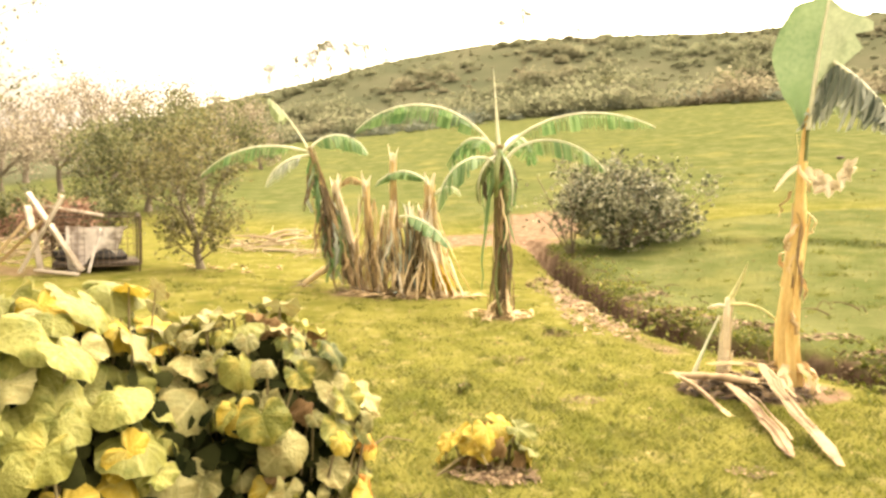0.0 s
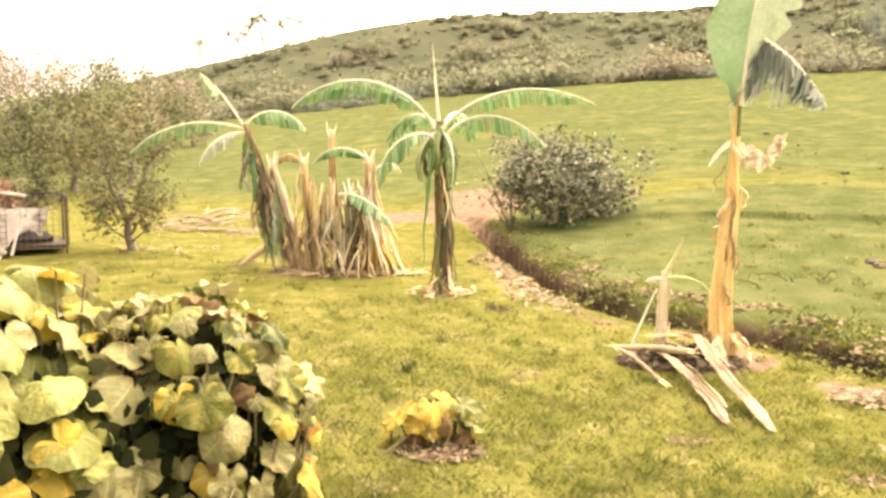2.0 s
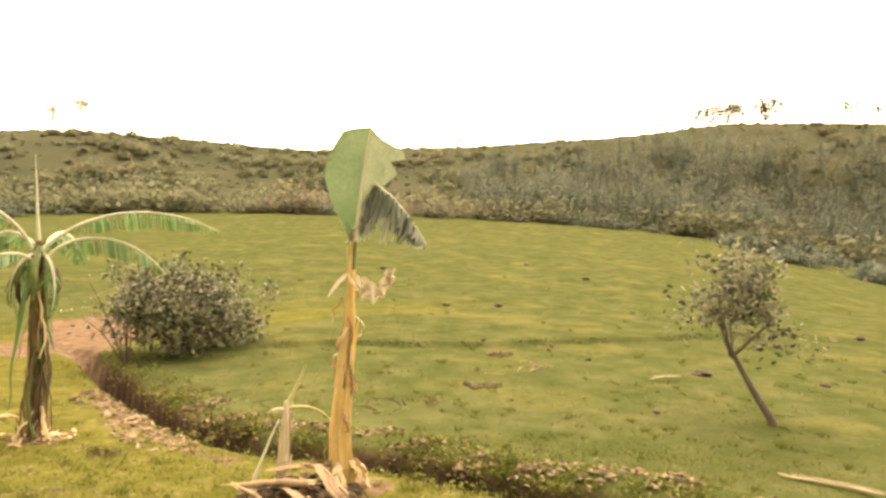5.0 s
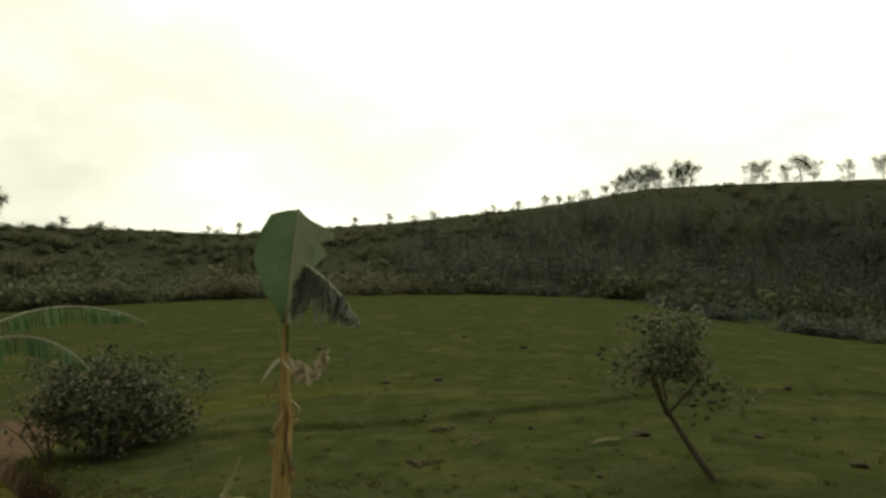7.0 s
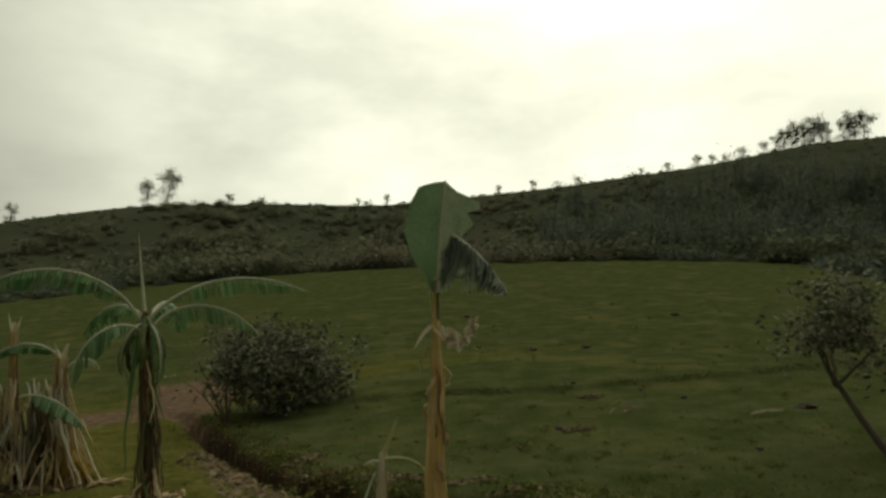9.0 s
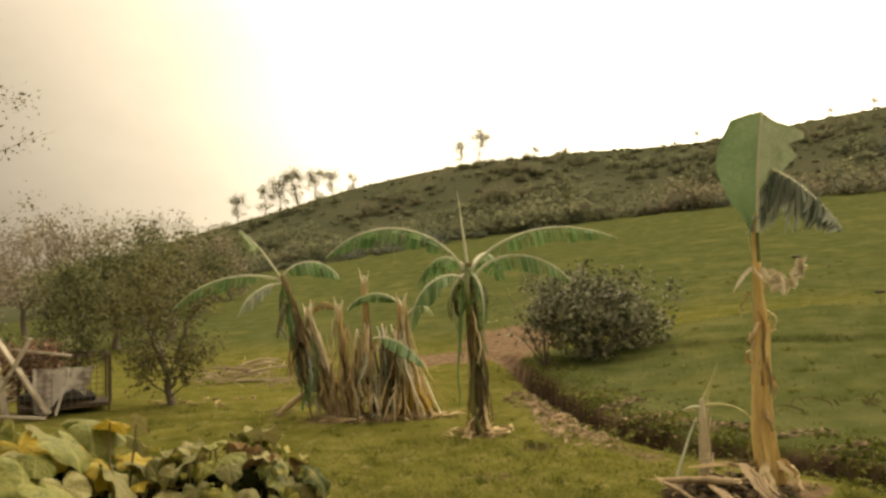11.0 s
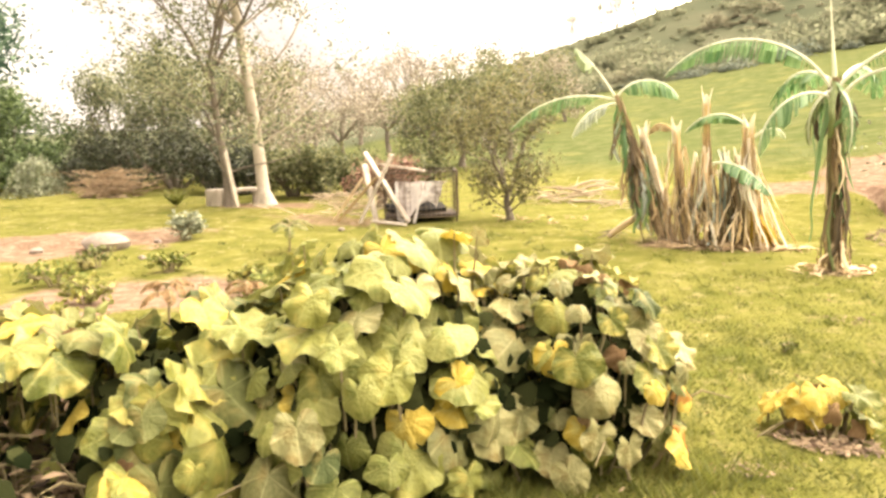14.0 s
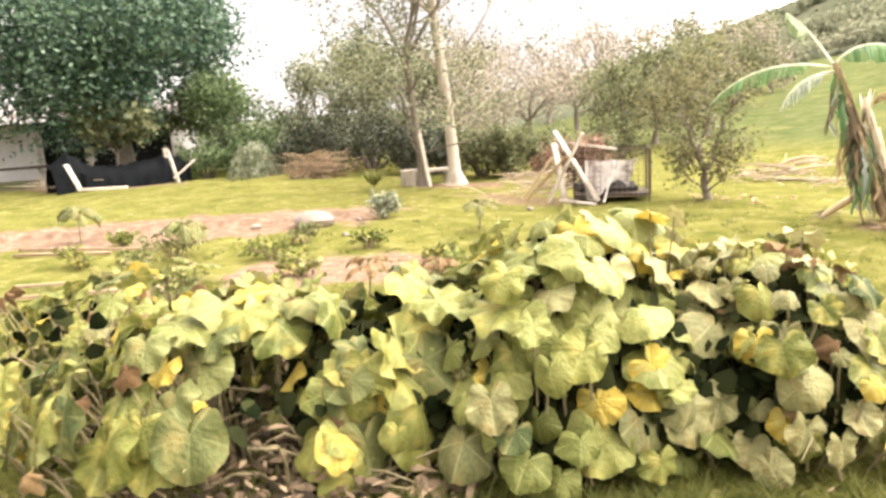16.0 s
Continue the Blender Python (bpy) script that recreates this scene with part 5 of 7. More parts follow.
def gourd_plant(label, centre, half, height, turn, leaves, inner, seed, mixes, size=(0.15, 0.25), low=-0.1, gaps=0.0, group="gourd plants", tilt=0.38, stalks=40, peak=1.0):
    rng, rs = random.Random(seed), np.random.RandomState(seed)
    ob = thing("gourd_plant", label, "gourd plant", on_ground(*centre), turn, group)
    stems, deep = Geo(), Geo()
    for k in range(leaves):
        # even spread over the mound, lumpy in height
        u = (k + 0.5) / leaves
        phi = k * 2.39996 + rng.uniform(-0.3, 0.3)
        s = math.sqrt(1 - (1 - u) ** 2) if u < 1 else 1
        top = (1 - u) ** 0.75
        lump = 1 + 0.10 * math.sin(3 * phi + seed) * min(1.0, u / 0.15) + rng.uniform(-0.22, 0.0) * min(1.0, 0.35 + u / 0.3)
        p = Vector((half[0] * s * math.cos(phi) * lump, half[1] * s * math.sin(phi) * lump, max(0.07, height * (0.10 + 0.9 * top ** peak) * lump)))
        if gaps and noise.noise(p * 1.9 + Vector((seed, 0, 0))) > 0.33 - gaps:
            continue
        nrm = Vector((math.cos(phi) * (tilt + s * 2.1 * tilt), math.sin(phi) * (tilt + s * 2.1 * tilt), 0.52 + 0.7 * top)) + Vector([rng.uniform(-0.58, 0.58) for _ in range(3)])
        nrm.normalize()
        down = Vector((math.cos(phi), math.sin(phi), -0.6 - 0.5 * s)) + Vector([rng.uniform(-0.5, 0.5) for _ in range(3)])
        xdir = (down - nrm * down.dot(nrm)).normalized()
        ydir = nrm.cross(xdir)
        w = rng.uniform(*size) * (1.0 if rng.random() > 0.12 else 0.6)
        kind = rng.choices(list(mixes(p)), list(mixes(p).values()))[0]
        if kind in ("brown", "yellow", "orange"):
            w = min(w, 0.19) * (1 if kind == "yellow" else 0.55)
        leaf = new("leaf", rng.choice(LEAF_KINDS[kind]))
        leaf.parent = ob
        leaf.matrix_basis = Matrix.Translation(p) @ Matrix((xdir, ydir, nrm)).transposed().to_4x4() @ Matrix.Diagonal((w * rng.uniform(0.9, 1.15), w * rng.uniform(0.85, 1.15), w, 1))
        foot = Vector((p.x * 0.85 + rng.uniform(-0.05, 0.05), p.y * 0.85 + rng.uniform(-0.05, 0.05), max(0.0, p.z * 0.7 - 0.15)))
        stems.tube([foot, (foot + p) / 2 + Vector((0, 0, 0.04)), p - nrm * 0.005], [0.007, 0.006, 0.004], 4)
    # small leaves within, painted near black as the shade between the outer ones
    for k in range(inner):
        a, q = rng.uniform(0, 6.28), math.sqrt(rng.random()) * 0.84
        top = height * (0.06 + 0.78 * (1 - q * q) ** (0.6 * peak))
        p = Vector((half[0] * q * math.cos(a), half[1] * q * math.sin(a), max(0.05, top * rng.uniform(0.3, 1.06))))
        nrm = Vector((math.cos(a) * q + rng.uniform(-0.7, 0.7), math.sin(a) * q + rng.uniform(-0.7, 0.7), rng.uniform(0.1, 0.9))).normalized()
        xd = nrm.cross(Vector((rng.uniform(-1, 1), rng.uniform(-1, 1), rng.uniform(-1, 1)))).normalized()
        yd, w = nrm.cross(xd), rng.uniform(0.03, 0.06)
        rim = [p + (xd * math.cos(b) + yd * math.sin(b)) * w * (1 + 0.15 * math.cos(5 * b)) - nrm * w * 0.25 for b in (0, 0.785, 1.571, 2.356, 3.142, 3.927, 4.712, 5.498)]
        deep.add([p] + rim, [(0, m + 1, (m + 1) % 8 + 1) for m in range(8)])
    rng2 = random.Random(seed + 1)
    for k in range(stalks):
        a, q = rng2.uniform(0, 6.28), rng2.random()
        e = Vector((half[0] * q * math.cos(a), half[1] * q * math.sin(a), height * rng2.uniform(0.2, 0.8) * (1 - 0.5 * q)))
        sway = Vector((rng2.uniform(-0.22, 0.22), rng2.uniform(-0.22, 0.22), 0))
        stems.tube([Vector((e.x * 0.8, e.y * 0.8, -0.02)) - sway, Vector((e.x * 0.9, e.y * 0.85, e.z * 0.5)) - sway * 0.3, Vector((e.x, e.y, e.z * 0.85)) + sway * 0.4, e + sway * 1.2 - Vector((0, 0, 0.1 * rng2.random()))], [0.009, 0.008, 0.006, 0.003], 5)
    tagged(part("tangle", stems, M_VINE, ob, "dry brown tangled stems"), kind="stuff")
    tagged(part("inner_foliage", deep, M_LEAF_SHADE, ob), kind="stuff")
    return ob


def main_mix(p):
    r = smooth01((p.x + 0.1) / 1.0)
    return {"lime": 0.48 * (1 - r) + 0.14, "green": 0.24, "grey": 0.14 + 0.26 * float(r), "yellow": 0.09, "brown": 0.015 + 0.05 * float(r), "deep": 0.06}


def shoulder_mix(p):
    return {"lime": 0.28, "green": 0.38, "grey": 0.06, "yellow": 0.09, "brown": 0.05, "deep": 0.17}


def grey_mix(p):
    return {"lime": 0.06, "green": 0.16, "grey": 0.48, "yellow": 0.13, "brown": 0.09, "deep": 0.07, "orange": 0.9 * float(smooth01((0.9 * p.x - 0.35 * p.y - 0.42) / 0.15)) * (p.z < 0.4)}


def side_mix(p):
    return {"lime": 0.10, "green": 0.36, "grey": 0.04, "yellow": 0.08, "brown": 0.12, "deep": 0.26}


def yellow_mix(p):
    return {"yellow": 0.7, "brown": 0.2, "orange": 0.1} if p.x < 0.03 else {"lime": 0.5, "yellow": 0.35, "brown": 0.15}


gourd_plant("mound of large lobed green and yellow leaves", (-1.68, 3.03), (0.90, 0.76), 1.11, 34, 270, 1500, 1, main_mix, (0.15, 0.28), peak=1.25)
gourd_plant("lower mound of broad lime-green leaves with bare stalks", (-2.38, 2.55), (0.78, 0.6), 0.84, 34, 150, 600, 6, shoulder_mix, (0.17, 0.30), gaps=0.20, stalks=70)
gourd_plant("low mound of greyish leaves, browning at one end", (-0.92, 3.40), (0.70, 0.55), 0.95, 24, 215, 1000, 5, grey_mix, (0.10, 0.215), gaps=0.06)
gourd_plant("low spreading patch of lime leaves with dead brown gaps", (-3.0, 2.02), (1.25, 0.74), 0.80, 34, 290, 160, 2, side_mix, (0.18, 0.32), gaps=0.40, stalks=90)
gourd_plant("straggling patch of yellowing leaves at the garden's edge", (-4.5, 2.3), (1.6, 1.1), 0.68, 30, 220, 120, 3, side_mix, gaps=0.28, stalks=70)
gourd_plant("small plant with yellow and dry curled leaves in the grass", (0.28, 3.93), (0.25, 0.13), 0.27, 0, 22, 0, 4, yellow_mix, (0.12, 0.19), tilt=0.34, stalks=3)
litter_heap("leaf_heap", "dead brown leaves and stalks under the gourd leaves", -3.0, 2.0, 1.1, 0.6, 0.3, 1100, 11, M_MULCH, (0.015, 0.055))
litter_heap("leaf_heap", "shrivelled pinkish-brown leaves among the gourd stalks", -2.95, 1.95, 1.15, 0.6, 0.42, 520, 16, M_LITTER, (0.015, 0.05))
litter_heap("leaf_heap", "shrivelled brown leaves under the low mound", -2.45, 2.25, 0.7, 0.4, 0.3, 260, 17, M_LITTER, (0.02, 0.06))
litter_heap("leaf_heap", "dry crumbled leaves round the small yellow plant", 0.30, 3.78, 0.25, 0.14, 0.03, 190, 12, M_LITTER, (0.008, 0.03))
litter_heap("leaf_heap", "orange dead leaves at the mound's end", -0.47, 3.58, 0.13, 0.16, 0.2, 14, 13, M_ORANGE, (0.03, 0.07))
litter_heap("leaf_heap", "dry stalks lying before the gourd leaves", -1.9, 1.95, 0.8, 0.25, 0.03, 50, 14, M_LITTER, (0.04, 0.14))


# ---- garden beds ----
def small_plant(label, x, y, h, n, leaf, mat, seed, droop=80, name="garden_plant", stem_mat=None, lift=40):
    rng = random.Random(seed)
    ob = thing(name, label, "garden plant", on_ground(x, y), group="garden plants")
    part("stem", Geo().tube(along((0, 0, -0.02), (0.02, 0, h), 5, (0.015, 0, 0)), [0.012, 0.011, 0.01, 0.008, 0.006], 6), stem_mat or M_VINE, ob)
    for k in range(n):
        frond(ob, (0.02, 0, h * rng.uniform(0.75, 1)), 360 * k / n + rng.uniform(-15, 15), lift + rng.uniform(-15, 15), leaf * rng.uniform(0.8, 1.2), droop, leaf * 0.22, seed * 9 + k, mat, hang=35, torn=0.0, start=0.15, rib=0.006, late=0.9, rib_mat=M_VINE)
    return ob


small_plant("wilted plant with drooping brown-green leaves in the bed", -5.6, 7.8, 0.42, 7, 0.34, M_LEAF_DEEP, 1, 110)
small_plant("wilted plant with drooping brown leaves in the bed", -4.55, 4.55, 0.35, 7, 0.30, M_LEAF_BROWN, 2, 110)
small_plant("wilted plant with drooping brown leaves in the bed", -4.0, 4.9, 0.32, 6, 0.28, M_LEAF_BROWN, 6, 110)
small_plant("drooping yellow-green plant in the bed", -7.9, 4.9, 0.5, 9, 0.36, M_LEAF_DEEP, 3, 125)
small_plant("drooping yellow-green plant in the bed", -10.9, 5.1, 0.5, 10, 0.42, M_LEAF_DEEP, 4, 125)
small_plant("spiky green plant on the lawn", -10.6, 11.15, 0.03, 18, 0.34, M_BANK_WEED, 5, 22, name="spiky_plant", lift=66)
small_plant("spiky green seedling in the bed", -6.7, 4.2, 0.2, 8, 0.3, M_LEAF_GREEN, 7, 60)
bush("flowering_bush", "low pale-leaved plant on the lawn", "garden plant", on_ground(-7.75, 8.3), 21, (0.36, 0.3, 0.36), 520, 0.075, M_PALE_BUSH, M_VINE)
for k, (x, y, s) in enumerate(((-6.9, 5.4, 0.4), (-8.3, 5.0, 0.45), (-5.9, 4.9, 0.32), (-9.3, 5.9, 0.35), (-7.3, 6.3, 0.3), (-5.3, 4.0, 0.35), (-6.2, 6.3, 0.3), (-7.7, 4.2, 0.4), (-8.9, 4.1, 0.35), (-4.4, 5.6, 0.3), (-6.2, 3.6, 0.4), (-5.0, 6.2, 0.25), (-9.9, 5.2, 0.3))):
    bush("weed", "low straggling green weed in the garden bed", "weed", on_ground(x, y), 30 + k, (s, s * 0.8, s * 0.75), 260, 0.07, (M_BANK_WEED, M_LEAF_DEEP, M_LEAF_GREEN)[k % 3], M_VINE, "garden weeds", 6)
stone = thing("stone", "large pale rounded stone in the bare bed", "stone", on_ground(-8.3, 7.35))
part("body", Geo().blob((0, 0, 0.08), (0.34, 0.26, 0.15), random.Random(2), 0.12, 7, 12), M_STONE, stone)
for k, (x, y, s) in enumerate(((-8.0, 8.0, 0.05), (-9.1, 6.9, 0.07), (-5.9, 9.6, 0.05), (-10.2, 6.0, 0.06), (-7.2, 6.9, 0.045))):
    ob = thing("stone", "small pale stone lying on the soil", "stone", on_ground(x, y), 40 * k, "small stones")
    part("body", Geo().blob((0, 0, s * 0.4), (s * 1.3, s, s * 0.7), random.Random(60 + k), 0.2, 5, 8), M_STONE, ob)


def board(label, a, b, width, thick, mat, seed, name="board", group="garden boards"):
    a, b = Vector(a), Vector(b)
    d = b - a
    mid = (a + b) / 2
    base = (mid.x, mid.y, min(gz(a.x, a.y), gz(b.x, b.y)))
    ob = thing(name, label, "board", base, group=group)
    yaw, pitch = math.degrees(math.atan2(d.y, d.x)), -math.degrees(math.asin(d.z / d.length))
    part("plank", Geo().box(mid - Vector(base), (d.length, width, thick), (0, pitch, yaw), 0.006, random.Random(seed)), mat, ob)
    return ob


board("pale bamboo pole edging the garden bed", gp(-10.9, 4.25, 0.05), gp(-8.9, 5.15, 0.05), 0.045, 0.04, M_PEEL, 1)
board("pale bamboo pole edging the garden bed", gp(-10.6, 4.05, 0.04), gp(-9.3, 4.7, 0.04), 0.045, 0.04, M_PEEL, 2)
board("pale weathered board edging the garden bed", gp(-8.3, 3.1, 0.05), gp(-7.1, 4.1, 0.06), 0.05, 0.03, M_PEEL, 3)
board("pale weathered board edging the garden bed", gp(-8.0, 2.7, 0.04), gp(-6.7, 3.8, 0.05), 0.05, 0.03, M_PEEL, 4)

# ---- the lone trees ----
tree("tree", "small olive-leaved tree with a forked trunk", "tree", on_ground(-3.74, 11.22), 8, 2.3, 0.065, 0.18, 0.072, 10, 0.11, M_TREE_OLIVE, M_BARK, 4, spread=0.46, forks=4, bare=0.34, laterals=5)
litter_heap("leaf_heap", "fallen leaves and twigs under the tree", -3.3, 11.3, 0.9, 0.5, 0.04, 34, 21, M_DRY_DARK, (0.03, 0.12))
tree("sapling", "slender leaning sapling with sparse dark leaves", "tree", on_ground(*polar(56.9, 9.45)), 23, 2.3, 0.042, 0.36, 0.085, 6, 0.1, M_SHRUB, M_BARK, 4, lean=(-0.34, 0.5), spread=0.72, forks=4, flare=1.4, bare=0.45)
bush("shrub", "dense grey-green shrub at the pasture's edge", "shrub", on_ground(3.15, 13.2), 5, (1.42, 1.0, 1.55), 7400, 0.10, M_SHRUB, M_BARK, lumps=17, sprays=34)
sticks = thing("bare_twigs", "bare drooping twigs beside the shrub", "shrub", on_ground(2.0, 12.6))
g, rng = Geo(), random.Random(3)
for k in range(10):
    e = Vector((rng.uniform(-0.8, 0.5), rng.uniform(-0.3, 0.3), rng.uniform(0.5, 1.5)))
    g.tube(along((0.25, 0.1, 0), e, 6, (rng.uniform(-0.1, 0.1), 0, 0.12)), [0.014, 0.012, 0.01, 0.008, 0.006, 0.003], 4)
tagged(part("twig_tangle", g, M_BARK, sticks), kind="stuff")
part("leaves", Geo().leaves(np.random.RandomState(4).normal(size=(70, 3)) * (0.35, 0.2, 0.3) + (-0.2, 0, 1.0), 0.09, np.random.RandomState(5)), M_SHRUB, sticks, smooth=False)

# ---- brushwood ----
def branch_pile(label, x, y, spread_x, spread_y, h, n, seed, mat, length=(0.4, 1.2), name="branch_pile", thick=1.0, bow=0.1):
    rng = random.Random(seed)
    ob = thing(name, label, "branches", on_ground(x, y))
    for k in range(n):
        g = Geo()
        px, py = rng.gauss(0, 0.45) * spread_x, rng.gauss(0, 0.45) * spread_y
        L, a = rng.uniform(*length), rng.choice((0.2, 0.5, 2.9, 3.4)) + rng.uniform(-0.6, 0.6)
        z0 = gz(x + px, y + py) - gz(x, y)
        d = Vector((math.cos(a), math.sin(a) * 0.6, rng.uniform(-0.03, 0.2))) * L
        p = Vector((px, py, z0 + rng.random() * h * math.exp(-(px / spread_x) ** 2) + 0.02))
        r = (0.006 + 0.012 * rng.random() * L) * thick
        g.tube(along(p, p + d, 5, (0, 0, rng.uniform(0.0, bow))), [r, r * 0.9, r * 0.75, r * 0.55, r * 0.3], 4)
        if L > 0.6:
            q = p + d * 0.55
            g.tube(along(q, q + Vector((d.y, d.x, abs(d.z) + 0.12)) * 0.5, 4), [r * 0.6, r * 0.5, r * 0.4, r * 0.2], 4)
        part("branch", g, mat, ob)
    return ob


branch_pile("pile of pale bare fallen branches on the pasture", -3.45, 13.9, 0.55, 0.3, 0.3, 19, 1, M_BRANCH_DEAD, (0.5, 1.2), thick=2.0)
branch_pile("scatter of pale fallen branches on the grass", -2.6, 13.0, 1.2, 0.5, 0.05, 18, 2, M_BRANCH_DEAD, (0.3, 0.9))
branch_pile("heap of reddish dry brushwood at the lawn's edge", -14.2, 12.9, 0.8, 0.5, 0.58, 190, 3, M_PEEL, (0.3, 0.9), "brush_heap")
litter_heap("leaf_heap", "pale dead leaves and bark on the brush heap", -14.2, 12.9, 0.8, 0.5, 0.58, 260, 33, M_PEEL, (0.06, 0.2))
branch_pile("tangle of dry sticks beside the hutch", -6.5, 10.9, 0.8, 0.35, 0.45, 40, 4, M_BRANCH_DEAD, (0.4, 1.0), "stick_heap")
branch_pile("dry sticks and boards before the shed", -21.6, 9.9, 1.4, 0.4, 0.2, 22, 5, M_BRANCH_DEAD, (0.6, 1.8), "stick_heap")

# ---- the hutch: a wire cage under sacking, boards thrown across it ----
hx, hy = -5.2, 11.0
turn = 25.4
hutch = thing("hutch", "wire animal hutch with a wooden frame and sacking roof", "hutch", on_ground(hx, hy), turn)
W, D, H = 1.15, 0.8, 0.82
frame_bits = [((sx * W / 2, sy * D / 2, H / 2), (0.024, 0.024, H), "post") for sx in (-1, 1) for sy in (-1, 1)]
frame_bits += [((0, sy * D / 2, z), (W, 0.022, 0.024), "rail") for sy in (-1, 1) for z in (0.1, H)]
frame_bits += [((sx * W / 2, 0, z), (0.022, D, 0.024), "rail") for sx in (-1, 1) for z in (0.1, H)]
for c, s, name in frame_bits:
    part(name, Geo().box(c, s, (0, 0, 0), 0.004, random.Random(int(100 * (c[0] + c[1] + c[2])))), M_WOOD_DARK, hutch)
part("floor", Geo().box((0, 0, 0.12), (W - 0.05, D - 0.05, 0.03)), M_WOOD_DARK, hutch)
# panel and heap are added, coloured as the darkness inside the hutch
part("shade_panel", Geo().box((-0.12, D / 2 + 0.03, 0.3), (W * 0.7, 0.02, 0.4)), M_INSIDE_SHADE, hutch, "dark panel at the back")
part("shade_heap", Geo().blob((-0.1, 0.05, 0.2), (0.48, 0.30, 0.16), random.Random(3), 0.25, 6, 10), M_INSIDE_SHADE, hutch, "dark bedding")
g = Geo()
for k in range(15):
    x = -W / 2 + W * k / 14
    g.tube([(x, -D / 2 - 0.03, 0.1), (x, -D / 2 - 0.03, H)], [0.004, 0.004], 4)
for k in range(10):
    z = 0.1 + (H - 0.1) * k / 9
    g.tube([(-W / 2, -D / 2 - 0.03, z), (W / 2, -D / 2 - 0.03, z)], [0.004, 0.004], 4)
    y = -D / 2 + D * k / 9
    g.tube([(W / 2 + 0.03, y, 0.1), (W / 2 + 0.03, y, H)], [0.004, 0.004], 4)
    g.tube([(W / 2 + 0.03, -D / 2, z), (W / 2 + 0.03, D / 2, z)], [0.004, 0.004], 4)
part("wire_mesh", g, M_WIRE, hutch, "rusty wire mesh")
rng = random.Random(6)
verts, faces = [], []
for i in range(9):
    for k in range(9):
        u, w = i / 8, k / 8
        x = -W * 0.34 + W * (0.74 - 0.16 * (1 - w)) * u
        y = -D * 0.56 + D * 0.9 * max(0.0, w - 0.5) + 0.05 * math.sin(8 * u)
        z = H - 0.16 - 0.2 * math.sin(math.pi * u) * w + 0.04 * math.sin(9 * u + 4 * w) if w > 0.5 else H - 0.14 - (0.5 - w) * (0.95 + 0.35 * math.sin(5 * u + 1))
        verts.append((x + rng.uniform(-0.02, 0.02), y, z + rng.uniform(-0.015, 0.015)))
for i in range(8):
    for k in range(8):
        faces.append((i * 9 + k, i * 9 + 9 + k, i * 9 + 10 + k, i * 9 + k + 1))
part("sacking", Geo().add(verts, faces), M_CLOTH, hutch, "pale torn sacking")
board("pale weathered board leaning across the hutch", (-5.80, 10.28, 1.16), (-5.14, 10.42, 0.05), 0.2, 0.03, M_BOARD, 11, group="boards on the hutch")
board("pale weathered board leaning across the hutch", (-5.30, 10.24, 1.12), (-5.86, 10.12, 0.06), 0.16, 0.03, M_BOARD, 12, group="boards on the hutch")
board("grey board leaning on the hutch", (-6.0, 10.6, 0.95), (-5.75, 10.45, 0.05), 0.09, 0.03, M_BOARD, 13, group="boards on the hutch")
board("pale pole leaning on the hutch", (-5.7, 10.6, 0.82), (-6.35, 10.25, 0.04), 0.05, 0.04, M_DRY, 14, group="boards on the hutch")
board("pale pole leaning on the hutch", (-6.1, 10.7, 0.72), (-6.5, 10.4, 0.04), 0.05, 0.04, M_DRY, 15, group="boards on the hutch")
board("short pale board lying before the hutch", (-5.65, 10.1, 0.1), (-5.1, 10.25, 0.03), 0.08, 0.03, M_BOARD, 16, group="boards on the hutch")
board("pale board lying along the hutch's top", (-5.72, 10.42, 0.98), (-4.92, 10.62, 0.84), 0.07, 0.03, M_BOARD, 18, group="boards on the hutch")
board("pale split board on the hutch's sacking", (-4.86, 10.42, 0.66), (-5.02, 10.36, 0.05), 0.14, 0.03, M_CLOTH, 17, group="boards on the hutch")

# ---- the tall trees and thicket behind the lawn ----
tree("tall_tree", "tall pale-trunked tree with a thin airy crown", "tree", on_ground(-9.0, 11.9), 31, 8.2, 0.118, 0.55, 0.08, 12, 0.13, M_TREE, M_BARK_PALE, 4, lean=(-0.10, 0.0), spread=0.42, forks=4, flare=2.3, laterals=15, bare=0.6)
tree("tall_tree", "forked dark-barked tree beside the tall pale one", "tree", on_ground(-9.62, 11.55), 32, 7.0, 0.085, 0.36, 0.09, 18, 0.15, M_THICKET, M_BARK, 4, lean=(-0.045, 0.0), spread=0.55, forks=5, laterals=10, bare=0.5)
bench = thing("log_bench", "rough bench of a plank on sawn logs", "bench", on_ground(-9.95, 11.75), 40)
part("seat", Geo().box((0.35, 0, 0.3), (1.0, 0.26, 0.06), (0, 0, 0), 0.01, random.Random(1)), M_BOARD, bench)
for x in (0.0, 0.72):
    part("log", Geo().tube([(x, 0, 0), (x, 0, 0.14), (x, 0, 0.27)], [0.13, 0.12, 0.12], 10, 0.05, random.Random(int(x * 10))), M_BARK_PALE, bench)
log = thing("log", "pale sawn log standing by the bench", "log", on_ground(-10.02, 11.62))
part("body", Geo().tube([(0, 0, 0), (0, 0, 0.15), (0, 0, 0.32)], [0.17, 0.165, 0.16], 12, 0.05, random.Random(8)), M_BARK_PALE, log)
board("pole leaning between the trunks", (-9.62, 11.55, 1.25), (-9.35, 11.5, 0.0), 0.07, 0.05, M_BARK_PALE, 21, group="poles")

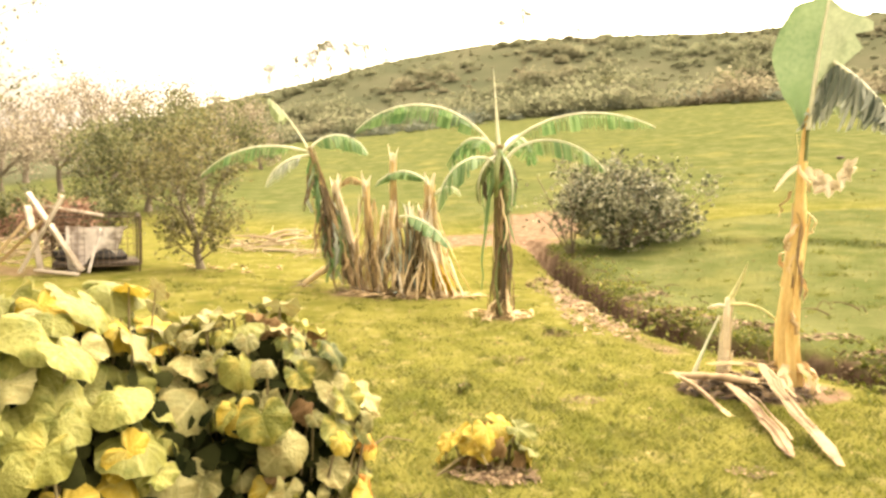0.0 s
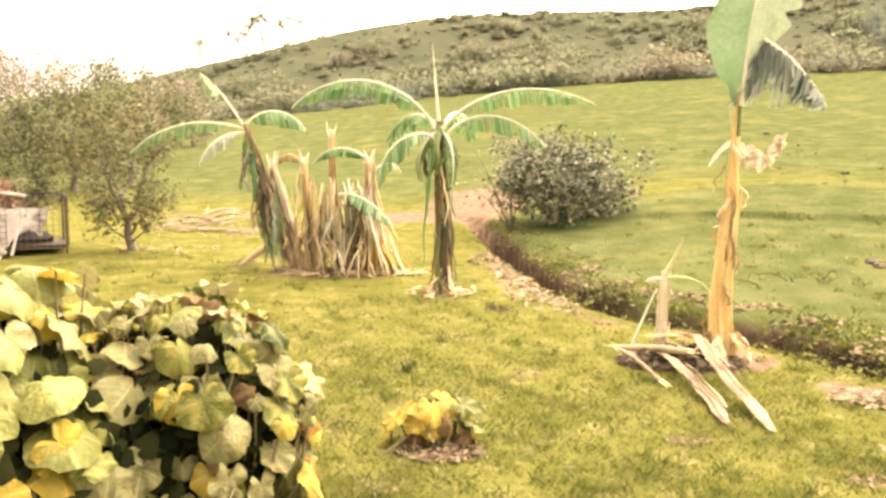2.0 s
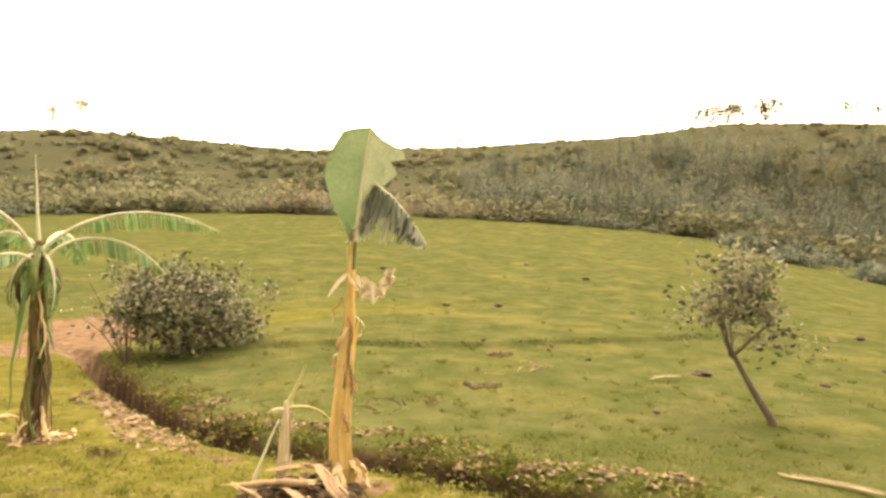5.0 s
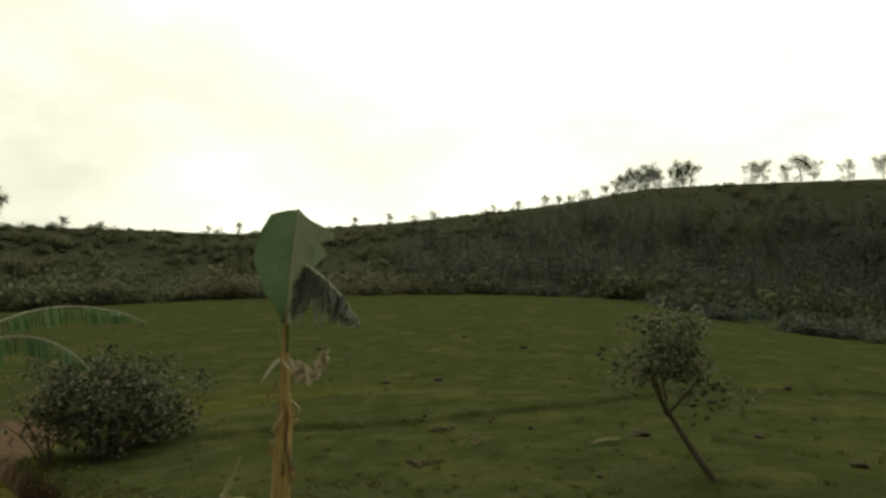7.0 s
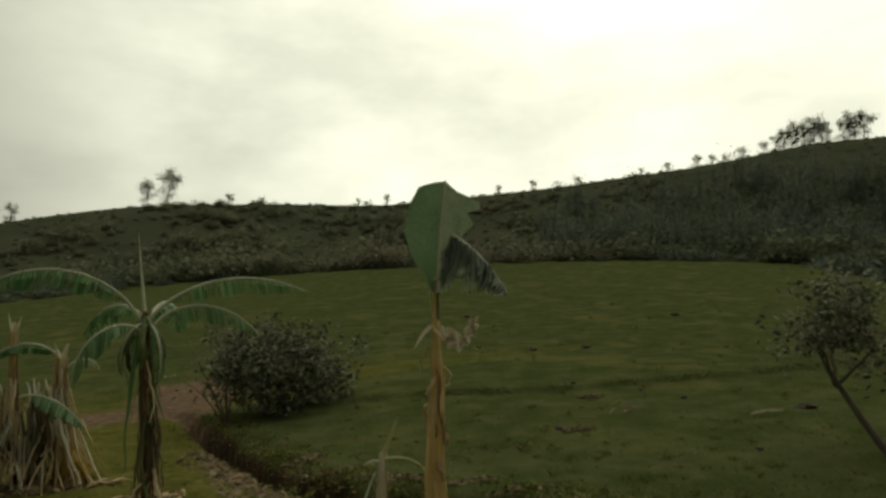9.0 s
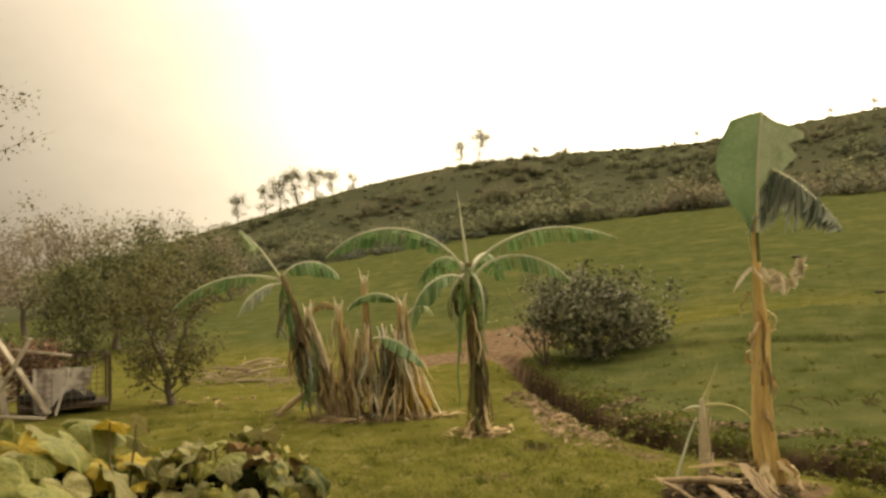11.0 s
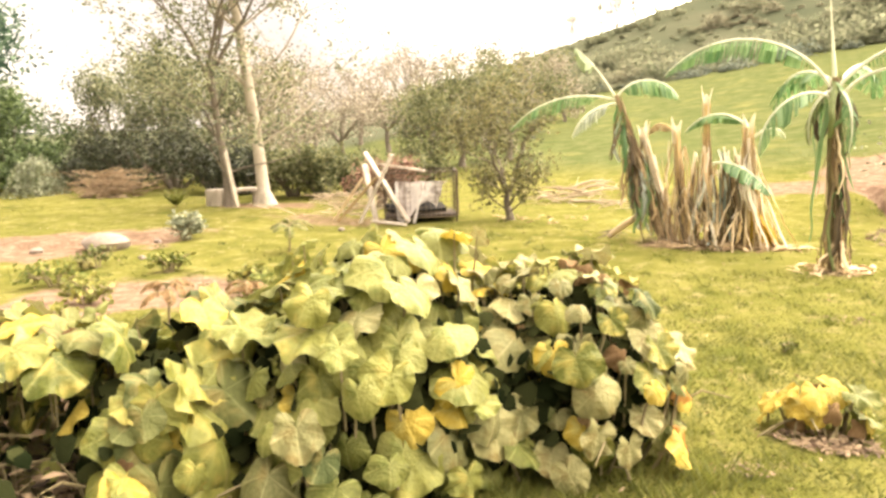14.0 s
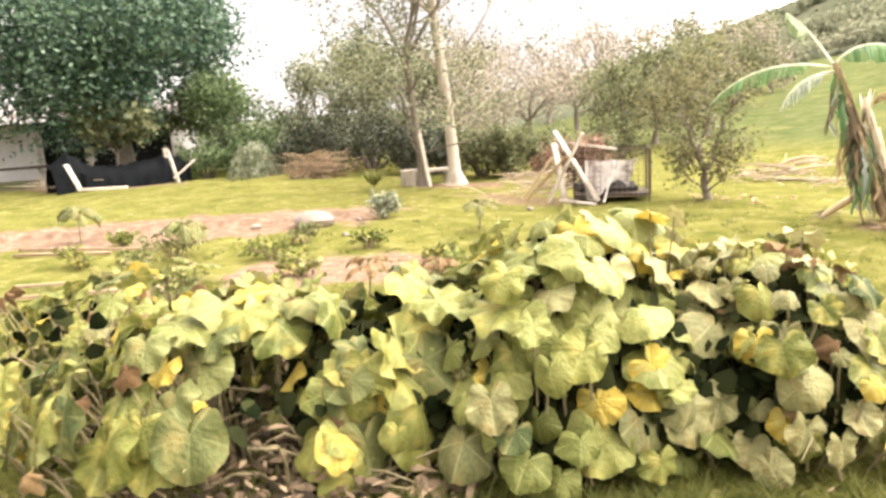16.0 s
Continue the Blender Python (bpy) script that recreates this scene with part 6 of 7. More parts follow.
THICKET = [  # azimuth, distance, height, kind
    (-47, 25, 3.9, 0), (-43.5, 24, 4.4, 0), (-40.5, 23, 4.0, 0), (-34.2, 21, 3.9, 1), (-24.5, 21.5, 2.9, 0), (-21.8, 22.5, 3.3, 0),
    (-18.2, 24, 3.6, 0), (-37, 25, 4.4, 1), (-31, 29, 4.0, 3), (-27.5, 32, 4.4, 3), (-24, 38, 5.8, 3), (-29.5, 42, 5.2, 3), (-20, 30, 4.2, 1), (-33, 38, 4.8, 3), (-16.5, 34, 4.0, 0), (-14, 40, 3.8, 1),
    (-22.2, 46, 6.6, 3), (-26, 50, 6.4, 3), (-18.2, 44, 5.6, 3),
]
for k, (a, r, h, kind) in enumerate(THICKET):
    x, y = polar(a, r)
    name_label = (("tree", "olive-leaved scrub tree in the thicket"), ("tree", "browning scrub tree in the thicket"), ("tree", "dark green tree behind the thicket"), ("tree", "thin pale distant tree with sparse leaves"))[kind]
    tree(name_label[0], name_label[1], "tree", on_ground(x, y), 200 + k, h, 0.04 + 0.018 * h, 0.2, 0.05 + 0.0026 * r, 20 if a < -38 else 11 if kind != 3 else 5, 0.14 + 0.02 * h, M_THICKET if a < -38 else (M_TREE, M_TREE_DRY, M_TREE_DARK, M_TREE_DRY)[kind], M_BARK, 4, spread=0.62, forks=3 + k % 3, group="thicket trees", bare=0.36 if a < -38 else 0.5, laterals=3)
HEDGE = [(-49, 22, 1.2, 1.3), (-46.3, 21.4, 1.3, 1.5), (-43.3, 20.4, 1.4, 1.6), (-40.6, 18.6, 1.3, 1.4), (-38.5, 18, 1.0, 1.1), (-35, 16.4, 0.9, 1.1), (-32.7, 15.8, 0.8, 0.95), (-30.4, 16.4, 0.8, 1.0), (-27, 17, 0.7, 0.8), (-24.5, 19.5, 0.9, 0.9)]
for k, (a, r, w, h) in enumerate(HEDGE):
    x, y = polar(a, r)
    dark = k < 5
    bush("bush", "dark dense bush under the trees" if dark else "yellow-green bush under the trees", "bush", on_ground(x, y), 300 + k, (w, w * 0.8, h), 3600, 0.09, M_HEDGE if dark else M_TREE, M_BARK, "thicket bushes", 12)
x, y = polar(-28.6, 14.5)
bush("bush", "reddish-brown dry bush behind the hutch", "bush", on_ground(x, y), 320, (0.95, 0.6, 1.0), 2200, 0.08, M_RUST, M_BARK, "thicket bushes", 10)
x, y = polar(-51.3, 24.5)
bush("bush", "round clipped dark green bush", "bush", on_ground(x, y), 321, (1.15, 0.9, 1.3), 4600, 0.1, M_TREE_GREEN, M_BARK, "thicket bushes", 14)


def weeping_bush(label, place, height, reach, n, seed):
    """Long thin shoots that rise from one foot, arch over and hang to the ground."""
    rng, rs = random.Random(seed), np.random.RandomState(seed)
    ob = thing("bush", label, "bush", place, group="thicket bushes")
    wood, leaf, pts = Geo(), Geo(), []
    for k in range(n):
        a, q = rng.uniform(0, 6.28), rng.uniform(0.35, 1.0)
        out = Vector((math.cos(a), math.sin(a), 0)) * reach * q
        top = height * rng.uniform(0.75, 1.0) * (1.1 - 0.3 * q)
        line = [out * u ** 1.3 + Vector((0, 0, top * (math.sin(math.pi * min(1.0, u * 0.95)) ** 0.6 if u < 0.5 else 1 - ((u - 0.5) / 0.5) ** 1.8))) for u in (0.02, 0.15, 0.3, 0.5, 0.65, 0.8, 0.9, 1.0)]
        wood.tube(line, [0.012, 0.01, 0.008, 0.006, 0.004, 0.003, 0.002, 0.002], 4)
        for i in range(2, 7):
            pts += [tuple(line[i].lerp(line[i + 1], rng.random())) for _ in range(7)]
    c = np.array(pts) + rs.normal(size=(len(pts), 3)) * 0.03
    leaf.leaves(c[c[:, 2] > 0.01], 0.11, rs, 0.3, upright=-1.2)
    part("shoots", wood, M_PETIOLE, ob)
    part("crown", leaf, M_PALE_BUSH, ob, smooth=False)
    return ob


x, y = polar(-55.6, 23.2)
bush("bush", "low green bush before the white wall", "bush", on_ground(x, y), 323, (1.0, 0.7, 1.05), 2600, 0.1, M_TREE_GREEN, M_BARK, "thicket bushes", 11)
weeping_bush("pale weeping bush with long hanging shoots", on_ground(*polar(-52.2, 21.5)), 1.05, 0.85, 110, 322)

# ---- the broad green tree and the shed under it ----
gt = tree("broad_tree", "broad dense dark green tree over the shed", "tree", on_ground(-22.9, 12.7), 51, 8.8, 0.28, 0.26, 0.17, 60, 0.5, M_TREE_DARK, M_BARK, 4, spread=0.95, forks=7, bare=0.2, laterals=4)
x, y = polar(-61.5, 24.0)
tree("tree", "young yellow-green tree before the shed", "tree", on_ground(x, y), 52, 2.9, 0.06, 0.3, 0.2, 26, 0.2, M_TREE, M_BARK, 3, spread=0.6)
x, y = polar(-54.0, 26.0)
tree("tree", "leafy green tree standing beside the house", "tree", on_ground(x, y), 53, 3.9, 0.07, 0.16, 0.12, 34, 0.25, M_TREE_GREEN, M_BARK, 4, spread=0.75, forks=6)
x, y = polar(-53.7, 24.6)
bush("bush", "leafy green bush growing beside the house", "bush", on_ground(x, y), 324, (1.35, 1.0, 1.7), 4200, 0.11, M_TREE_GREEN, M_BARK, "thicket bushes", 13, 10)
shed = thing("house", "low grey house with a sheet roof and dark open porch", "house", on_ground(-27.6, 12.6), 62)
Wd, Dp, Ht = 10.0, 4.0, 2.05
part("wall", Geo().box((-2.75, -0.05, Ht / 2), (4.9, 0.15, Ht)), M_WALL, shed, "pale grey plastered wall")
part("wall", Geo().box((4.5, -0.05, Ht / 2), (0.9, 0.15, Ht)), M_WALL, shed, "white plastered end wall")
part("wall", Geo().box((0, Dp, Ht / 2), (Wd, 0.15, Ht)), M_WALL, shed)
part("wall", Geo().box((-Wd / 2, Dp / 2, Ht / 2), (0.15, Dp - 0.4, Ht)), M_WALL, shed)
part("wall", Geo().box((Wd / 2, Dp / 2, Ht / 2), (0.15, Dp - 0.4, Ht)), M_WALL, shed)
# the open porch's shade is put into this wall's near-black colour
part("inner_wall", Geo().box((0.7, 1.6, Ht / 2), (8.3, 0.12, Ht)), M_INSIDE_SHADE, shed, "dark porch interior")
roof = part("roof", Geo().box((0, Dp / 2 - 0.3, Ht + 0.30), (Wd, Dp + 1.5, 0.05), (8, 0, 0)), M_WOOD_DARK, shed)
sheet = Geo()
for k in range(6):
    sheet.box((-0.225 + 0.09 * k, 0, 0.006 * (k % 2)), (0.092, Dp + 1.6, 0.012))
first = part("roof_sheet", sheet, M_ROOF, roof, "rusty corrugated sheet")
first.matrix_basis = pose(-Wd / 2 + 0.25, Dp / 2 - 0.3, Ht + 0.345, 8, 0, 0)
for k in range(1, 21):
    ob = new("roof_sheet", first.data)
    ob.parent = roof
    ob.matrix_basis = pose(-Wd / 2 + 0.25 + 0.475 * k, Dp / 2 - 0.3, Ht + 0.345 + 0.004 * (k % 2), 8, 0, 0)
for x in (-0.4, 1.1, 2.5):
    part("post", Geo().tube([(x, -0.6, 0), (x, -0.6, Ht)], [0.06, 0.055], 8), M_BOARD, shed)
tarp = thing("tarp_heap", "heap covered by a blue-grey tarpaulin before the porch", "tarpaulin", on_ground(-19.9, 11.9), 60)
part("tarpaulin", Geo().blob((0, 0, 0.2), (0.7, 0.4, 0.34), random.Random(8), 0.3, 9, 16), M_TARP, tarp)
# a low near-black sheet, added to make the dark band before the porch
sheeting = thing("plastic_sheeting", "crumpled black plastic sheeting over a low timber heap", "plastic sheet", on_ground(-21.0, 11.2))
rng = random.Random(27)
start, stop = Vector((polar(-66.0, 22.6)[0], polar(-66.0, 22.6)[1], 0)), Vector((polar(-57.3, 23.4)[0], polar(-57.3, 23.4)[1], 0))
base = Vector(on_ground(-21.0, 11.2))
out = Vector((stop.y - start.y, start.x - stop.x, 0)).normalized()
verts, faces, rows, cols = [], [], 9, 34
for i in range(cols):
    u = i / (cols - 1)
    top = 0.62 + 0.42 * math.exp(-((u - 0.13) / 0.1) ** 2) + 0.14 * math.exp(-((u - 0.85) / 0.14) ** 2) + rng.uniform(-0.05, 0.05)
    for k in range(rows):
        b = math.pi * k / (rows - 1)
        q = start.lerp(stop, u) + out * 0.7 * math.cos(b) * (1 + rng.uniform(-0.1, 0.1))
        verts.append(Vector((q.x, q.y, gz(q.x, q.y) - 0.02 + top * math.sin(b) ** 0.6 + (rng.uniform(-0.04, 0.04) if 0 < k < rows - 1 else 0))) - base)
for i in range(cols - 1):
    for k in range(rows - 1):
        faces.append((i * rows + k, i * rows + k + 1, (i + 1) * rows + k + 1, (i + 1) * rows + k))
part("sheet", Geo().add(verts, faces), M_BLACK_SHEET, sheeting)
board("pale board leaning on the black sheeting", gp(*polar(-64.9, 21.4), 0.80), gp(*polar(-64.2, 21.3), 0.1), 0.26, 0.03, M_BOARD, 34, group="boards by the house")
board("pale thin post standing by the sheeting", gp(*polar(-58.2, 21.9), 0.95), gp(*polar(-57.7, 21.8), 0.0), 0.1, 0.05, M_BOARD, 35, group="boards by the house")
board("pale pole propped against the post", gp(*polar(-56.4, 21.9), 0.62), gp(*polar(-58.0, 21.7), 0.15), 0.08, 0.04, M_BOARD, 36, group="boards by the house")
table = thing("work_bench", "dark wooden work bench before the house", "bench", on_ground(-24.9, 9.9), 62)
part("top", Geo().box((0, 0, 0.62), (2.2, 0.7, 0.07)), M_WOOD_DARK, table)
for x in (-0.9, 0.9):
    for y in (-0.25, 0.25):
        part("leg", Geo().box((x, y, 0.3), (0.08, 0.08, 0.6)), M_BOARD, table)
board("pale board propped against the house", (-24.0, 12.2, 1.1), (-23.4, 11.6, 0.0), 0.2, 0.04, M_BOARD, 31, group="boards by the house")
board("pale board propped against the house", (-20.9, 12.9, 0.95), (-20.4, 12.6, 0.0), 0.12, 0.04, M_BOARD, 32, group="boards by the house")
board("long pale board on the ground by the house", gp(*polar(-64.4, 20.9), 0.16), gp(*polar(-61.2, 20.7), 0.12), 0.16, 0.06, M_BOARD, 33, group="boards by the house")


# ---- the hill ----
def scatter_bushes(geo, rs, az, r, size, n_leaf, leaf, tall=0.7):
    x, y = r * np.sin(np.radians(az)), r * np.cos(np.radians(az))
    z = ground_z(x, y)
    for i in range(len(az)):
        s = size[i]
        g = rs.normal(size=(n_leaf, 3))
        g *= (rs.uniform(0.3, 1.2, n_leaf) / np.linalg.norm(g, axis=1))[:, None]
        g = g * (s, s, s * tall * rs.uniform(0.7, 1.2))
        g[:, 2] = np.abs(g[:, 2])
        geo.leaves(g + (x[i], y[i], z[i]), leaf * (0.6 + 0.4 * s), rs, 0.8, flat=0.5)


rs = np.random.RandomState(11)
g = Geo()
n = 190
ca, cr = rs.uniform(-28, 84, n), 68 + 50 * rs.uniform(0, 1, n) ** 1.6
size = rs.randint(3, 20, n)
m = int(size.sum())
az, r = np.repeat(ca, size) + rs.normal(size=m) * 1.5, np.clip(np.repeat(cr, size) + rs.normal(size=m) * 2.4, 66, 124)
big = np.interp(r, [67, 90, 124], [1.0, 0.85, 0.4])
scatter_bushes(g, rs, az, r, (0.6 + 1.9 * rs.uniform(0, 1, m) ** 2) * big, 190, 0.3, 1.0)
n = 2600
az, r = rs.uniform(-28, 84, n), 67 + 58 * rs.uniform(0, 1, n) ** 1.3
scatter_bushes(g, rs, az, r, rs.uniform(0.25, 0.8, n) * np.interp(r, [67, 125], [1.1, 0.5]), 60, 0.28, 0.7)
tagged(mesh_object("hill_scrub", g, M_SCRUB_HAZED, False), "brownish green scrub covering the hillside", "scrub", kind="stuff")
g = Geo()
n = 640
az = 34 + 50 * rs.uniform(0, 1, n) ** 0.8
r = 70 + 34 * rs.uniform(0, 1, n) ** 1.2
x, y = r * np.sin(np.radians(az)), r * np.cos(np.radians(az))
z = ground_z(x, y)
for i in range(n):
    h = rs.uniform(2.2, 5.2)
    g.tube([(x[i], y[i], z[i] - 0.1), (x[i] + rs.uniform(-0.2, 0.2), y[i], z[i] + h * 0.6), (x[i] + rs.uniform(-0.4, 0.4), y[i], z[i] + h)], [0.10, 0.07, 0.03], 4)
    c = rs.normal(size=(240, 3)) * (0.13 * h + 0.2, 0.13 * h + 0.2, 0.21 * h) + (x[i], y[i], z[i] + h * 0.6)
    g.leaves(c, 0.23, rs, 0.7, flat=0.5)
tagged(mesh_object("hill_woods", g, M_FOREST_HAZED, False), "dark thin woods on the far hillside", "woods", kind="stuff")
g = Geo()
n = 150
az, r = rs.uniform(-14, 74, n), 65 + 9 * rs.uniform(0, 1, n) ** 1.5
scatter_bushes(g, rs, az, r, 0.35 + 1.7 * rs.uniform(0, 1, n) ** 2.2, 240, 0.22)
az, r = rs.uniform(52, 76, 46), rs.uniform(46, 66, 46)
r = np.maximum(r, np.interp(az, [52, 58, 76], [66, 52, 40]))
scatter_bushes(g, rs, az, r, rs.uniform(0.7, 1.7, 46), 240, 0.24)
tagged(mesh_object("pasture_hedge", g, M_FOREST_HAZED, False), "line of dark bushes along the pasture's top", "hedge", kind="stuff")

RIDGE_TREES = [(-13.2, 5.0), (-11.2, 5.5), (-10.2, 6.5), (-8.8, 7.0), (-7.4, 6.0), (-6.1, 5.0), (-4.6, 3.5), (4.0, 5.0), (5.3, 6.6), (9.7, 2.8), (12.2, 2.2), (19.5, 2.2), (21.8, 3.0), (30.5, 2.6), (33.2, 3.0),
               (36.8, 2.6), (41.5, 2.6), (43.5, 3.0), (45.5, 3.6), (46.6, 3.0), (48.8, 3.4), (51.5, 5.0), (52.4, 6.2), (52.8, 5.2), (53.5, 6.4), (54.3, 4.4), (55.3, 5.2), (56.0, 6.8), (56.5, 6.0), (51.0, 4.0), (52.0, 5.0), (53.1, 4.4), (53.9, 5.4), (55.7, 4.6), (50.2, 3.4), (47.6, 2.8), (60.8, 5.4), (61.5, 5.8), (63.0, 4.4), (64.0, 6.4), (64.8, 5.6), (67.0, 5.0), (69, 5.6), (71, 5.0)]
kinds = {}
for k, (a, h) in enumerate(RIDGE_TREES):
    h *= 0.8 if a > 18 else 1.0
    x, y = polar(a, 129.0)
    if k % 5 not in kinds or k < 5:
        kinds[k % 5] = tree("ridge_tree", "thin wind-bent tree on the hill's crest", "tree", on_ground(x, y, 0.2), 400 + k, 4.0, 0.08, 0.45, 0.16, 4, 0.2, M_TREE, M_BARK, 4, spread=0.42, forks=3, bare=0.5, laterals=5, group="ridge trees", lean=(0.1 * (k % 3 - 1), 0))
        kinds[k % 5].scale = (h / 4.0,) * 3
    else:
        ob = copy_thing(kinds[k % 5], pose(*on_ground(x, y, 0.2), 0, 0, 67 * k))
        ob.scale = (h / 4.0,) * 3
for k, (a, r, h) in enumerate(((57.5, 96, 5), (60.5, 92, 4.2), (46, 84, 3.4), (41.5, 80, 3.0), (20.5, 76, 3.0), (33, 78, 2.6), (64, 74, 4), (12, 84, 2.8))):
    x, y = polar(a, r)
    ob = copy_thing(kinds[k % 5], pose(*on_ground(x, y, 0.1), 0, 0, 50 * k))
    ob.scale = (h / 4.0,) * 3
    tagged(ob, "thin pale tree standing on the hillside", group="hillside trees")

# ---- things lying on the pasture ----
rng = random.Random(44)
for k, (a, r) in enumerate(((33.0, 18.0), (37, 18.3), (41, 13.2), (44, 12.5), (36, 13.5), (52, 12.0), (60, 12.5), (66, 11), (47, 18.5), (28, 27), (23.5, 31), (56, 22), (62, 19), (30, 24), (39, 30), (49, 9.4), (63.5, 15), (43.5, 26), (35, 10.4), (57, 16))):
    x, y = polar(a, r)
    s = rng.uniform(0.025, 0.075) * (1 + r / 40)
    ob = thing("clod", "dark clod of earth on the pasture", "clod", on_ground(x, y), rng.uniform(0, 180), "clods on the pasture")
    part("body", Geo().blob((0, 0, s * 0.25), (s * 1.5, s * 1.0, s * 0.6), random.Random(k), 0.45, 5, 8), M_WOOD_DARK, ob)
cut_sheath("fallen_stick", "pale stick lying on the pasture", gp(*polar(48.4, 11.2), 0.04), gp(*polar(50.6, 11.4), 0.07), 0.025, 21, M_BRANCH_DEAD)
cut_sheath("fallen_stick", "long pale stick lying on the pasture", gp(*polar(57.0, 7.4), 0.03), gp(*polar(63.5, 7.2), 0.05), 0.028, 22, M_BRANCH_DEAD)
branch_pile("scatter of pale twigs on the pasture", *polar(39.5, 11.4), 0.5, 0.3, 0.05, 9, 31, M_BRANCH_DEAD, (0.15, 0.4), "twigs")
branch_pile("scatter of brown twigs above the ditch", *polar(31.5, 9.2), 0.6, 0.3, 0.03, 8, 32, M_LITTER, (0.15, 0.4), "twigs")
branch_pile("pale dry stalks lying beside the ditch", 1.78, 8.3, 0.4, 0.9, 0.01, 26, 34, M_DRY, (0.06, 0.2), "twigs", bow=0.012)
branch_pile("dead stalks along the ditch", 2.5, 9.5, 0.7, 1.6, 0.03, 34, 33, M_LITTER, (0.08, 0.24), "twigs", bow=0.03)

# ---- weeds and dead growth on the ditch bank ----
rs = np.random.RandomState(3)
line = np.array(DITCH)
seg = rs.randint(1, len(line) - 1, 12000)
t = rs.random_sample(12000)[:, None]
p = line[seg] * (1 - t) + line[np.minimum(seg + 1, len(line) - 1)] * t
d = line[np.minimum(seg + 1, len(line) - 1)] - line[seg]
nrm = np.stack([-d[:, 1], d[:, 0]], 1) / (np.linalg.norm(d, axis=1)[:, None] + 1e-9)
off = np.where(rs.random_sample(12000) < 0.88, np.abs(rs.normal(size=12000)) * 0.26 + 0.06, -np.abs(rs.normal(size=12000)) * 0.14 - 0.26)
clump = wobble(p[:, 0], p[:, 1], 4.0) + rs.normal(size=12000) * 0.25 > -0.15
q = (p + nrm * off[:, None])[clump]
h = rs.uniform(0.0, 0.09, len(q)) * np.clip(0.7 + wobble(q[:, 0], q[:, 1], 3.0), 0.1, 2)
pts = np.column_stack([q, ground_z(q[:, 0], q[:, 1]) + h])
sel = rs.random_sample(len(pts)) + 0.5 * wobble(q[:, 0], q[:, 1], 1.7) < 0.82
tagged(mesh_object("bank_weeds", Geo().leaves(pts[sel], 0.05, rs, 0.5, 0.5), M_BANK_WEED, False), "low green weeds on the ditch bank", "weeds", kind="stuff")
tagged(mesh_object("bank_litter", Geo().leaves(pts[~sel], 0.06, rs, 0.25, 0.3), M_LITTER, False), "brown dead stalks on the ditch bank", "litter", kind="stuff")

for k in range(13):
    u = 0.6 + k * 0.56
    i, f = int(u) + 2, u - int(u)
    if i + 1 >= len(DITCH):
        break
    a, b = Vector(DITCH[i]), Vector(DITCH[i + 1])
    q = a.lerp(b, f) + Vector((a.y - b.y, b.x - a.x)).normalized() * (0.42 + 0.2 * math.sin(5 * k))
    litter_heap("dead_growth", "low clump of dead brown stalks on the ditch bank", q.x, q.y, 0.3 + 0.12 * (k % 3), 0.16, 0.06, 90, 140 + k, M_LITTER, (0.015, 0.05))

# ---- grass ----
def grass_patch(name, label, n, az, rr, height, width, seed, mat, lean=0.6):
    rs = np.random.RandomState(seed)
    a = np.radians(rs.uniform(az[0], az[1], n))
    r = np.sqrt(rs.uniform(rr[0] ** 2, rr[1] ** 2, n) if rr[1] < 6 else (rr[0] + (rr[1] - rr[0]) * rs.uniform(0, 1, n) ** 1.2) ** 2)
    a = a + rs.normal(size=n) * 0.12
    x, y = r * np.sin(a), r * np.cos(a)
    ok = (r > rr[0] * rs.uniform(0.6, 2.6, n)) & (soil_at(x, y) + rs.uniform(-0.25, 0.25, n) < 0.35) & (wobble(x, y, 2.2) + 0.5 * wobble(x, y, 7.0) + rs.uniform(-0.6, 0.6, n) > -0.45)
    x, y = x[ok], y[ok]
    z = ground_z(x, y) - 0.004
    n = len(x)
    tuft = 0.6 + 0.6 * np.clip(wobble(x, y, 5.0) + 0.5, 0, 1.4)
    h = height * rs.uniform(0.5, 1.3, n) * tuft
    w = width * rs.uniform(0.7, 1.3, n)
    b = rs.uniform(0, 2 * np.pi, n)
    c = rs.uniform(0, 2 * np.pi, n)
    base = np.stack([x, y, z], 1)
    s = np.stack([np.cos(b), np.sin(b), 0 * b], 1) * w[:, None]
    tip = base + np.stack([np.cos(c) * h * lean, np.sin(c) * h * lean, h], 1)
    verts = np.stack([base - s, base + s, tip], 1).reshape(-1, 3)
    me = bpy.data.meshes.new(name)
    me.from_pydata(verts.tolist(), [], np.arange(3 * n).reshape(-1, 3).tolist())
    me.materials.append(mat)
    return tagged(new(name, me), label, "grass", kind="stuff")


grass_patch("lawn_grass", "short yellow-green lawn grass", 152000, (-75, 62), (0.8, 8.0), 0.03, 0.005, 1, M_GRASS, 1.2)
grass_patch("lawn_grass_near", "short yellow-green grass underfoot", 110000, (-180, 180), (0.1, 5.9), 0.03, 0.005, 3, M_GRASS, 1.2)
grass_patch("lawn_grass_far", "short yellow-green grass across the lawn", 80000, (-72, 66), (7.5, 22), 0.022, 0.010, 2, M_GRASS, 1.8)


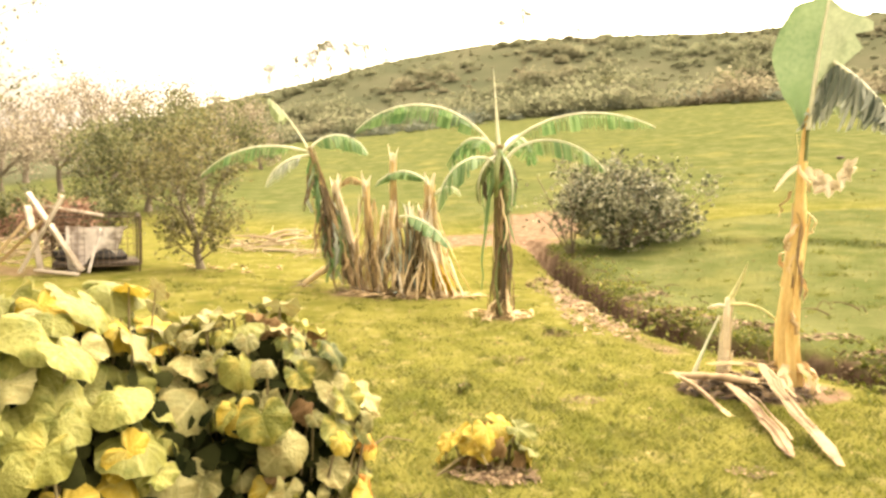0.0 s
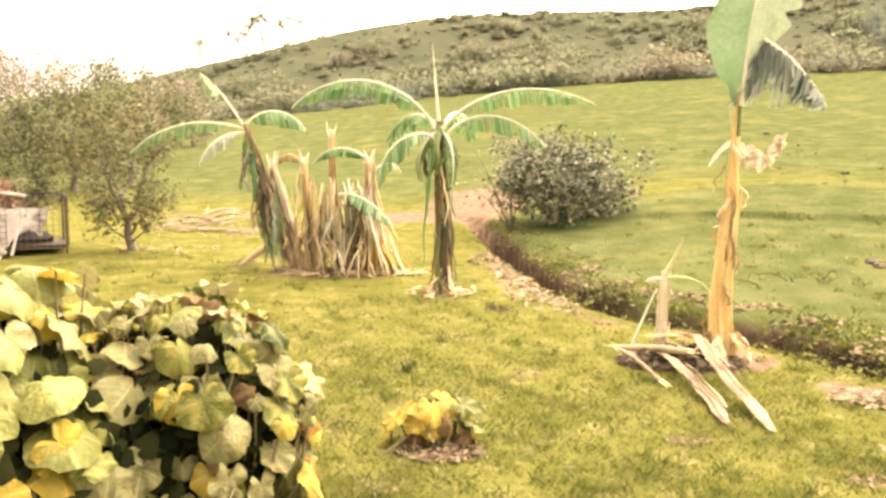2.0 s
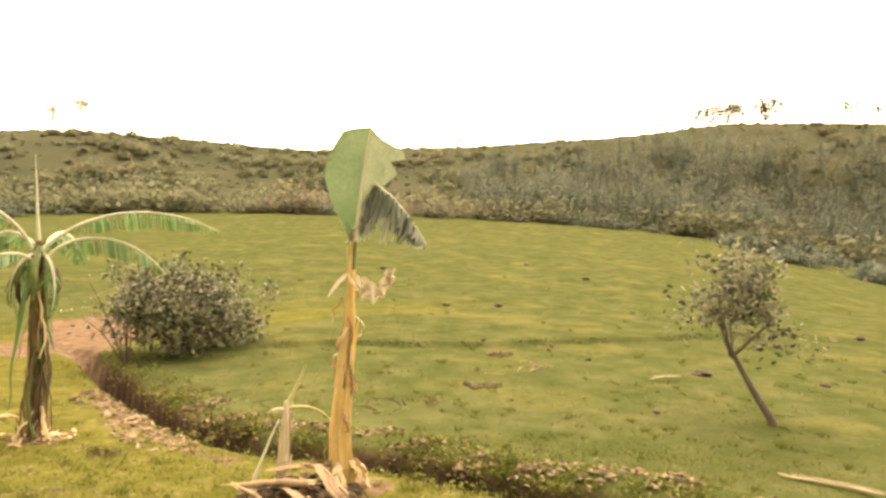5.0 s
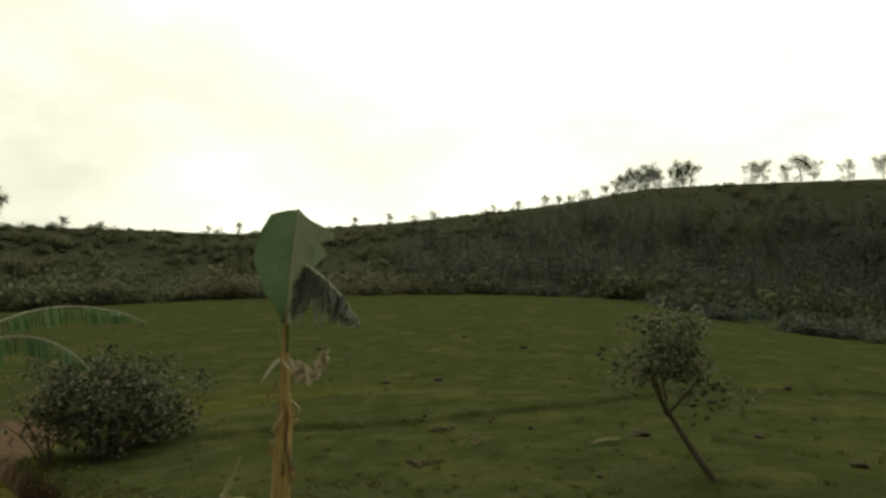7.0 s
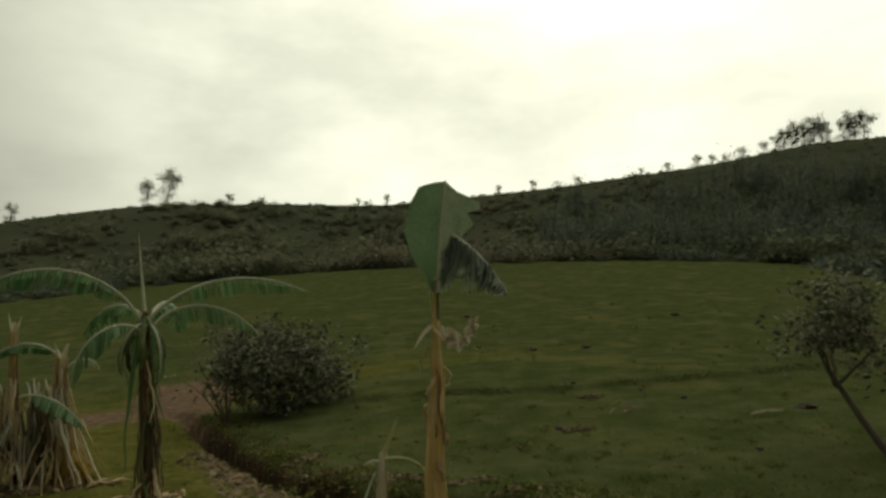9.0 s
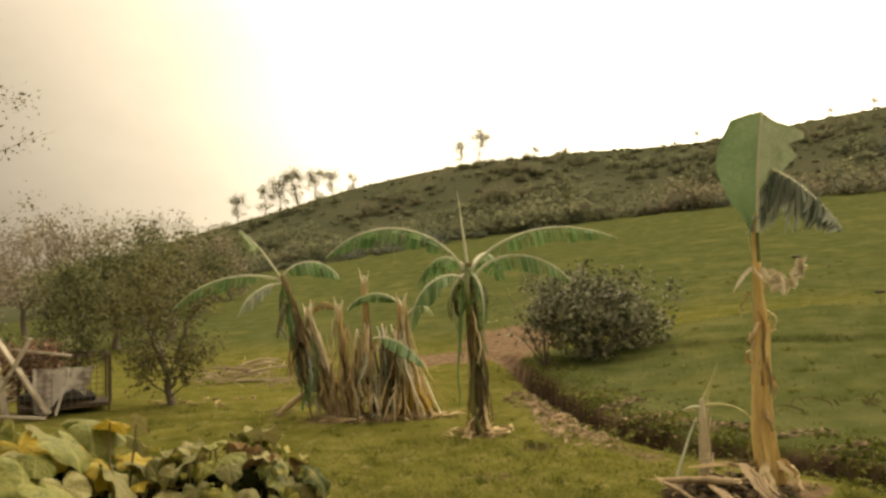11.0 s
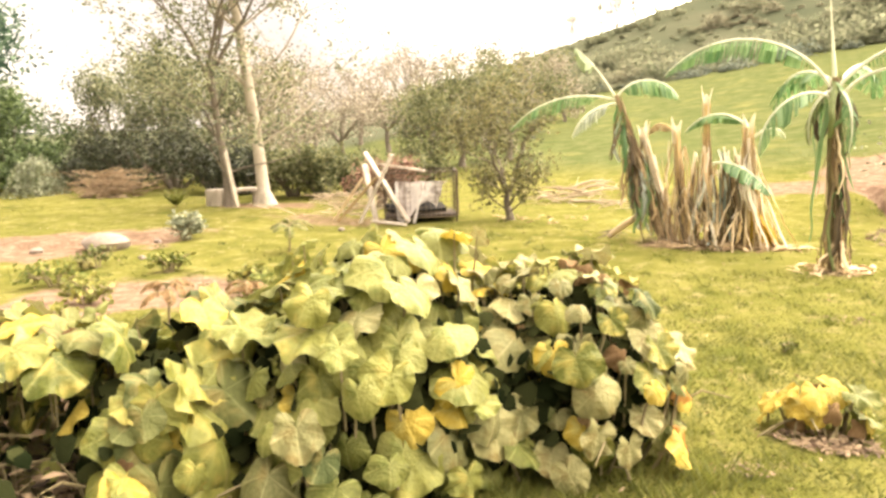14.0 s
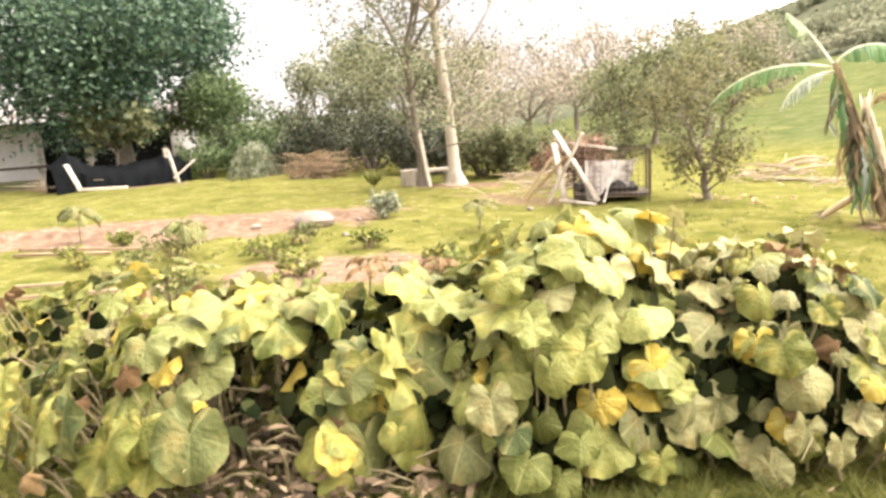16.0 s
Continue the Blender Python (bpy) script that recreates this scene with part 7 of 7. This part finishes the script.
def tufts(name, label, n, az, rr, height, seed, mat, blades=22):
    """Separate tussocks of longer grass."""
    rs = np.random.RandomState(seed)
    a, r = np.radians(rs.uniform(az[0], az[1], n)), rr[0] + (rr[1] - rr[0]) * rs.uniform(0, 1, n) ** 1.3
    x, y = np.repeat(r * np.sin(a), blades), np.repeat(r * np.cos(a), blades)
    size = np.repeat(rs.uniform(0.5, 1.5, n), blades)
    m = len(x)
    x, y = x + rs.normal(size=m) * 0.035 * size, y + rs.normal(size=m) * 0.035 * size
    base = np.stack([x, y, ground_z(x, y) - 0.004], 1)
    b, c, h = rs.uniform(0, 6.28, m), rs.uniform(0, 6.28, m), height * size * rs.uniform(0.6, 1.2, m)
    s = np.stack([np.cos(b), np.sin(b), 0 * b], 1) * 0.004 * size[:, None]
    tip = base + np.stack([np.cos(c) * h * 0.8, np.sin(c) * h * 0.8, h], 1)
    me = bpy.data.meshes.new(name)
    me.from_pydata(np.stack([base - s, base + s, tip], 1).reshape(-1, 3).tolist(), [], np.arange(3 * m).reshape(-1, 3).tolist())
    me.materials.append(mat)
    return tagged(new(name, me), label, "grass", kind="stuff")


tufts("grass_tufts", "darker tufts of longer grass in the lawn", 900, (-66, 60), (1.9, 11), 0.05, 5, M_TUFT)
tufts("near_tufts", "dark green tufts of grass in the nearest lawn", 1500, (-64, 58), (1.7, 5.5), 0.032, 7, M_TUFT, 14)
tufts("pasture_tufts", "dark tufts of longer grass on the pasture", 260, (12, 75), (8, 30), 0.06, 6, M_TUFT, 26)
rs = np.random.RandomState(15)
a = rs.uniform(18, 72, 900)
a = a[np.sin(a * 1.3) + np.sin(a * 0.47 + 1) + rs.uniform(-0.8, 0.8, len(a)) > -0.4]
r = terrace_r(a) + rs.normal(size=len(a)) * 0.07
q = np.stack([r * np.sin(np.radians(a)), r * np.cos(np.radians(a))], 1)
r = r + 0.15 * wobble(q[:, 0], q[:, 1], 0.5)
q = np.stack([r * np.sin(np.radians(a)), r * np.cos(np.radians(a))], 1)
tagged(mesh_object("terrace_weeds", Geo().leaves(np.column_stack([q, ground_z(q[:, 0], q[:, 1]) + 0.01]), 0.06, rs, 0.35, 0.0), M_TUFT, False), "dark rough growth along a low terrace edge", "weeds", kind="stuff")
tufts("mound_grass", "longer grass at the foot of the gourd leaves", 480, (-62, -2), (1.9, 3.4), 0.085, 8, M_GRASS, 26)
for k, (x, y, s) in enumerate(((1.72, 3.89, 0.13), (1.02, 5.12, 0.16), (-0.04, 3.35, 0.12), (1.2, 7.2, 0.2), (0.6, 6.2, 0.18), (2.45, 3.35, 0.14))):
    litter_heap("leaf_heap", "small patch of dead brown leaves in the lawn", x, y, s, s * 0.6, 0.005, 70, 90 + k, M_LITTER, (0.006, 0.018))
for k, (x, y, s, mat) in enumerate(((0.14, 5.25, 0.13, M_TUFT), (1.15, 7.25, 0.16, M_BANK_WEED), (-0.75, 4.9, 0.1, M_TUFT))):
    bush("weed", "low dull green weed in the lawn", "weed", on_ground(x, y), 70 + k, (s, s * 0.7, s * 0.55), 110, 0.035, mat, M_VINE, "garden weeds", 5)
for k, (a, r) in enumerate(((36.3, 10.3), (37.3, 12.6))):
    litter_heap("leaf_heap", "low mound of grey-brown dead growth on the pasture", *polar(a, r), 0.26, 0.12, 0.05, 80, 120 + k, M_DRY_SHADE, (0.015, 0.05))
rs = np.random.RandomState(9)
a, r = np.radians(rs.uniform(-68, 62, 4200)), 1.9 + 12 * rs.uniform(0, 1, 4200) ** 1.2
q = np.stack([r * np.sin(a), r * np.cos(a)], 1)
q = q[wobble(q[:, 0], q[:, 1], 1.6) + rs.uniform(-0.5, 0.5, len(q)) > -0.1]
tagged(mesh_object("lawn_litter", Geo().leaves(np.column_stack([q, ground_z(q[:, 0], q[:, 1]) + 0.012]), 0.032, rs, 0.3, -0.2), M_PEEL, False), "pale bits of dry leaf scattered on the lawn", "litter", kind="stuff")
